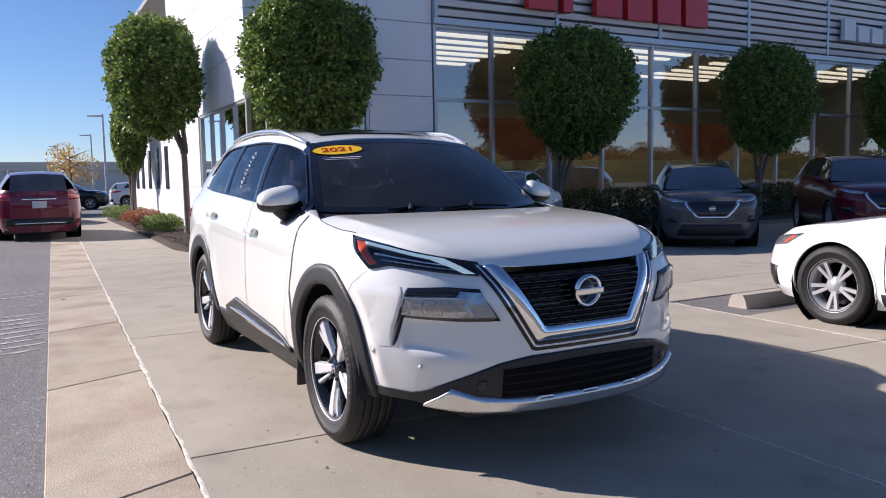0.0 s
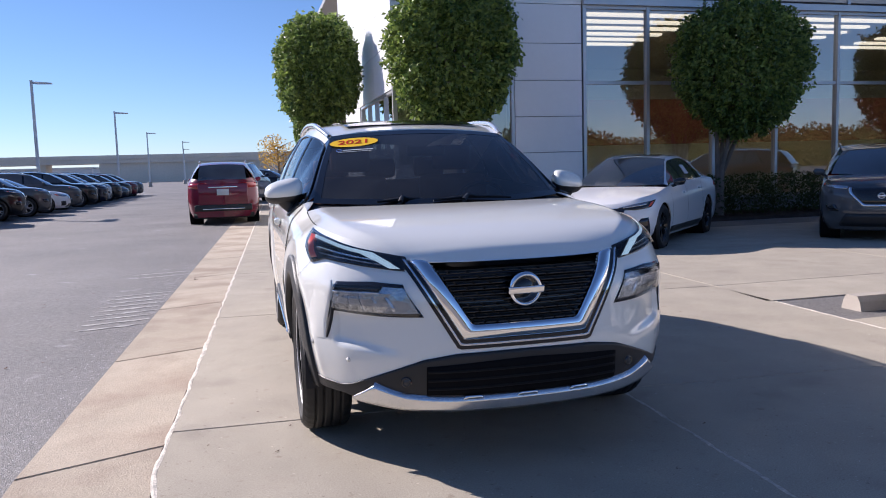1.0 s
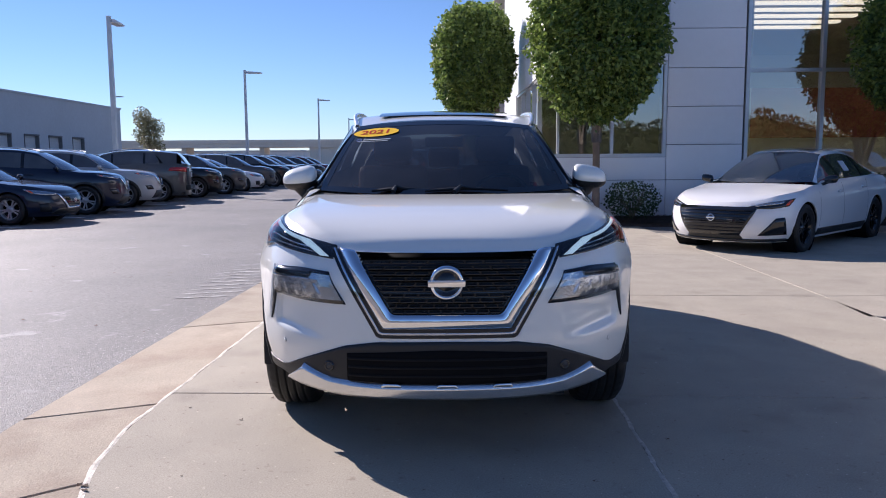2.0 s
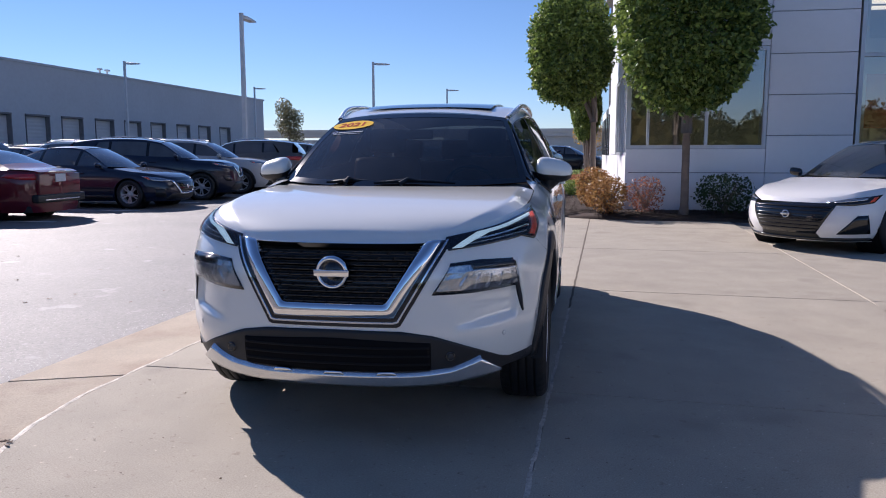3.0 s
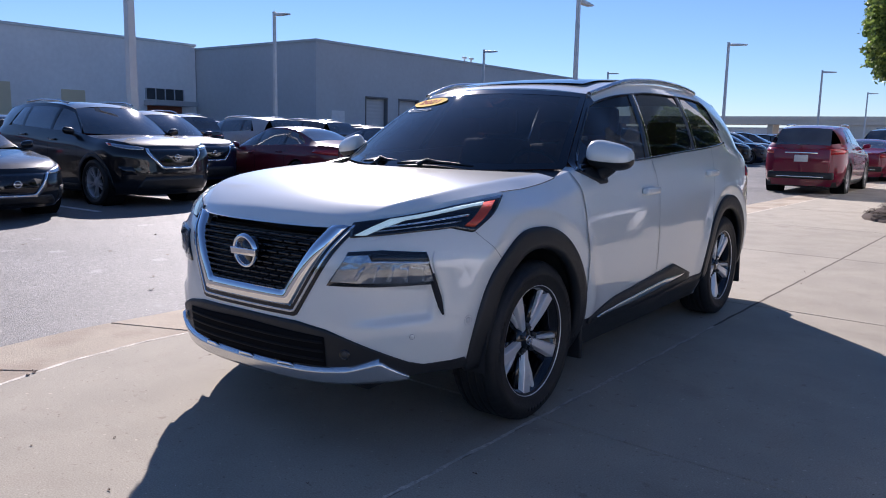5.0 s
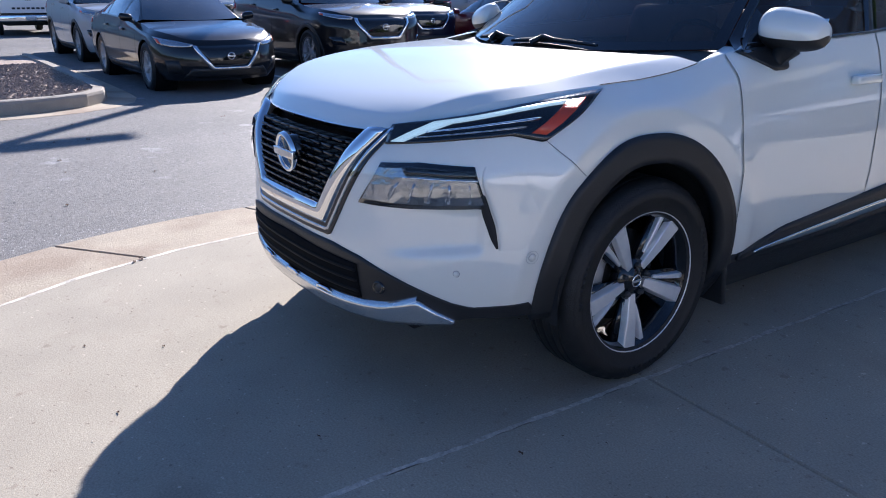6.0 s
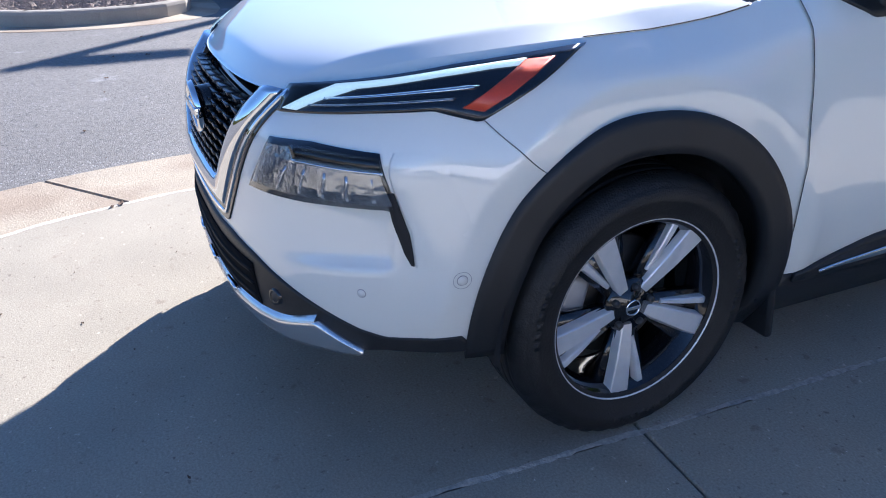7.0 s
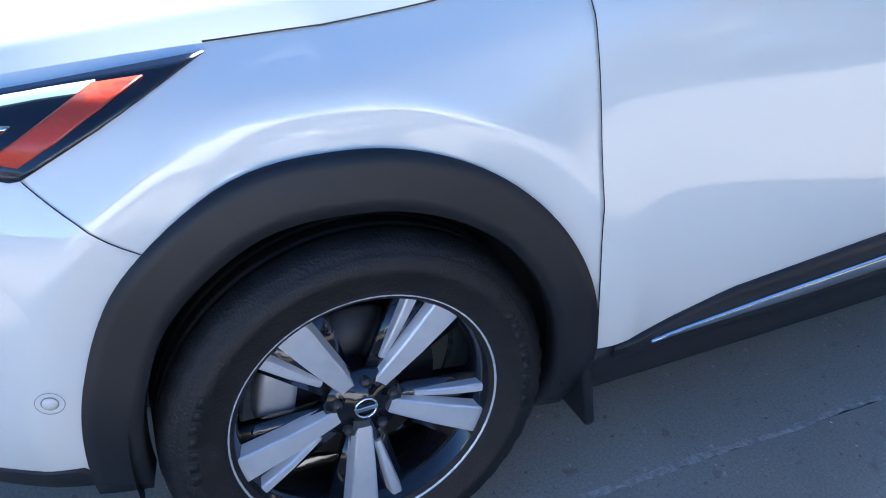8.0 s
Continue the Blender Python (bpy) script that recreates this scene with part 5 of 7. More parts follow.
    # mirrors
    for k, fl in ((1, lambda a: a), (-1, flip)):
        rows = []
        for i in range(37):
            t = -1 + 2 * i / 36
            r = (1 - abs(t) ** 3.0) ** (1 / 3.0) if abs(t) < 1 else 0.02
            rows.append([(0.885 + 0.108 * t, 0.695 + 0.03 * t + 0.085 * r * math.cos(a) * (1.0 if math.cos(a) < 0 else 0.62), 1.158 + 0.012 * (1 - t) + (0.072 - 0.012 * t) * r * math.sin(a)) for a in np.linspace(0, 2 * math.pi, 65)])
        v, f = grid(rows)
        under = lambda q4: math.sin(2 * math.pi * (min(i % 65 for i in q4) + 0.5) / 64) < -0.42  # noqa: E731
        up = [q4 for q4 in f if not under(q4)]
        dn = [q4 for q4 in f if under(q4)]
        mir = part("mirror", fl((v, up)), PEARL, car, "white door mirror")
        part("mirror_base", fl((v, dn)), PLASTIC, mir)
        part("mirror_arm", fl(tube([(0.845, 0.655, 1.045), (0.852, 0.665, 1.075), (0.872, 0.685, 1.118)], [0.020, 0.032, 0.050], 12)), PLASTIC, mir)
        part("mirror_glass", fl(moved(box(-0.080, 0.080, 0, 0.006, -0.05, 0.05, 0.002), Matrix.Translation((0.885, 0.755, 1.162)))), CHROME, mir)
    pair("mirror_sail", grid([[tuple(side(y, top(90 + 90 * y) - 0.01 + (topw(y) - top(90 + 90 * y) + 0.01) * k / 4, 0.007)) for k in range(5)] for y in span(0.50, 0.71, 12)]), GLOSSY, car)
    pair("mirror_foot", plate(S, [(90 + 90 * 0.618, 1.036), (90 + 90 * 0.632, 1.031), (90 + 90 * 0.692, 1.032), (90 + 90 * 0.706, 1.038)], [(90 + 90 * 0.475, 1.098), (90 + 90 * 0.560, 1.104), (90 + 90 * 0.700, 1.110), (90 + 90 * 0.745, 1.108)], 12, 6, 0.012, 0.012), PLASTIC, car)
    # cabin: dashboard, seats, wheel, roof lining
    part("dashboard", join(box(-0.70, 0.70, 0.42, 0.80, 0.70, 1.06, 0.05)), CABIN, car)
    tub = box(-0.76, 0.76, 0.30, 3.4, 0.42, 1.06)
    part("door_lining", (tub[0], [f for i, f in enumerate(tub[1]) if i != 1]), CABIN, car)
    part("steering_wheel", moved(revolve([(0.165, 0.0), (0.178, 0.014), (0.192, 0.0), (0.178, -0.014), (0.165, 0.0)], 24), Matrix.Translation((0.36, 0.88, 1.02)) @ Matrix.Rotation(radians(90), 4, "Z") @ Matrix.Rotation(radians(-22), 4, "Y")), CABIN, car)
    for x in (0.37, -0.37):
        st = part("front_seat", join(moved(box(-0.25, 0.25, -0.07, 0.09, 0, 0.66, 0.06), Matrix.Translation((x, 1.42, 0.60)) @ Matrix.Rotation(radians(-14), 4, "X")), box(x - 0.26, x + 0.26, 0.95, 1.42, 0.48, 0.64, 0.05)), LEATHER, car)
        part("headrest", moved(box(-0.14, 0.14, -0.04, 0.06, 0, 0.18, 0.04), Matrix.Translation((x, 1.58, 1.27))), LEATHER, st)
    st = part("rear_seat", join(moved(box(-0.64, 0.64, -0.07, 0.09, 0, 0.60, 0.06), Matrix.Translation((0, 2.36, 0.62)) @ Matrix.Rotation(radians(-14), 4, "X")), box(-0.65, 0.65, 1.9, 2.36, 0.48, 0.66, 0.05)), LEATHER, car)
    for x in (-0.42, 0, 0.42):
        part("headrest", moved(box(-0.13, 0.13, -0.04, 0.05, 0, 0.16, 0.04), Matrix.Translation((x, 2.50, 1.22))), LEATHER, st)
    part("roof_lining", lid(span(1.10, 3.25, 10), lambda y: edge(y) - Vector((0.01, 0, 0.03)), lambda y: curve_of(*q["roof_mid"])(y) - 0.035, 8), CABIN, car)
    part("rear_view_mirror", box(-0.12, 0.12, 0.80, 0.83, 1.36, 1.42, 0.012), CABIN, car)
    # year sticker on the windscreen and small print below it
    def on_screen(me, u, t, off):
        p = G["screen"](u, t, off)
        dx = (G["screen"](u + 0.05, t) - G["screen"](u - 0.05, t)).normalized()
        dz = (G["screen"](u, t + 0.03) - G["screen"](u, t - 0.03)).normalized()
        nz = dx.cross(dz).normalized()
        dz = nz.cross(dx)
        return Matrix(((dx.x, dz.x, nz.x, p.x), (dx.y, dz.y, nz.y, p.y), (dx.z, dz.z, nz.z, p.z), (0, 0, 0, 1)))

    m = on_screen(None, -0.735, 0.835, 0.003)
    oval = revolve([(0.0, 0.0), (1.0, 0.0)], 40, "z")
    oval = [(x * 0.150, y * 0.062, 0) for x, y, z in oval[0]], oval[1]
    st = part("year_sticker", moved(oval, m), YELLOW, car, "yellow oval year sticker", smooth=False)
    txt = part("sticker_year", text_mesh("2021", 0.095, 0.0004, STICKER_RED), None, st, "red printed year")
    txt.matrix_local = m @ Matrix.Translation((0, 0, 0.0015)) @ Matrix.Diagonal((1.06, 0.82, 1, 1))
    m = on_screen(None, -0.70, 0.71, 0.003)
    st = part("small_print", moved(join(box(-0.085, 0.10, -0.010, -0.002, 0, 0.001), box(-0.115, 0.09, -0.030, -0.026, 0, 0.001)), m), WHITE_INK, car, smooth=False)
    part("print_mark", moved(revolve([(0.012, 0.0), (0.018, 0.0)], 16, "z"), m @ Matrix.Translation((-0.11, -0.006, 0.001))), BLUE_INK, st)
    ink = []
    for i in range(9):
        for w in range(2):
            y0 = 1.74 + 0.022 * w
            z0 = 1.235 + i * 0.028
            p = side(y0, z0, 0.004)
            ink.append(box(-p.x - 0.001, -p.x + 0.001, y0 - 0.003 - 0.003 * (i % 2), y0 + 0.002 + 0.004 * ((i + w) % 3), z0, z0 + 0.016 + 0.004 * (i % 2)))
    part("window_print", join(*ink), WHITE_INK, car, smooth=False)
    put_wheels(car, wheel_data(q["R"], q["rim"], q["tyre_w"], "twin"), S["W"] - 0.004, base, R, q["tyre_w"])
    return car


# ---- ground ----
def kerb_line(x0, slope, radius, far_radius):
    """Border of the pavement: straight along the drive, then round the corner in two arcs."""
    pts = [(x0 + slope * (y + 0.35), y) for y in np.linspace(32, -0.35, 10)]
    cx = x0 + radius
    turn = 0.68
    pts += [(cx - radius * math.cos(a), -0.35 - radius * math.sin(a)) for a in np.linspace(0, turn, 16)[1:]]
    bx, by = cx - (radius - far_radius) * math.cos(turn), -0.35 - (radius - far_radius) * math.sin(turn)
    return pts + [(bx - far_radius * math.cos(a), by - far_radius * math.sin(a)) for a in np.linspace(turn, math.pi / 2, 18)[1:]]


INNER = kerb_line(-1.545, 0.039, 2.80, 6.0)
OUTER = kerb_line(-2.145, 0.038, 3.40, 6.60)


def inside_clip(poly, line):
    """The part of a convex polygon on the left of a run of border points."""
    for (ax, ay), (bx, by) in zip(line, line[1:]):
        out = []
        side = lambda p: (bx - ax) * (p[1] - ay) - (by - ay) * (p[0] - ax)  # noqa: E731
        for p, r in zip(poly, poly[1:] + poly[:1]):
            sp, sr = side(p), side(r)
            if sp >= 0:
                out.append(p)
            if sp * sr < 0:
                k = sp / (sp - sr)
                out.append((p[0] + (r[0] - p[0]) * k, p[1] + (r[1] - p[1]) * k))
        poly = out
        if len(poly) < 3:
            return []
    return poly


def slab_mesh(poly, material, gap=0.0035, depth=0.05, z=0.0):
    """Slab with a chamfered rim, drawn in from its joints."""
    def inset(d):
        res = []
        n = len(poly)
        for i in range(n):
            a, b, e = (np.array(poly[k % n]) for k in (i - 1, i, i + 1))
            u, w = (b - a) / (np.linalg.norm(b - a) + 1e-9), (e - b) / (np.linalg.norm(e - b) + 1e-9)
            nu, nw = np.array((-u[1], u[0])), np.array((-w[1], w[0]))
            m = nu + nw
            m = m / max(np.linalg.norm(m), 1e-6)
            res.append(b + m * d / max(m @ nu, 0.35))
        return res
    n = len(poly)
    a, b = inset(gap), inset(gap + 0.005)
    v = [(*p, z - depth) for p in a] + [(*p, z - 0.007) for p in a] + [(*p, z) for p in b]
    f = [(i, (i + 1) % n, n + (i + 1) % n, n + i) for i in range(n)] + [(n + i, n + (i + 1) % n, 2 * n + (i + 1) % n, 2 * n + i) for i in range(n)] + [tuple(range(2 * n, 3 * n))]
    return mesh(v, f, material, False)


def slabs():
    pave = solid("pavement", ([(x, y, -0.03) for x, y in INNER] + [(40, INNER[-1][1], -0.03), (40, 32, -0.03)], [tuple(range(len(INNER) + 2))]), JOINT, "pale tan concrete pavement with jointed slabs", "pavement", "structure")
    xs = [-4.2, 0.90, 3.42] + [3.42 + 3.2 * k for k in range(1, 9)]
    ys = [-5.2, -3.05, 0.04, 3.17, 6.3, 9.4, 12.5, 15.6, 18.7, 21.8, 24.9, 28.0, 31.5]
    skew = lambda x, y: (x + 0.033 * y, y - (0.07 if x > 0.9 else 0.035) * min(x - 0.9, 2.52))  # noqa: E731
    cells = []
    for x0, x1 in zip(xs, xs[1:]):
        for y0, y1 in zip(ys, ys[1:]):
            if x0 > 3.3 and y1 > 11:
                continue
            cells.append([skew(x0, y0), skew(x1, y0), skew(x1, y1), skew(x0, y1)])
    cells += [[skew(a, 0.04), skew(b, 0.04), skew(b, 1.296), skew(a, 1.296)] for a, b in zip(xs[2:], xs[3:])]
    for c in cells:
        x0, y0 = c[0]
        if x0 > 3.3 and 2.9 < c[2][1] < 3.3:
            c[0], c[1] = (c[0][0], 2.05), (c[1][0], 2.05)
        p = inside_clip(c, INNER)
        if len(p) >= 3:
            # drop points that nearly coincide
            p = [a for a, b in zip(p, p[1:] + p[:1]) if math.hypot(a[0] - b[0], a[1] - b[1]) > 0.02]
            if len(p) >= 3:
                ob = new("slab", slab_mesh(p, CONCRETE))
                ob.parent = pave
    gut = solid("gutter", ([(x, y, -0.035) for x, y in INNER] + [(x, y, -0.035) for x, y in reversed(OUTER)], [(i, i + 1, 2 * len(INNER) - 2 - i, 2 * len(INNER) - 1 - i) for i in range(len(INNER) - 1)]), JOINT, "tan concrete gutter strip beside the asphalt", "gutter", "structure")
    n = len(INNER) - 1
    on = lambda line, u: tuple(np.array(line[int(u)]) * (1 - u % 1) + np.array(line[min(int(u) + 1, n)]) * (u % 1))  # noqa: E731
    us = np.linspace(0, n - 0.001, 900)
    run = np.r_[0, np.cumsum([math.dist(on(OUTER, p), on(OUTER, r)) for p, r in zip(us, us[1:])])]
    at_y = lambda y: run[int(np.argmin([abs(on(OUTER, u)[1] - y) for u in us]))]  # noqa: E731
    marks = [at_y(1.86 + 2.18 * k) for k in range(13, -1, -1)] + [at_y(-0.31), at_y(-1.44)]
    marks += [m for m in marks[-1] + 1.9 * np.arange(1, 8) if m < run[-1] - 0.3]
    ends = [0.0] + marks + [run[-1]]
    for m0, m1 in zip(ends, ends[1:]):
        outer = [on(OUTER, np.interp(m, run, us)) for m in np.linspace(m0, m1, 6)]
        inner = [on(INNER, np.interp(max(m - (0.24 if 0 < m < run[-1] else 0), 0), run, us)) for m in np.linspace(m0, m1, 6)]
        ob = new("gutter_slab", slab_mesh(outer + inner[::-1], GUTTER, 0.007, 0.05, -0.004))
        ob.parent = gut
    # pale sealant in the joint between gutter and slabs
    rnd = random.Random(4)
    rows = []
    fine = along(INNER, 700)
    for k, (x, y) in enumerate(fine):
        d = fine[min(k + 1, 699)] - fine[max(k - 1, 0)]
        nrm = np.array((-d[1], d[0])) / np.linalg.norm(d)
        w = 0.008 + 0.006 * rnd.random() + 0.003 * math.sin(k * 0.11)
        o = 0.004 * math.sin(k * 0.7) + 0.004 * (rnd.random() - 0.5)
        rows.append([(x + nrm[0] * (o - w), y + nrm[1] * (o - w), 0.0005), (x + nrm[0] * o, y + nrm[1] * o, 0.0022), (x + nrm[0] * (o + w), y + nrm[1] * (o + w), 0.0005)])
    other = []
    for k in range(260):
        y = -4.3 + 6.3 * k / 259
        x = 3.42 + 0.033 * y + 0.004 * math.sin(k * 0.5)
        w = 0.008 + 0.007 * rnd.random()
        other.append([(x - w, y, 0.0005), (x, y, 0.0022), (x + w, y, 0.0005)])
    solid("joint_sealant", grid(other), SEAL, "crumbling pale sealant in a slab joint", "sealant", "structure")
    solid("joint_sealant", grid(rows), SEAL, "crumbling pale sealant in the pavement joint", "sealant", "structure")


def dusty_joint():
    """Grey dirt-filled joint running the length of the pavement."""
    rnd = random.Random(21)
    rows = []
    for k in range(240):
        y = -4.4 + 6.7 * k / 239
        x = 0.90 + 0.033 * y + 0.003 * math.sin(k * 0.4) + 0.003 * (rnd.random() - 0.5)
        w = 0.0055 + 0.007 * rnd.random()
        rows.append([(x - w, y, 0.0004), (x, y, 0.0012), (x + w, y, 0.0004)])
    far = []
    for k in range(120):
        y = 2.3 + 8.2 * k / 119
        x = 0.90 + 0.033 * y + 0.003 * math.sin(k * 0.9)
        w = 0.007 + 0.006 * rnd.random()
        far.append([(x - w, y, 0.0004), (x + w, y, 0.0004)])
    solid("open_joint", grid(far), JOINT, "dark open joint between the concrete slabs", "joint", "structure")
    solid("dusty_joint", grid(rows), DUST, "dirt-filled joint between the concrete slabs", "joint", "structure")


solid("ground", ([(-1500, -900, -0.012), (1500, -900, -0.012), (1500, 2600, -0.012), (-1500, 2600, -0.012)], [(0, 1, 2, 3)]), ASPHALT, "weathered grey asphalt of the car park", "ground", "structure")


# ---- dealership ----
WX, WY = 1.94, 11.73
dealer = thing("dealership", "white panelled car dealership with a tall glass showroom front", "building", kind="structure")
part("wall_core", join(box(WX + 0.06, 4.55, WY + 0.06, WY + 0.3, 0, 1.33), box(WX + 0.06, 6.15, WY + 0.06, WY + 0.3, 3.27, 7.5), box(4.5, 6.15, WY + 0.06, WY + 0.3, 0, 3.27), box(6.15, 30, WY + 0.10, WY + 0.3, 4.80, 7.5), box(6.15, 30, WY + 0.04, WY + 0.3, 0, 0.42)), PANEL_GAP, dealer, smooth=False)
part("side_wall_core", join(box(WX + 0.06, WX + 0.3, WY + 0.3, 20.0, 0, 1.2), box(WX + 0.06, WX + 0.3, WY + 0.06, 20.0, 2.95, 7.5), box(WX + 0.06, WX + 0.3, 16.2, 20.0, 1.2, 2.95)), PANEL_GAP, dealer, smooth=False)
part("roof", join(box(WX + 0.06, 30, WY + 0.1, 30, 7.3, 7.45), box(WX + 0.3, 30, 29.8, 30, 0, 7.4), box(29.8, 30, WY, 30, 0, 7.4)), PANEL_GAP, dealer, smooth=False)


def panels(cols, rows, make):
    for a, b in zip(cols, cols[1:]):
        for z0, z1 in zip(rows, rows[1:]):
            part("panel", make(a + 0.008, b - 0.008, z0 + 0.008, z1 - 0.008), PANEL, dealer, smooth=False)


front_panel = lambda a, b, c, d: box(a, b, WY, WY + 0.06, c, d)  # noqa: E731
side_panel = lambda a, b, c, d: box(WX, WX + 0.06, a, b, c, d)  # noqa: E731
panels([WX, 4.58], [0.0, 0.86, 1.33], front_panel)
panels([WX, 4.58], [3.27, 3.88, 4.70, 5.52, 6.34, 7.5], front_panel)
panels([4.58, 6.14], [0.0, 0.86, 1.58, 2.35, 3.12, 3.90, 4.72, 5.52, 6.34, 7.5], front_panel)
panels([WY, 14.0, 16.3, 18.2, 20.0], [2.95, 3.90, 4.72, 5.52, 6.34, 7.5], side_panel)
panels([WY, 14.0, 16.3], [0.0, 0.60, 1.2], side_panel)
panels([16.3, 18.2, 20.0], [0.0, 1.2, 2.95], side_panel)
part("roof_edge", join(box(WX - 0.05, 30, WY - 0.05, WY + 0.35, 7.5, 7.62), box(WX - 0.05, WX + 0.35, WY + 0.35, 20.0, 7.5, 7.62)), FRAME, dealer, smooth=False)


def window(name, frames, pane, material, parent, label):
    w = part(name, frames, FRAME, parent, label, smooth=False)
    g = part("pane", pane, material, w, smooth=False)
    g.visible_shadow = False
    return w


fr = join(box(WX, 4.58, WY + 0.02, WY + 0.12, 1.33, 1.40), box(WX, 4.58, WY + 0.02, WY + 0.12, 3.20, 3.27), box(4.51, 4.58, WY + 0.02, WY + 0.12, 1.40, 3.20), box(WX, WX + 0.09, WY + 0.02, WY + 0.12, 1.40, 3.20), box(3.44, 3.50, WY + 0.02, WY + 0.12, 1.40, 3.20), box(2.34, 2.39, WY + 0.02, WY + 0.12, 1.40, 3.20))
window("corner_window", fr, ([(WX + 0.05, WY + 0.07, 1.36), (4.55, WY + 0.07, 1.36), (4.55, WY + 0.07, 3.23), (WX + 0.05, WY + 0.07, 3.23)], [(0, 1, 2, 3)]), SHOP_GLASS, dealer, "wide aluminium-framed corner window")
fs = [box(WX + 0.02, WX + 0.12, WY + 0.12, 16.2, 1.20, 1.26), box(WX + 0.02, WX + 0.12, WY + 0.12, 16.2, 2.89, 2.95)] + [box(WX + 0.02, WX + 0.12, y - 0.03, y + 0.03, 1.26, 2.89) for y in (WY + 0.16, 12.9, 14.05, 15.1, 16.17)]
window("side_window", join(*fs), ([(WX + 0.07, WY + 0.1, 1.23), (WX + 0.07, 16.2, 1.23), (WX + 0.07, 16.2, 2.92), (WX + 0.07, WY + 0.1, 2.92)], [(0, 1, 2, 3)]), SHOP_GLASS, dealer, "tall aluminium-framed side window")
MULL = [6.20, 7.73, 9.40, 11.08, 12.78, 14.47, 16.15, 17.85, 19.60, 21.40, 23.2, 25.0, 26.8, 28.6, 30.0]
fs = [box(x - 0.035, x + 0.035, WY - 0.02, WY + 0.12, 0.42, 4.72) for x in MULL]
fs += [box(6.2, 30, WY, WY + 0.12, z, z + 0.07) for z in (0.42, 3.03, 4.65)] + [box(6.15, 30, WY - 0.10, WY + 0.12, 4.72, 4.86)]
shop = part("showroom_front", join(*fs), FRAME, dealer, "tall showroom glazing in aluminium frames", smooth=False)
for a, b in zip(MULL, MULL[1:]):
    for z0, z1 in ((0.49, 3.03), (3.10, 4.65)):
        g = part("pane", ([(a + 0.03, WY + 0.05, z0), (b - 0.03, WY + 0.05, z0), (b - 0.03, WY + 0.05, z1), (a + 0.03, WY + 0.05, z1)], [(0, 1, 2, 3)]), SHOP_GLASS, shop, smooth=False)
        g.visible_shadow = False
for k in range(12):
    z = 4.92 + 0.215 * k
    part("louvre", moved(box(6.2, 30, -0.09, 0.05, 0, 0.15, 0.012), Matrix.Translation((0, WY + 0.0, z)) @ Matrix.Rotation(radians(12), 4, "X")), LOUVRE, dealer, smooth=False)
for x in (6.2, 9.55, 12.95, 16.4, 20.0, 23.5, 27):
    part("louvre_post", box(x - 0.05, x + 0.05, WY - 0.13, WY + 0.05, 4.86, 7.5, 0.01), FRAME, dealer, smooth=False)
# showroom inside
part("showroom_floor", join(box(WX + 0.3, 29.8, WY + 0.3, 29.8, 0.02, 0.12)), INNER_FLOOR, dealer, smooth=False)
part("showroom_back_wall", box(6.4, 29.8, 24.0, 24.2, 0.12, 7.2), INNER_WALL, dealer, smooth=False)
part("showroom_brown_band", box(6.4, 29.8, 18.8, 19.0, 1.9, 3.35), INNER_BAND, dealer, "red-brown wall panel", smooth=False)
part("office_wall", join(box(6.2, 6.4, WY + 0.3, 24, 0.12, 7.2), box(WX + 0.3, 6.2, 17.0, 17.2, 0.12, 3.4)), INNER_WALL, dealer, smooth=False)
part("showroom_ceiling", box(WX + 0.3, 29.8, WY + 0.3, 29.8, 5.0, 5.1), INNER_WALL, dealer, smooth=False)
for k in range(7):
    for x0 in (7.2, 12.8, 18.4, 24.0):
        part("ceiling_light", box(x0, x0 + 3.6, 12.9 + 0.85 * k, 13.12 + 0.85 * k, 4.94, 5.0), SHOP_LAMP, dealer, smooth=False)
part("office_ceiling", box(WX + 0.3, 6.2, WY + 0.3, 17, 3.36, 3.45), INNER_WALL, dealer, smooth=False)
# lower wing behind, with slit windows
part("wing_wall", join(box(WX + 0.03, 14, 20.0, 28.6, 0.0, 2.72)), PANEL, dealer, smooth=False)
for y in (21.2, 22.9, 24.6, 26.2, 27.6):
    part("slit_window", box(WX - 0.01, WX + 0.06, y - 0.22, y + 0.22, 1.15, 2.45, 0.01), DARK_OPENING, dealer, smooth=False)
# letters on the fascia, drawn as plain blocks
sign = thing("showroom_sign", "row of red block shapes on the louvred fascia", "sign")
for k in range(6):
    x = 8.55 + 1.02 * k
    part("sign_block", box(x, x + (0.84 if k != 1 else 0.30), WY - 0.34, WY - 0.16, 5.22, 6.25, 0.012), SIGN_RED, sign, smooth=False)
    part("sign_bracket", box(x + 0.12, x + 0.18, WY - 0.17, WY - 0.08, 5.4, 6.1), FRAME, sign, smooth=False)
sign2 = thing("name_sign", "row of white block shapes on the louvred fascia", "sign")
for k in range(7):
    part("sign_block", box(20.55 + 0.72 * k, 21.12 + 0.72 * k, WY - 0.30, WY - 0.16, 5.34, 6.0 if k % 3 == 0 else 5.82, 0.01), SIGN_WHITE, sign2, smooth=False)
    part("sign_bracket", box(20.8 + 0.72 * k, 20.86 + 0.72 * k, WY - 0.17, WY - 0.08, 5.4, 5.7), FRAME, sign2, smooth=False)


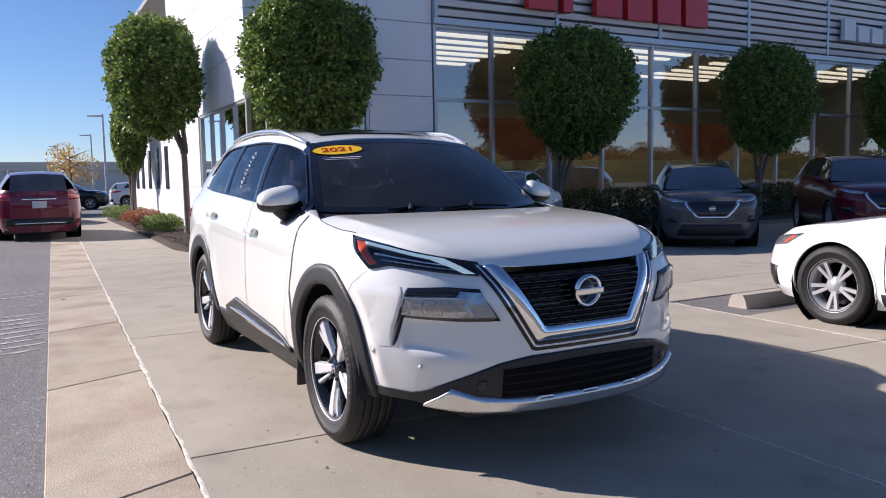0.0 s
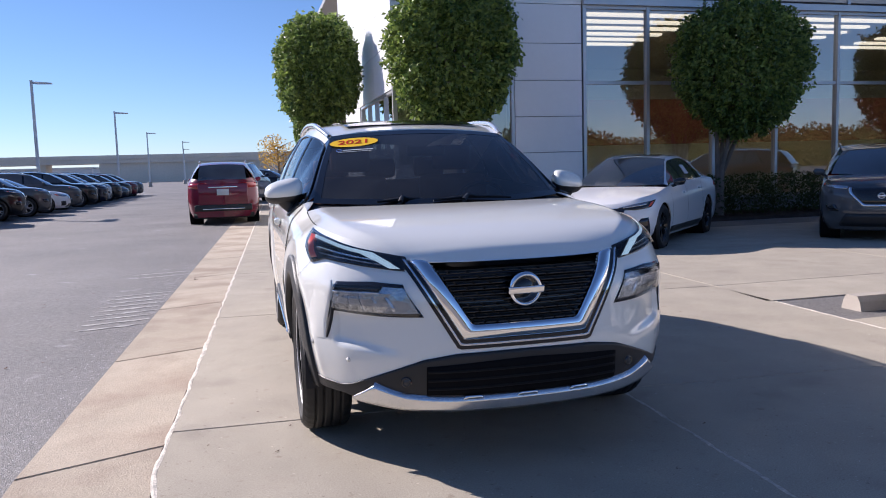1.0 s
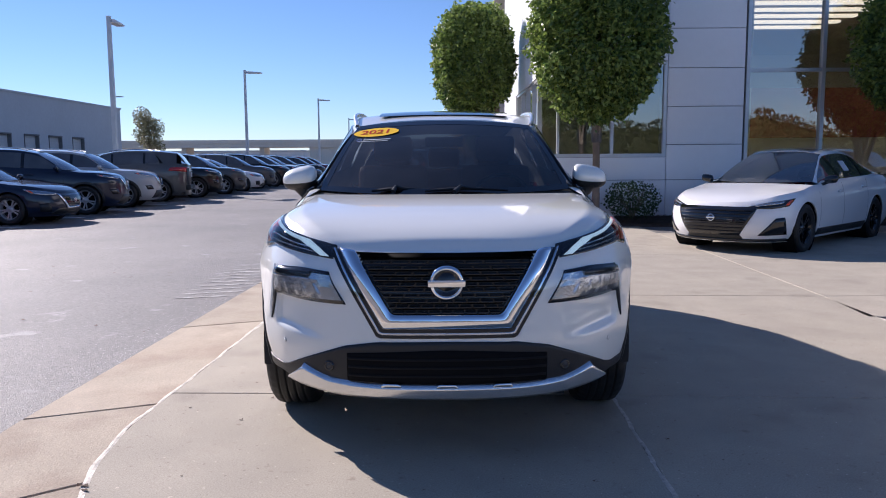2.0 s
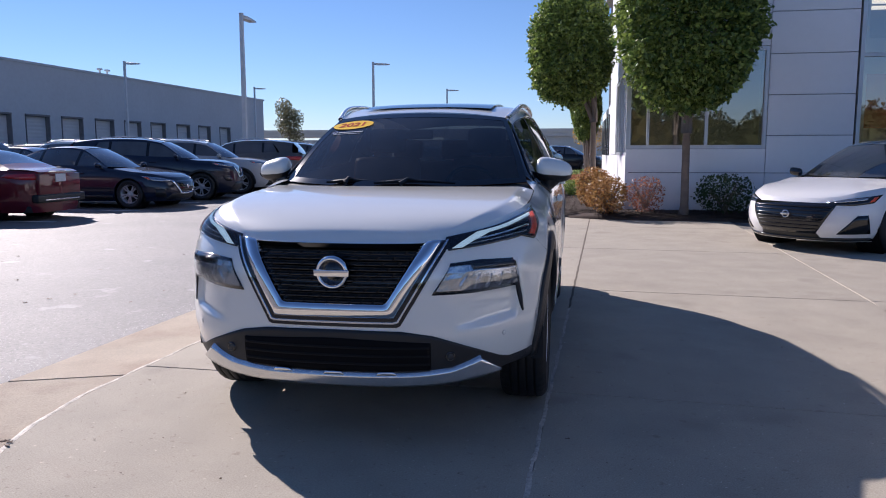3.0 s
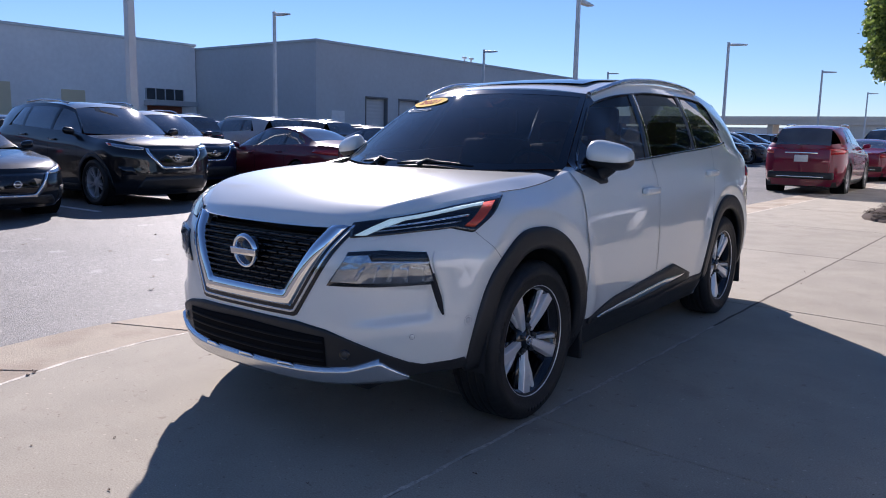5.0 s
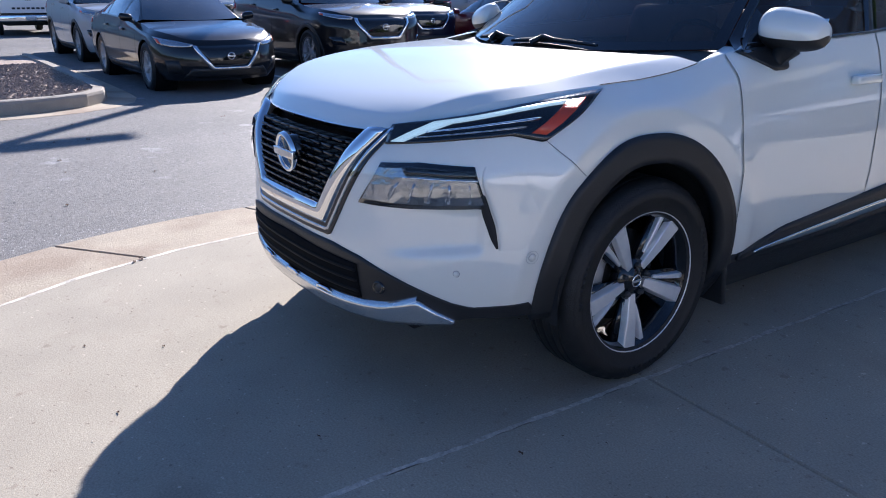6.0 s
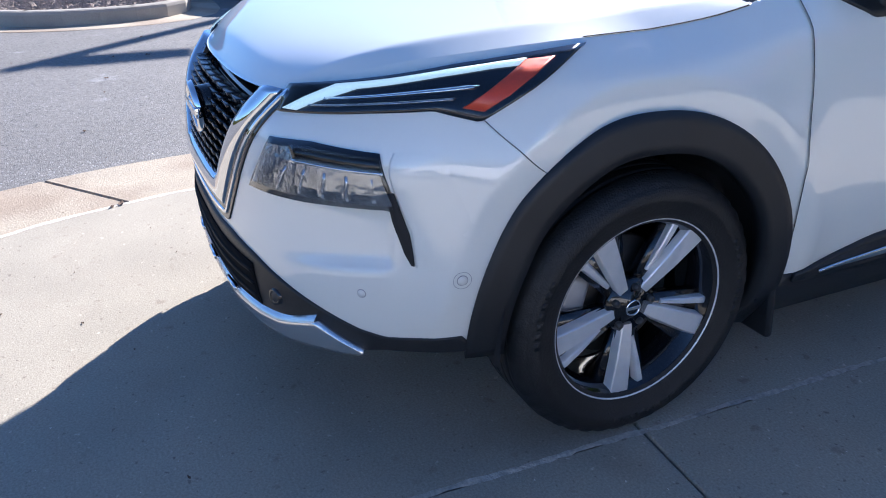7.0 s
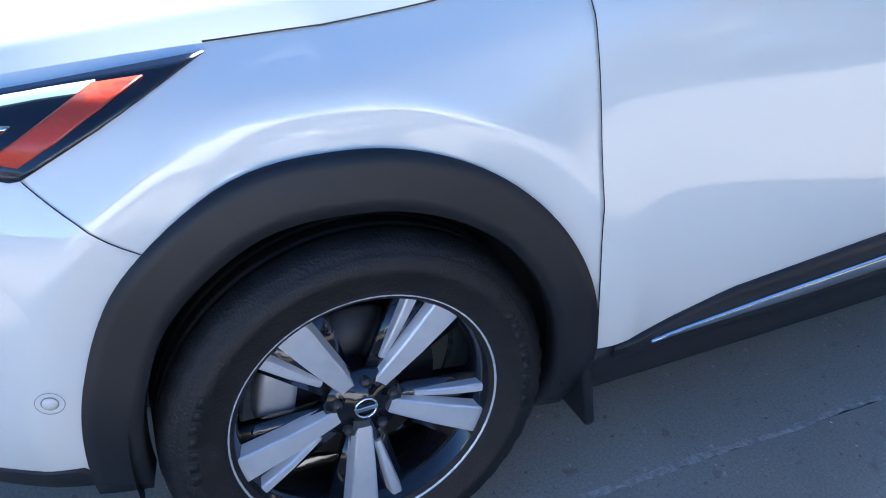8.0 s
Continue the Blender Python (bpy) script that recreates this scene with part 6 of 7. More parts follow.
# ---- planting ----
def bed():
    rnd = random.Random(2)
    pts = along([(30, 10.55), (3.0, 10.55), (1.6, 10.62), (0.75, 11.0), (0.45, 11.7), (0.5, 13), (0.66, 18.5), (0.8, 28)], 90, 3)
    inner = along([(30, WY), (3.0, WY), (2.4, WY), (WX + 0.02, WY), (WX + 0.02, WY + 0.3), (WX + 0.02, 13.5), (WX + 0.02, 18.5), (WX + 0.02, 28)], 90)
    rows = []
    for a, b in zip(pts, inner):
        rows.append([(*(a + (b - a) * t), (-0.03 if j == 0 else 0.03 + 0.09 * math.sin(min(t * 1.6, 1) * math.pi / 2) + 0.012 * (rnd.random() - 0.5))) for j, t in enumerate((0, 0.02, 0.10, 0.2, 0.35, 0.5, 0.65, 0.8, 1.0))])
    solid("mulch_bed", grid(rows), MULCH, "dark brown mulch bed along the building", "mulch bed", "structure", smooth=True)
    verts, faces = [], []
    for _ in range(9000):
        x, y = (rnd.uniform(0.6, 14), rnd.uniform(10.62, 11.7)) if rnd.random() < 0.7 else (rnd.uniform(0.6, 1.9), rnd.uniform(11, 20))
        if x < 1.3 and y < 11.2:
            continue
        a, l, w = rnd.uniform(0, 6.3), rnd.uniform(0.02, 0.055), rnd.uniform(0.006, 0.014)
        z = 0.115 + rnd.uniform(-0.01, 0.02) if y > 10.9 else 0.085
        c, s, up = math.cos(a), math.sin(a), rnd.uniform(-0.012, 0.02)
        k = len(verts)
        verts += [(x - c * l - s * w, y - s * l + c * w, z), (x - c * l + s * w, y - s * l - c * w, z + 0.004), (x + c * l + s * w, y + s * l - c * w, z + up), (x + c * l - s * w, y + s * l + c * w, z + up + 0.004)]
        faces.append((k, k + 1, k + 2, k + 3))
    solid("mulch_chips", (verts, faces), MULCH, "loose dark wood chips on the mulch bed", "mulch", "stuff")


def leaves(points, size, rnd, out=None):
    """Small folded leaves at points, each facing its own way."""
    verts, faces = [], []
    for p in points:
        d = Vector((rnd.gauss(0, 1), rnd.gauss(0, 1), rnd.gauss(-0.3, 0.8))).normalized()
        if out is not None:
            d = (d + 0.5 * (p - out).normalized()).normalized()
        u = d.cross(Vector((rnd.gauss(0, 1), rnd.gauss(0, 1), rnd.gauss(0, 1)))).normalized()
        w = d.cross(u)
        s = size * rnd.uniform(0.7, 1.3)
        k = len(verts)
        verts += [tuple(p - d * s), tuple(p + u * s * 0.55 + w * s * 0.15), tuple(p + d * s), tuple(p - u * s * 0.55 + w * s * 0.15)]
        faces += [(k, k + 1, k + 2), (k, k + 2, k + 3)]
    return verts, faces


def crown(c, r, n, size, seed, square=2.5, shell_only=0.55, taper=0.0):
    """Clipped crown: leaves gathered near a rounded, uneven surface, with holes."""
    rnd = random.Random(seed)
    pts = []
    cc = Vector(c)
    while len(pts) < n:
        d = Vector((rnd.gauss(0, 1), rnd.gauss(0, 1), rnd.gauss(0, 1))).normalized()
        k = (abs(d.x) ** square + abs(d.y) ** square + abs(d.z) ** square) ** (-1 / square)
        lump = 1 + 0.10 * noise.noise(d * 2.3 + Vector((seed, 0, 0))) + 0.13 * noise.noise(d * 6 + Vector((0, seed, 0))) + 0.10 * noise.noise(d * 15 + Vector((seed, seed, 0)))
        t = 1 - (1 - shell_only) * rnd.random() ** 2.2
        if rnd.random() < 0.07:
            t *= rnd.uniform(1.02, 1.09)
        if noise.noise(d * 5 + Vector((seed * 3, 1, 2))) < -0.42 and t > 0.8:
            continue
        p = Vector((d.x * k * r[0], d.y * k * r[1], d.z * k * r[2])) * lump * t
        if p.z < 0:
            slim = 1 - taper * (p.z / r[2]) ** 2
            p = Vector((p.x * slim, p.y * slim, p.z * (0.92 + 0.95 * taper)))
        pts.append(cc + p)
    return leaves(pts, size, rnd, cc)


def clipped_tree(seed, base, centre, r, label, fork_at=0.9, taper=0.28):
    rnd = random.Random(seed)
    t = thing("clipped_tree", label, "tree", Matrix.Translation((*base, 0)), "clipped trees along the building")
    c = Vector(centre) - Vector((*base, 0))
    stems = []
    for k in range(4):
        a = k * 1.6 + seed
        fork = Vector((0.05 * math.cos(a), 0.05 * math.sin(a), fork_at + 0.25 * rnd.random()))
        tip = Vector((c.x + r[0] * 0.5 * math.cos(a), c.y + r[1] * 0.4 * math.sin(a), c.z + r[2] * (0.1 + 0.3 * rnd.random())))
        mid = fork.lerp(tip, 0.45) + Vector((0.04, 0, 0.1))
        stems.append(tube([(0.03 * math.cos(a), 0.03 * math.sin(a), max(0.0, fork_at - 0.9) * 1.9), tuple(fork), tuple(mid), tuple(tip)], [0.07, 0.052, 0.036, 0.012], 8))
        for j in range(5):
            q0 = mid.lerp(tip, rnd.random() * 0.7)
            q1 = q0 + Vector((rnd.uniform(-0.6, 0.6) * r[0], rnd.uniform(-0.6, 0.6) * r[1], rnd.uniform(0.1, 0.6)))
            stems.append(tube([tuple(q0), tuple(q0.lerp(q1, 0.5) + Vector((0, 0, 0.05))), tuple(q1)], [0.02, 0.012, 0.005], 5))
    stems.append(tube([(0, 0, -0.02), (0.01, 0, 0.3), (0.0, 0.01, fork_at + 0.08)], [0.105, 0.075, 0.066], 10))
    part("trunk", join(*stems), BARK, t)
    part("crown", crown(tuple(c), r, 30000, 0.048, seed, taper=taper), LEAF, t)
    return t


bed()
clipped_tree(1, (3.0, 11.0), (2.94, 10.72, 3.55), (1.23, 0.90, 1.30), "clipped green ornamental tree in the mulch bed", 1.75)
clipped_tree(2, (1.36, 15.2), (0.77, 15.2, 3.72), (0.98, 1.08, 1.32), "clipped green ornamental tree beside the side wall", 1.95, 0.06)
clipped_tree(3, (9.05, 10.95), (9.42, 10.7, 3.35), (1.50, 0.9, 1.28), "clipped round-headed tree before the showroom glass")
clipped_tree(4, (16.1, 10.95), (16.1, 10.7, 3.4), (1.45, 0.9, 1.32), "clipped round-headed tree before the showroom glass")
clipped_tree(5, (22.6, 10.95), (22.6, 10.7, 3.4), (1.45, 0.9, 1.32), "clipped round-headed tree before the showroom glass")
clipped_tree(6, (1.3, 24.0), (1.25, 24.0, 2.9), (0.5, 0.9, 1.0), "clipped green ornamental tree beside the low wing")


def shrub(x, y, r, h, n, material, seed, label, size=0.03, z=0.1):
    t = thing("shrub", label, "shrub", Matrix.Translation((x, y, z)), "shrubs in the mulch bed")
    rnd = random.Random(seed)
    tw = []
    for _ in range(34):
        a = rnd.uniform(0, 6.3)
        tw.append(tube([(0, 0, 0), (r * 0.3 * math.cos(a), r * 0.3 * math.sin(a), h * 0.4), (r * 0.75 * math.cos(a), r * 0.75 * math.sin(a), h * rnd.uniform(0.6, 0.95))], [0.008, 0.006, 0.002], 4))
    part("branchwork", join(*tw), BARK, t)
    part("foliage", crown((0, 0, h * 0.52), (r, r, h * 0.52), n, size, seed, 2.4, 0.45), material, t)


shrub(1.56, 11.0, 0.375, 0.67, 1900, RUST_LEAF, 11, "rust-coloured autumn shrub in the mulch bed")
shrub(2.30, 11.1, 0.34, 0.68, 900, RED_LEAF, 12, "thin reddish half-bare shrub against the white wall", 0.024)
shrub(3.75, 11.1, 0.52, 0.72, 1500, HEDGE_LEAF, 13, "dark green shrub against the white wall")
shrub(1.05, 16.8, 0.48, 0.42, 2600, LEAF, 14, "low round green shrub in the mulch bed")
shrub(1.2, 21.5, 0.60, 0.42, 2600, RED_LEAF, 15, "low red autumn shrub in the mulch bed")
shrub(1.2, 26.0, 0.70, 0.45, 2600, LEAF, 16, "low round green shrub in the mulch bed")
shrub(1.35, 12.6, 0.36, 0.80, 2600, RUST_LEAF, 17, "rust-coloured autumn shrub beside the side wall")
shrub(5.3, 11.15, 0.5, 0.60, 1500, HEDGE_LEAF, 18, "dark green shrub against the white wall")
hed = thing("hedge", "dark clipped hedge below the showroom glass", "hedge", Matrix.Translation((0, 0, 0.1)))
part("foliage", join(*[crown((6.6 + 1.1 * k, 11.15, 0.40), (0.66, 0.42, 0.46), 1700, 0.034, 30 + k, 4, 0.5) for k in range(14)]), HEDGE_LEAF, hed)


# ---- lot: island, stops, lines, lamp posts ----
def island():
    t = thing("traffic_island", "gravel island with a rounded concrete kerb", "island", kind="structure")
    line = along([(-15.5, 0.30), (-8.9, 0.30), (-7.75, 0.15), (-7.35, -0.9), (-7.55, -2.0), (-8.6, -2.6), (-15.5, -2.7)], 46, 3)
    for i in range(0, 45, 3):
        seg = line[i:i + 4]
        rows = []
        for k, p in enumerate(seg):
            d = seg[min(k + 1, len(seg) - 1)] - seg[max(k - 1, 0)]
            nrm = np.array((d[1], -d[0])) / np.linalg.norm(d)
            prof = [(0.0, -0.03), (0.0, 0.115), (0.012, 0.145), (0.035, 0.155), (0.15, 0.155), (0.15, 0.0)]
            rows.append([(p[0] + nrm[0] * o, p[1] + nrm[1] * o, z) for o, z in prof])
        g = grid(rows)
        part("kerb_stone", (g[0], g[1] + [tuple(range(6)), tuple(reversed(range(18, 24)))]), KERB, t, smooth=False)
    rows = []
    for k, p in enumerate(line):
        d = line[min(k + 1, 45)] - line[max(k - 1, 0)]
        nrm = np.array((d[1], -d[0])) / np.linalg.norm(d)
        rows.append([(*(p - nrm * 0.36), -0.011), (*(p - nrm * 0.35), -0.006), (*(p + nrm * 0.02), -0.002)])
    part("apron", grid(rows), GUTTER, t, "pale concrete strip round the kerb", smooth=False)
    c = np.mean(line, 0)
    part("gravel_fill", ([(*(p + (c - p) * 0.03), 0.12) for p in line] + [(c[0], c[1], 0.14)], [(i, (i + 1) % 46, 46) for i in range(46)]), GRAVEL, t, smooth=False)
    rnd = random.Random(9)
    verts, faces = [], []
    for _ in range(7000):
        x, y = rnd.uniform(-13, -7.6), rnd.uniform(-2.4, 0.1)
        if x > -8.6 and math.hypot(x + 8.9, y + 1.15) > 1.28:
            continue
        r, z = rnd.uniform(0.012, 0.028), 0.135
        k = len(verts)
        verts += [(x - r, y - r * 0.7, z), (x + r, y - r * 0.8, z), (x + r * 0.8, y + r, z), (x - r * 0.9, y + r * 0.8, z), (x + rnd.uniform(-r, r) * 0.4, y, z + r * 0.9)]
        faces += [(k, k + 1, k + 4), (k + 1, k + 2, k + 4), (k + 2, k + 3, k + 4), (k + 3, k, k + 4)]
    part("pebbles", (verts, faces), GRAVEL, t, smooth=False)


island()
stop = [(-0.11, -0.9, 0.0), (0.11, -0.9, 0.0), (0.09, -0.9, 0.08), (0.06, -0.9, 0.125), (-0.06, -0.9, 0.125), (-0.09, -0.9, 0.08)]
ws = solid("wheel_stop", (stop + [(x, 0.9, z) for x, y, z in stop], [(i, (i + 1) % 6, 6 + (i + 1) % 6, 6 + i) for i in range(6)] + [tuple(reversed(range(6))), tuple(range(6, 12))]), KERB, "pale concrete wheel stop on the asphalt", "wheel stop")
ws.matrix_world = pose(4.72, 1.48, -0.012, 0, 0, 90)
for k in range(24):
    y = 0.5 + 2.75 * k
    solid("parking_line", box(-14.2, -8.6, y - 0.05, y + 0.05, -0.012, -0.009), LINE, "worn white parking line on the asphalt", "parking line", "structure", "parking lines")
rnd = random.Random(5)
for k in range(11):
    y = 3.15 + 0.24 * k if k < 9 else 6.6 + 0.35 * (k - 9)
    x0, x1 = -2.62 + 0.05 * rnd.random(), -2.06 + 0.014 * k + 0.05 * rnd.random()
    pts = []
    for i in range(15):
        u = i / 14
        w = 0.030 * math.sin(math.pi * u) ** 0.5 * (0.5 + rnd.random())
        x, yy = x0 + (x1 - x0) * u, y + 0.16 * u + 0.01 * rnd.random()
        pts.append([(x, yy - w, -0.0085), (x, yy + w, -0.0085)])
    solid("worn_mark", grid(pts), WORN, "faded pale streak of paint on the asphalt", "road mark", "structure", "worn marks")


def gravel_edge():
    """Loose pale chippings where the asphalt crumbles along the gutter."""
    verts, faces = [], []
    line = along(OUTER, 600)
    for _ in range(5200):
        k = rnd.randrange(150, 598)
        d = line[k + 1] - line[k]
        nrm = np.array((d[1], -d[0])) / np.linalg.norm(d)
        o = abs(rnd.gauss(0, 0.16)) + 0.004
        x, y = line[k] + (line[k + 1] - line[k]) * rnd.random() - nrm * o * GRAVEL_SIDE
        r = rnd.uniform(0.0015, 0.0045)
        n, a = len(verts), rnd.uniform(0, 6.3)
        verts += [(x + r * math.cos(a + i * 1.571), y + r * math.sin(a + i * 1.571), -0.012) for i in range(4)] + [(x, y, -0.012 + 0.4 * r)]
        faces += [(n + i, n + (i + 1) % 4, n + 4) for i in range(4)]
    solid("chippings", (verts, faces), LINE, "loose pale stone chippings along the gutter", "chippings", "stuff")


GRAVEL_SIDE = -1 if (np.array(OUTER[1]) - np.array(OUTER[0]))[1] < 0 else 1
gravel_edge()


def lamp_post(x, y, h=7.7):
    t = thing("lamp_post", "tall grey square car park lamp post", "lamp post", Matrix.Translation((x, y, 0)), "car park lamp posts")
    part("footing", revolve([(0.001, 0.75), (0.27, 0.75), (0.30, 0.72), (0.30, -0.02)], 20, "z"), KERB, t)
    part("base_plate", box(-0.17, 0.17, -0.17, 0.17, 0.75, 0.78, 0.005), POLE, t, smooth=False)
    bm = grid([[(sx * w, sy * w, z) for sx, sy in ((-1, -1), (1, -1), (1, 1), (-1, 1), (-1, -1))] for z, w in ((0.78, 0.10), (h, 0.075))])
    part("pole", bm, POLE, t, smooth=False)
    part("arm", box(-0.05, 0.05, 0.05, 0.16, h - 0.20, h - 0.05, 0.01), POLE, t, smooth=False)
    rows = [[(-w, y, lo), (-w, y, hi - 0.015), (-w + 0.03, y, hi), (w - 0.03, y, hi), (w, y, hi - 0.015), (w, y, lo), (-w, y, lo)] for y, w, lo, hi in ((0.12, 0.10, h - 0.19, h - 0.05), (0.28, 0.19, h - 0.20, h - 0.055), (0.80, 0.20, h - 0.20, h - 0.09), (1.28, 0.19, h - 0.19, h - 0.135))]
    head = grid(rows)
    part("lamp_head", (head[0], head[1] + [tuple(range(6)), tuple(reversed(range(21, 27)))]), POLE, t, smooth=False)
    part("lens", box(-0.16, 0.16, 0.32, 1.22, h - 0.212, h - 0.196), SHUTTER, t, smooth=False)
    part("pole_cap", box(-0.09, 0.09, -0.09, 0.09, h, h + 0.04, 0.01), POLE, t, smooth=False)
    return t


post = lamp_post(-14.7, 7.6)
for x, y, tall in ((-14.7, 30.6, 1.0), (-14.7, 54.0, 1.05), (-13.4, 80.0, 1.05), (-14.7, 118.0, 1.05), (-35.0, 29.7, 1.1), (-35.0, 53.0, 1.1), (-35.0, 78.0, 1.1), (-12.0, 150, 1.05), (-14.7, 190, 1.05), (4, 130, 1.0), (5.1, 71.9, 1.0), (6.4, 100.7, 1.0)):
    copy_thing(post, pose(x, y, 0, 0, 0, (0 if y < 31 and x > -20 else -90) if x < 0 else 90) @ Matrix.Diagonal((1, 1, tall, 1)))


# ---- far buildings, bridge and trees ----
H = 7.9
ware = thing("warehouse", "long grey block warehouse with a row of roller shutters", "building")
DOCKS = (44.8, 48.95, 53.05, 57.4, 61.7, 66.1, 71.0, 75.6, 80.6)
cuts = [38.0] + [v for y in DOCKS for v in (y - 1.35, y + 1.35)] + [92.0]
wall = [box(-95, -40.4, 38, 92, 0, H)] + [box(-40.4, -40, a, b, 0, H) for a, b in zip(cuts[::2], cuts[1::2])]
wall += [box(-40.4, -40, y - 1.35, y + 1.35, 4.15, H) for y in DOCKS] + [box(-40.4, -40, y - 1.35, y + 1.35, 0, 1.2) for y in DOCKS]
part("wall", join(*wall), SLATE, ware, smooth=False)
part("roof_edge", join(box(-95.1, -39.85, 37.85, 92.1, H, H + 0.18)), SLATE, ware, smooth=False)
for y in DOCKS:
    sh = part("roller_shutter", grid([[(-40.33 + 0.02 * (k % 2), yy, 1.2 + 0.145 * k) for k in range(20)] for yy in (y - 1.34, y + 1.34)]), SHUTTER, ware, smooth=False)
    # dark strips added as the shade along the recessed door's reveals
    part("dock_seal", join(box(-40.32, -39.93, y + 1.26, y + 1.36, 1.2, 4.15, 0.02), box(-40.32, -39.93, y - 1.36, y - 1.28, 1.2, 4.15, 0.02), box(-40.32, -39.90, y - 1.36, y + 1.36, 4.02, 4.17, 0.02)), SHADE_AND_TRIM, sh, smooth=False)
    part("dock_bumper", box(-40.3, -39.8, y - 1.2, y + 1.2, 0.95, 1.42), SHADE_AND_TRIM, sh, smooth=False)
for y in (57.8, 58.9):
    part("roof_vent", join(box(-40.5, -40.38, y - 0.06, y + 0.06, H, H + 0.62), box(-40.6, -40.28, y - 0.2, y + 0.2, H + 0.50, H + 0.66, 0.03)), POLE, ware, smooth=False)
part("door", box(-40.0, -39.94, 39.6, 41.0, 0.0, 2.9), PALE_WALL, ware, smooth=False)
pale = thing("service_building", "pale grey block building with small windows", "building")
part("wall", box(-95, -54.6, 17.3, 37.9, 0, 8.2), PALE_WALL, pale, smooth=False)
part("roof_edge", box(-95, -54.45, 17.3, 37.95, 8.2, 8.4), FRAME, pale, smooth=False)
for y0, y1, z0, z1, mt in ((19.8, 22.6, 2.0, 4.3, CREAM), (26.2, 28.0, 2.3, 4.0, CREAM), (33.1, 36.6, 3.6, 4.5, DARK_OPENING)):
    w = part("window", box(-54.62, -54.54, y0, y1, z0, z1), mt, pale, smooth=False)
    for k in range(5 if mt is DARK_OPENING else 0):
        part("mullion", box(-54.6, -54.5, y0 + (y1 - y0) * k / 4 - 0.05, y0 + (y1 - y0) * k / 4 + 0.05, z0, z1), FRAME, w, smooth=False)
part("canopy", box(-54.6, -52.8, 32.9, 36.8, 3.1, 3.5), FRAME, pale, smooth=False)
part("doorway", box(-54.62, -54.53, 33.2, 36.4, 0, 3.1), INNER_BAND, pale, smooth=False)
show2 = thing("neighbour_showroom", "grey showroom with a red band and gridded glass", "building")
part("wall", box(-95, -52.5, -30, 17.2, 0, 8.0), SLATE, show2, smooth=False)
part("red_band", box(-52.5, -52.35, -28, 16.6, 6.7, 7.4), SIGN_RED, show2, smooth=False)
# red-framed entrance with dark glazing
entry = part("entrance", box(-52.5, -52.40, 11.7, 14.6, 0, 5.7), ENTRY, show2, "dark red glazed entrance", smooth=False)
part("entrance_frame", join(box(-52.5, -52.2, 11.5, 11.72, 0, 6.0), box(-52.5, -52.2, 14.55, 14.75, 0, 6.0), box(-52.5, -52.15, 11.5, 14.75, 5.68, 6.05)), SIGN_RED, entry, smooth=False)
part("entrance_mullion", join(*[box(-52.4, -52.33, y - 0.04, y + 0.04, 0, 5.68) for y in (12.65, 13.6)] + [box(-52.4, -52.34, 11.72, 14.55, z - 0.04, z + 0.04) for z in (2.4, 3.9)]), SHADE_AND_TRIM, entry, smooth=False)
for y in (15.0, 16.15):
    w = part("window", box(-52.5, -52.42, y, y + 0.85, 1.4, 5.5), GREY_PANE, show2, smooth=False)
    part("window_frame", join(*[box(-52.45, -52.36, y, y + 0.85, z - 0.07, z + 0.07) for z in (1.4, 2.3, 3.2, 4.1)] + [box(-52.45, -52.36, y + d - 0.05, y + d + 0.05, 1.4, 5.5) for d in (0.05, 0.80)]), FRAME, w, smooth=False)
for k in range(13):
    y = 11.3 - 2.9 * k
    w = part("window", box(-52.5, -52.40, y - 2.5, y, 0.4, 5.0), DAYLIT_PANE, show2, smooth=False)
    part("window_frame", join(*[box(-52.45, -52.36, y - 2.5, y, z - 0.06, z + 0.06) for z in (0.45, 1.3, 2.2, 3.1, 4.0, 4.9)] + [box(-52.45, -52.36, y - d - 0.06, y - d + 0.06, 0.4, 5.0) for d in (0.06, 0.85, 1.65, 2.44)]), FRAME, w, smooth=False)
bridge = thing("road_bridge", "long tan concrete road bridge in the distance", "bridge")
part("deck", box(-420, 420, 250, 262, 6.2, 8.0), TAN_CONCRETE, bridge, smooth=False)
part("parapet", box(-420, 420, 249.6, 250, 7.6, 8.7), TAN_CONCRETE, bridge, smooth=False)
part("abutment", box(-44, 420, 251, 261, 0, 6.2), TAN_CONCRETE, bridge, smooth=False)
for k in range(13):
    part("pier", box(-60 - 26 * k - 0.8, -60 - 26 * k + 0.8, 252, 260, 0, 6.2), TAN_CONCRETE, bridge, smooth=False)
low = thing("far_shed", "low pale shed beyond the bridge", "building")
part("wall", box(-300, -60, 330, 350, 0, 6), PALE_WALL, low, smooth=False)
part("roof", box(-301, -59, 329, 351, 6, 6.5), FRAME, low, smooth=False)


def far_tree(x, y, h, r, material, seed, label, n=2600, size=0.16):
    t = thing("tree", label, "tree", Matrix.Translation((x, y, 0)))
    rnd = random.Random(seed)
    limbs = [tube([(0, 0, -0.05), (0.05, 0, h * 0.3), (0, 0.05, h * 0.9)], [0.16, 0.12, 0.02], 8)]
    for k in range(9):
        a = k * 2.4
        z = h * (0.28 + 0.06 * k)
        limbs.append(tube([(0, 0, z), (r * 0.5 * math.cos(a), r * 0.5 * math.sin(a), z + 0.5), (r * 0.9 * math.cos(a), r * 0.9 * math.sin(a), z + 0.8)], [0.06, 0.03, 0.01], 5))
    part("trunk", join(*limbs), BARK, t)
    balls = [crown((r * 0.5 * math.cos(k * 2.1), r * 0.5 * math.sin(k * 2.1), h * (0.42 + 0.09 * k)), (r * 0.6, r * 0.6, h * 0.16), n // 6, size, seed + k, 2, 0.2) for k in range(6)]
    part("crown", join(*balls), material, t)


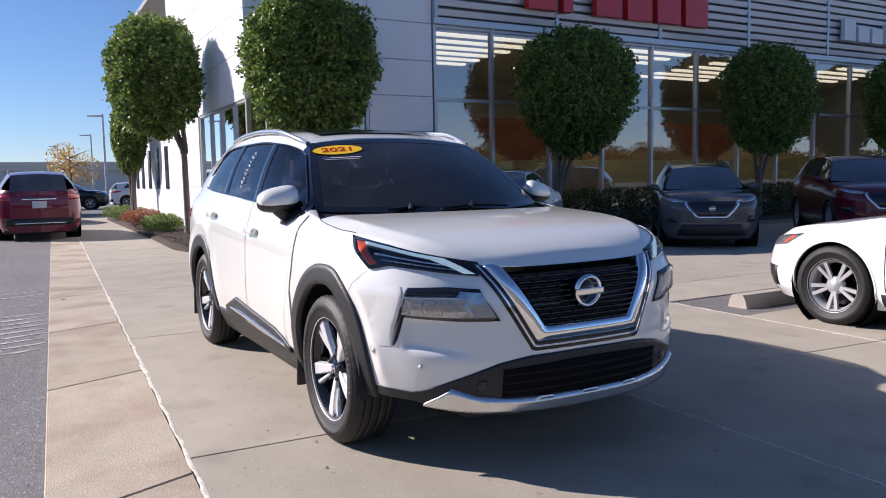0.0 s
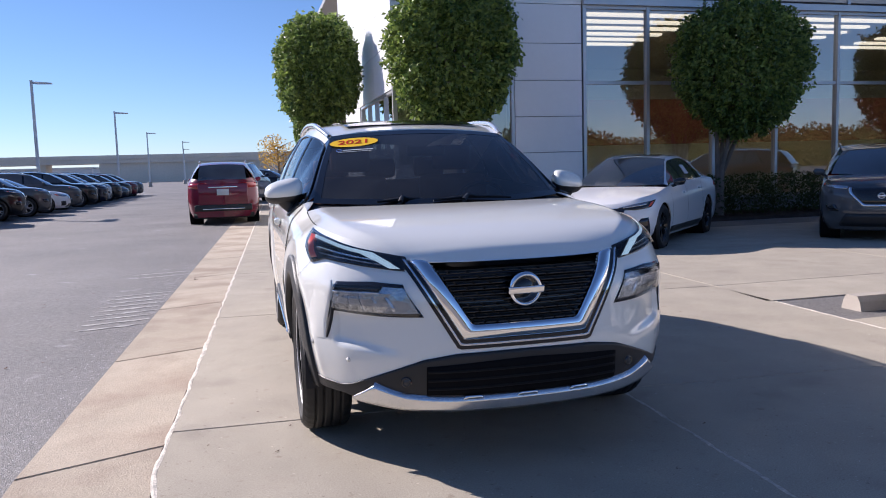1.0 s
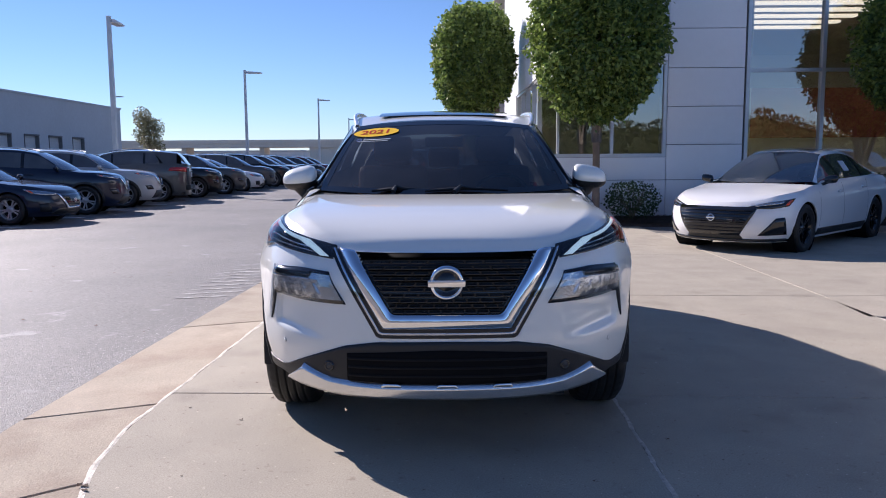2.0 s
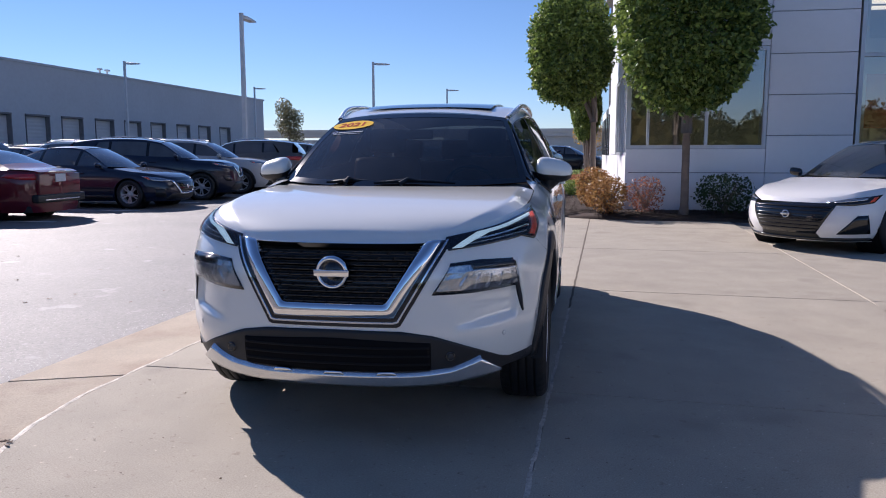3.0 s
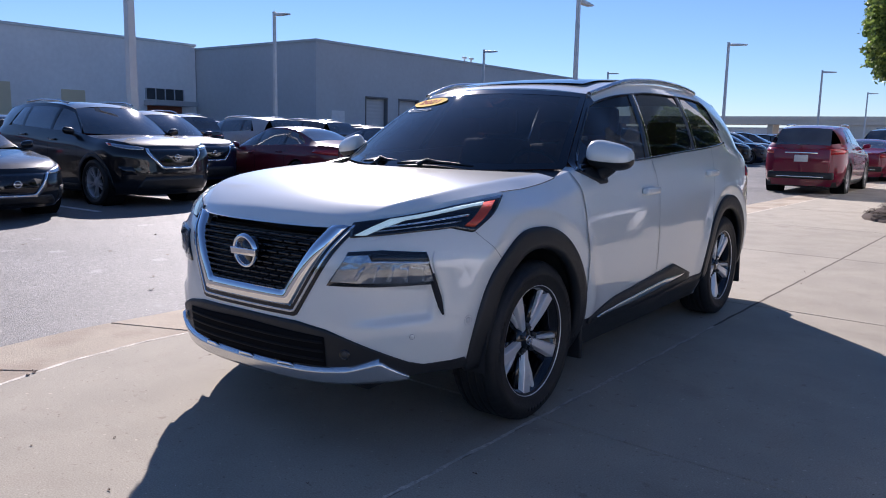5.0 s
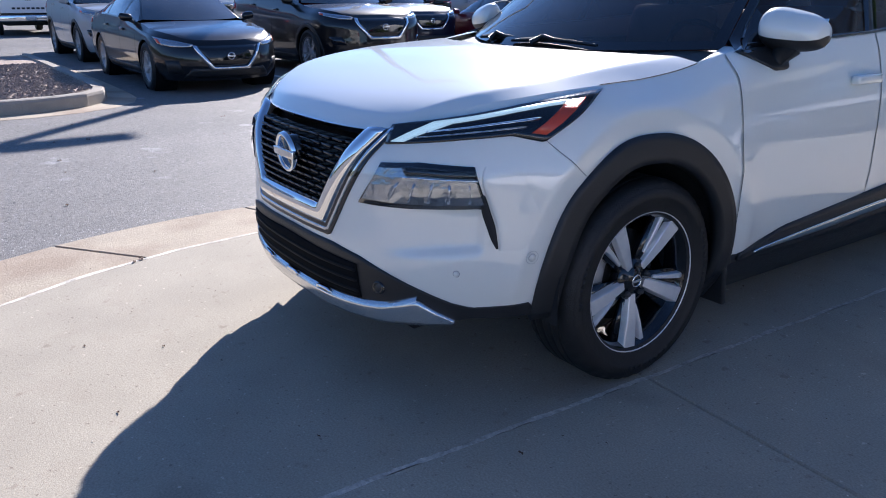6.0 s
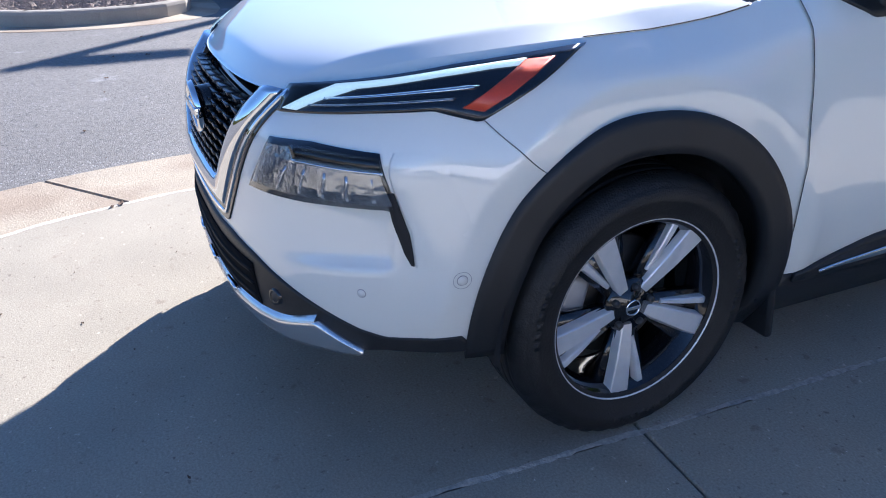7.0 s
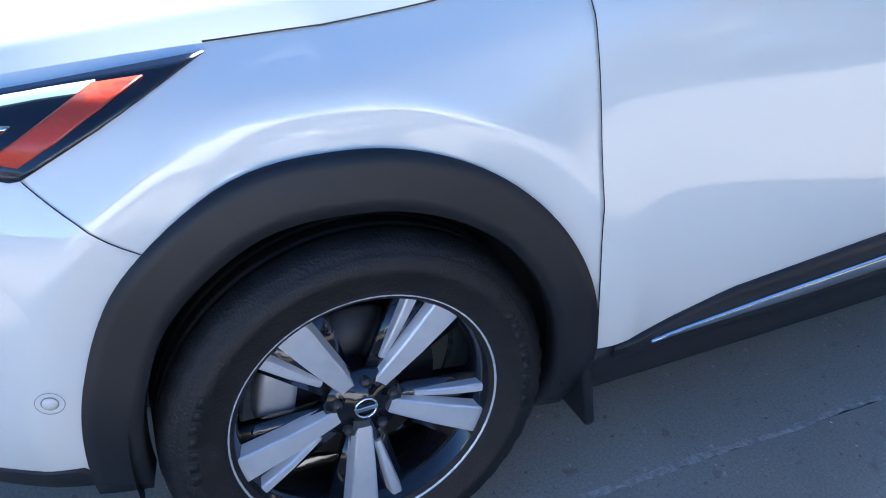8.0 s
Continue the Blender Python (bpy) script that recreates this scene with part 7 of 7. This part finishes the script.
far_tree(2.2, 72, 5.0, 2.2, GOLD_LEAF, 50, "small golden autumn tree", 1500, 0.10)
far_tree(-40.0, 101, 8.6, 2.0, MUTED_LEAF, 51, "thinning grey-green tree at the end of the warehouse", 3600, 0.15)
far_tree(-75.0, 150, 7.0, 3.0, HEDGE_LEAF, 52, "dark green tree at the far side of the car park")


def far_woods():
    """Belt of trees across the road: a lumpy bank with leaf clusters standing out of it."""
    rnd = random.Random(77)
    tall = lambda x: 6.6 + 3.4 * noise.noise(Vector((x * 0.07, 0, 3))) + 2.0 * noise.noise(Vector((x * 0.27, 1, 3)))  # noqa: E731
    bank = [[(x, -93 + 5 * math.cos(math.pi * k / 6) + 0.9 * noise.noise(Vector((x * 0.4, k, 5))), max(0.0, tall(x) * math.sin(math.pi * k / 6) - 0.4)) for k in range(7)] for x in np.arange(-150, 221, 1.5)]
    spots = []
    while len(spots) < 42000:
        x, u = rnd.uniform(-150, 220), rnd.uniform(0.0, 0.62)
        spots.append(Vector((x, -93 + 5.3 * math.cos(math.pi * u) + rnd.uniform(-0.5, 0.5), tall(x) * math.sin(math.pi * u) + rnd.uniform(-0.9, 0.9))))
    solid("far_woods", join(grid(bank), leaves(spots, 0.30, rnd)), WOODS, "dark belt of trees across the road", "woods", "stuff")


far_woods()


# ---- parked cars ----
W_SUV = wheel_data(SUV["R"], SUV["rim"], SUV["tyre_w"], "five")
W_SED = wheel_data(SEDAN["R"], SEDAN["rim"], SEDAN["tyre_w"], "five")
BLACK, NAVY, WHITE, SILVER, RED, GREY, MAROON = (0.008, 0.008, 0.010), (0.008, 0.013, 0.034), (0.80, 0.80, 0.80), (0.42, 0.43, 0.44), (0.160, 0.005, 0.028), (0.075, 0.078, 0.082), (0.115, 0.007, 0.017)


def heading(x, y, rz, scale=1.0):
    return pose(x, y, -0.012, 0, 0, rz) @ Matrix.Diagonal((scale, scale, scale, 1))


first = {}


def parked(kind, tint, label, x, y, rz, scale=1.0):
    """A car whose front axle stands at (x, y); the first of a kind is built, the rest copied and repainted."""
    name = "parked_suv" if kind == "suv" else "parked_sedan"
    if kind not in first:
        first[kind] = plain_car(name, label, kind, tint, heading(x, y, rz, scale), W_SUV if kind == "suv" else W_SED)
        return first[kind]
    car = copy_thing(first[kind], heading(x, y, rz))
    car.scale = (scale, scale, scale)
    tagged(car, label)
    for o in car.children:
        if o.data and o.data.materials and o.data.materials[0] is PAINT:
            o.color = (*tint, 1)
    return car


plain_car("parked_sedan", "white sedan with black grille and wheels beside the mulch bed", "sedan", WHITE, heading(4.36, 7.06, -46.4), wheel_data(SEDAN["R"], SEDAN["rim"], SEDAN["tyre_w"], "five", True), "dark")
parked("sedan", WHITE, "white sedan parked nose-in to a wheel stop", 4.62, 0.46, 180)
parked("suv", GREY, "dark grey hatchback parked before the showroom", 8.63, 6.15, -41.8, 0.93)
parked("suv", MAROON, "maroon SUV parked before the showroom", 12.4, 5.3, -42)
parked("suv", RED, "red SUV parked along the kerb", -1.66, 21.0, 180, 1.03)
parked("sedan", RED, "small red car parked along the kerb", -1.6, 29.2, 180, 0.97)
parked("suv", NAVY, "dark blue SUV parked along the kerb", -0.85, 36.0, 167, 1.14)
parked("suv", BLACK, "black SUV parked beyond the low wing", 1.6, 44.0, 80)
parked("suv", WHITE, "white hatchback parked beyond the low wing", 6.2, 47.0, 90, 0.92)
parked("sedan", BLACK, "black sedan in the parking row", -9.05, 1.85, 90)
parked("suv", BLACK, "black SUV with a bright grille in the parking row", -9.55, 4.65, 90, 1.06)
parked("suv", NAVY, "dark blue SUV in the parking row", -12.2, 7.4, 90, 1.03)
parked("sedan", MAROON, "dark red sedan parked tail out in the row", -12.65, 9.38, -90, 0.96)
parked("sedan", NAVY, "dark blue sedan in the parking row", -9.1, 12.85, 90)
tints = [(BLACK, "black"), (SILVER, "silver"), (GREY, "dark grey"), (NAVY, "dark blue"), (WHITE, "white"), (BLACK, "black")]
rnd = random.Random(8)
ROW = [(NAVY, "dark blue", "suv"), (SILVER, "silver", "suv"), (GREY, "dark grey", "suv"), (BLACK, "black", "suv"), (GREY, "dark grey", "suv"), (WHITE, "white", "sedan"), (GREY, "dark grey", "suv"), (BLACK, "black", "suv"), (NAVY, "dark blue", "suv"),
       (SILVER, "silver", "suv"), (BLACK, "black", "suv"), (NAVY, "dark blue", "sedan"), (BLACK, "black", "suv"), (MAROON, "maroon", "suv"), (GREY, "dark grey", "suv")]
for k, (t, w, kind) in enumerate(ROW):
    tail = k == 2
    parked(kind, t, w + (" sedan" if kind == "sedan" else " SUV") + (" parked tail out in the row" if tail else " in the parking row"), (-11.9 if tail else -9.1) - 0.5 * rnd.random(), 16.0 + 3.05 * k - (0.5 if tail else 0), (-76 if tail else 104) + rnd.uniform(-1.5, 1.5), 1.02 + 0.05 * rnd.random())
for k in range(16):
    if k < 3:
        continue
    t, w = tints[(k * 7 + 3) % 6]
    kind = "sedan" if k % 5 == 1 else "suv"
    parked(kind, t, w + (" sedan" if kind == "sedan" else " SUV") + " in the second parking row", -19.0 - 0.5 * rnd.random(), 2.0 + 2.8 * k, -90 + rnd.uniform(-1.5, 1.5), 1 + 0.05 * rnd.random())
for k in range(12):
    t, w = tints[(k * 5 + 2) % 6]
    parked("suv", t, w + " SUV in the far parking row", -27.0, 4.0 + 3.4 * k, 90 + rnd.uniform(-2, 2), 1.04)
parked("suv", SILVER, "silver minivan parked behind the row", -14.9, 2.05, 90, 1.04)


def pickup(label, m):
    """White pickup truck: cab, open bed, tailgate, bumpers, lamps and wheels."""
    t = thing("pickup_truck", label, "pickup truck", m, "parked cars")
    part("body", join(box(-0.99, 0.99, -0.5, 2.5, 0.50, 1.20, 0.05), box(-0.94, 0.94, -0.95, -0.45, 0.55, 1.14, 0.08)), PAINT, t, tint=WHITE)
    cab = [[(x * w, y, z) for x, w, z in ((-1, 0.96, 1.18), (-1, 0.80, zt - 0.06), (-0.85, 0.80, zt), (0, 0.80, zt + 0.015), (0.85, 0.80, zt), (1, 0.80, zt - 0.06), (1, 0.96, 1.18))] for y, zt in ((0.45, 1.25), (1.05, 1.82), (1.5, 1.90), (2.2, 1.89), (2.45, 1.80), (2.5, 1.25))]
    part("cab", grid(cab), PAINT, t, tint=WHITE)
    part("windscreen", grid([[(x * (0.86 - 0.12 * k), 0.42 + 0.58 * k, 1.31 + 0.54 * k) for x in np.linspace(-0.9, 0.9, 7)] for k in (0.04, 0.5, 0.97)]), DARK_GLASS, t)
    part("rear_glass", grid([[(x * 0.74, 2.505 - 0.04 * k, 1.30 + 0.46 * k) for x in (-0.9, 0, 0.9)] for k in (0.05, 1)]), DARK_GLASS, t)
    pair("side_glass", grid([[(0.945 - 0.13 * k, y0 + (y1 - y0) * k, 1.26 + 0.50 * k) for k in (0.05, 0.5, 1)] for y0, y1 in ((0.62, 1.12), (1.5, 1.5), (2.38, 2.3))]), DARK_GLASS, t)
    pair("bed_side", box(0.86, 0.99, 2.52, 4.75, 0.52, 1.30, 0.04), PAINT, t, tint=WHITE)
    part("bed_floor", box(-0.88, 0.88, 2.52, 4.7, 0.60, 0.72), PLASTIC, t)
    gate = part("tailgate", box(-0.85, 0.85, 4.70, 4.78, 0.72, 1.29, 0.025), PAINT, t, tint=WHITE)
    part("tailgate_print", join(*[box(-0.46 + 0.145 * k, -0.36 + 0.145 * k, 4.778, 4.785, 0.84, 0.90) for k in range(7)]), PLASTIC, gate, "dark bars of lettering")
    part("gate_handle", box(-0.09, 0.09, 4.775, 4.79, 1.12, 1.20, 0.004), PLASTIC, gate)
    pair("tail_lamp", box(0.86, 0.995, 4.70, 4.79, 0.86, 1.26, 0.02), RED_LENS, t)
    part("rear_bumper", box(-0.96, 0.96, 4.74, 4.95, 0.46, 0.66, 0.03), CHROME, t, "chrome rear bumper")
    part("number_plate", box(-0.16, 0.16, 4.945, 4.955, 0.50, 0.62), PLATE, t)
    part("grille", box(-0.62, 0.62, -0.975, -0.93, 0.72, 1.06, 0.02), GLOSSY, t)
    part("grille_trim", join(box(-0.66, 0.66, -0.985, -0.94, 1.05, 1.09, 0.01), box(-0.66, 0.66, -0.985, -0.94, 0.86, 0.90, 0.01)), CHROME, t)
    pair("headlamp", box(0.64, 0.92, -0.965, -0.80, 0.86, 1.08, 0.03), REFLECTOR, t)
    part("front_bumper", box(-0.95, 0.95, -1.05, -0.85, 0.42, 0.66, 0.04), CHROME, t)
    pair("mirror", box(1.0, 1.22, 0.66, 0.78, 1.20, 1.42, 0.03), PLASTIC, t)
    part("underbody", box(-0.7, 0.7, -0.6, 4.6, 0.32, 0.52), CABIN, t)
    put_wheels(t, W_SUV, 1.0, 3.65, 0.36, 0.235, few=True)
    return t


truck = pickup("white pickup truck seen from its closed tailgate", heading(-31.9, 1.95, -90))
copy = copy_thing(truck, heading(-17.2, 4.85, 90))
tagged(copy, "white pickup truck parked behind the row")
white_suv()

# ---- fallen leaves and grit ----
rnd = random.Random(12)


def litter(name, label, category, material, spots):
    """Curled flecks lying on the ground."""
    verts, faces = [], []
    for x, y, r in spots:
        z = 0.002 if x > -1.5 else -0.008
        a, up = rnd.uniform(0, 6.3), rnd.uniform(0.25, 0.7)
        k = len(verts)
        for i in range(6):
            g = r * rnd.uniform(0.65, 1.15) * (1.0 if i % 3 else 1.35)
            verts.append((x + g * math.cos(a + i * 1.047), y + g * 0.62 * math.sin(a + i * 1.047), z + g * up * (0.1 if i % 2 else 0.8)))
        verts.append((x, y, z + r * 0.12))
        faces += [(k + i, k + (i + 1) % 6, k + 6) for i in range(6)]
    solid(name, (verts, faces), material, label, category, "stuff")


litter("fallen_leaves", "dry brown leaves scattered on concrete and asphalt", "leaves", BROWN_LEAF,
       [(-1.45, -1.1, 0.022), (-1.42, -1.14, 0.016), (-2.9, 0.5, 0.025), (-1.75, 6.1, 0.025), (-4.4, -1.0, 0.03), (-5.3, -0.6, 0.03), (-4.9, 1.3, 0.03)]
       + [(rnd.uniform(-3, 2.6), rnd.uniform(-3.2, 6), rnd.uniform(0.003, 0.010)) for _ in range(130)] + [(rnd.uniform(-7, -2.4), rnd.uniform(-2.5, 6), rnd.uniform(0.010, 0.024)) for _ in range(46)])
litter("grit", "pale specks of grit on the concrete", "grit", SEAL, [(rnd.uniform(0.2, 3.2), rnd.uniform(-3.2, 2.6), rnd.uniform(0.0015, 0.0045)) for _ in range(420)])
slabs()
dusty_joint()
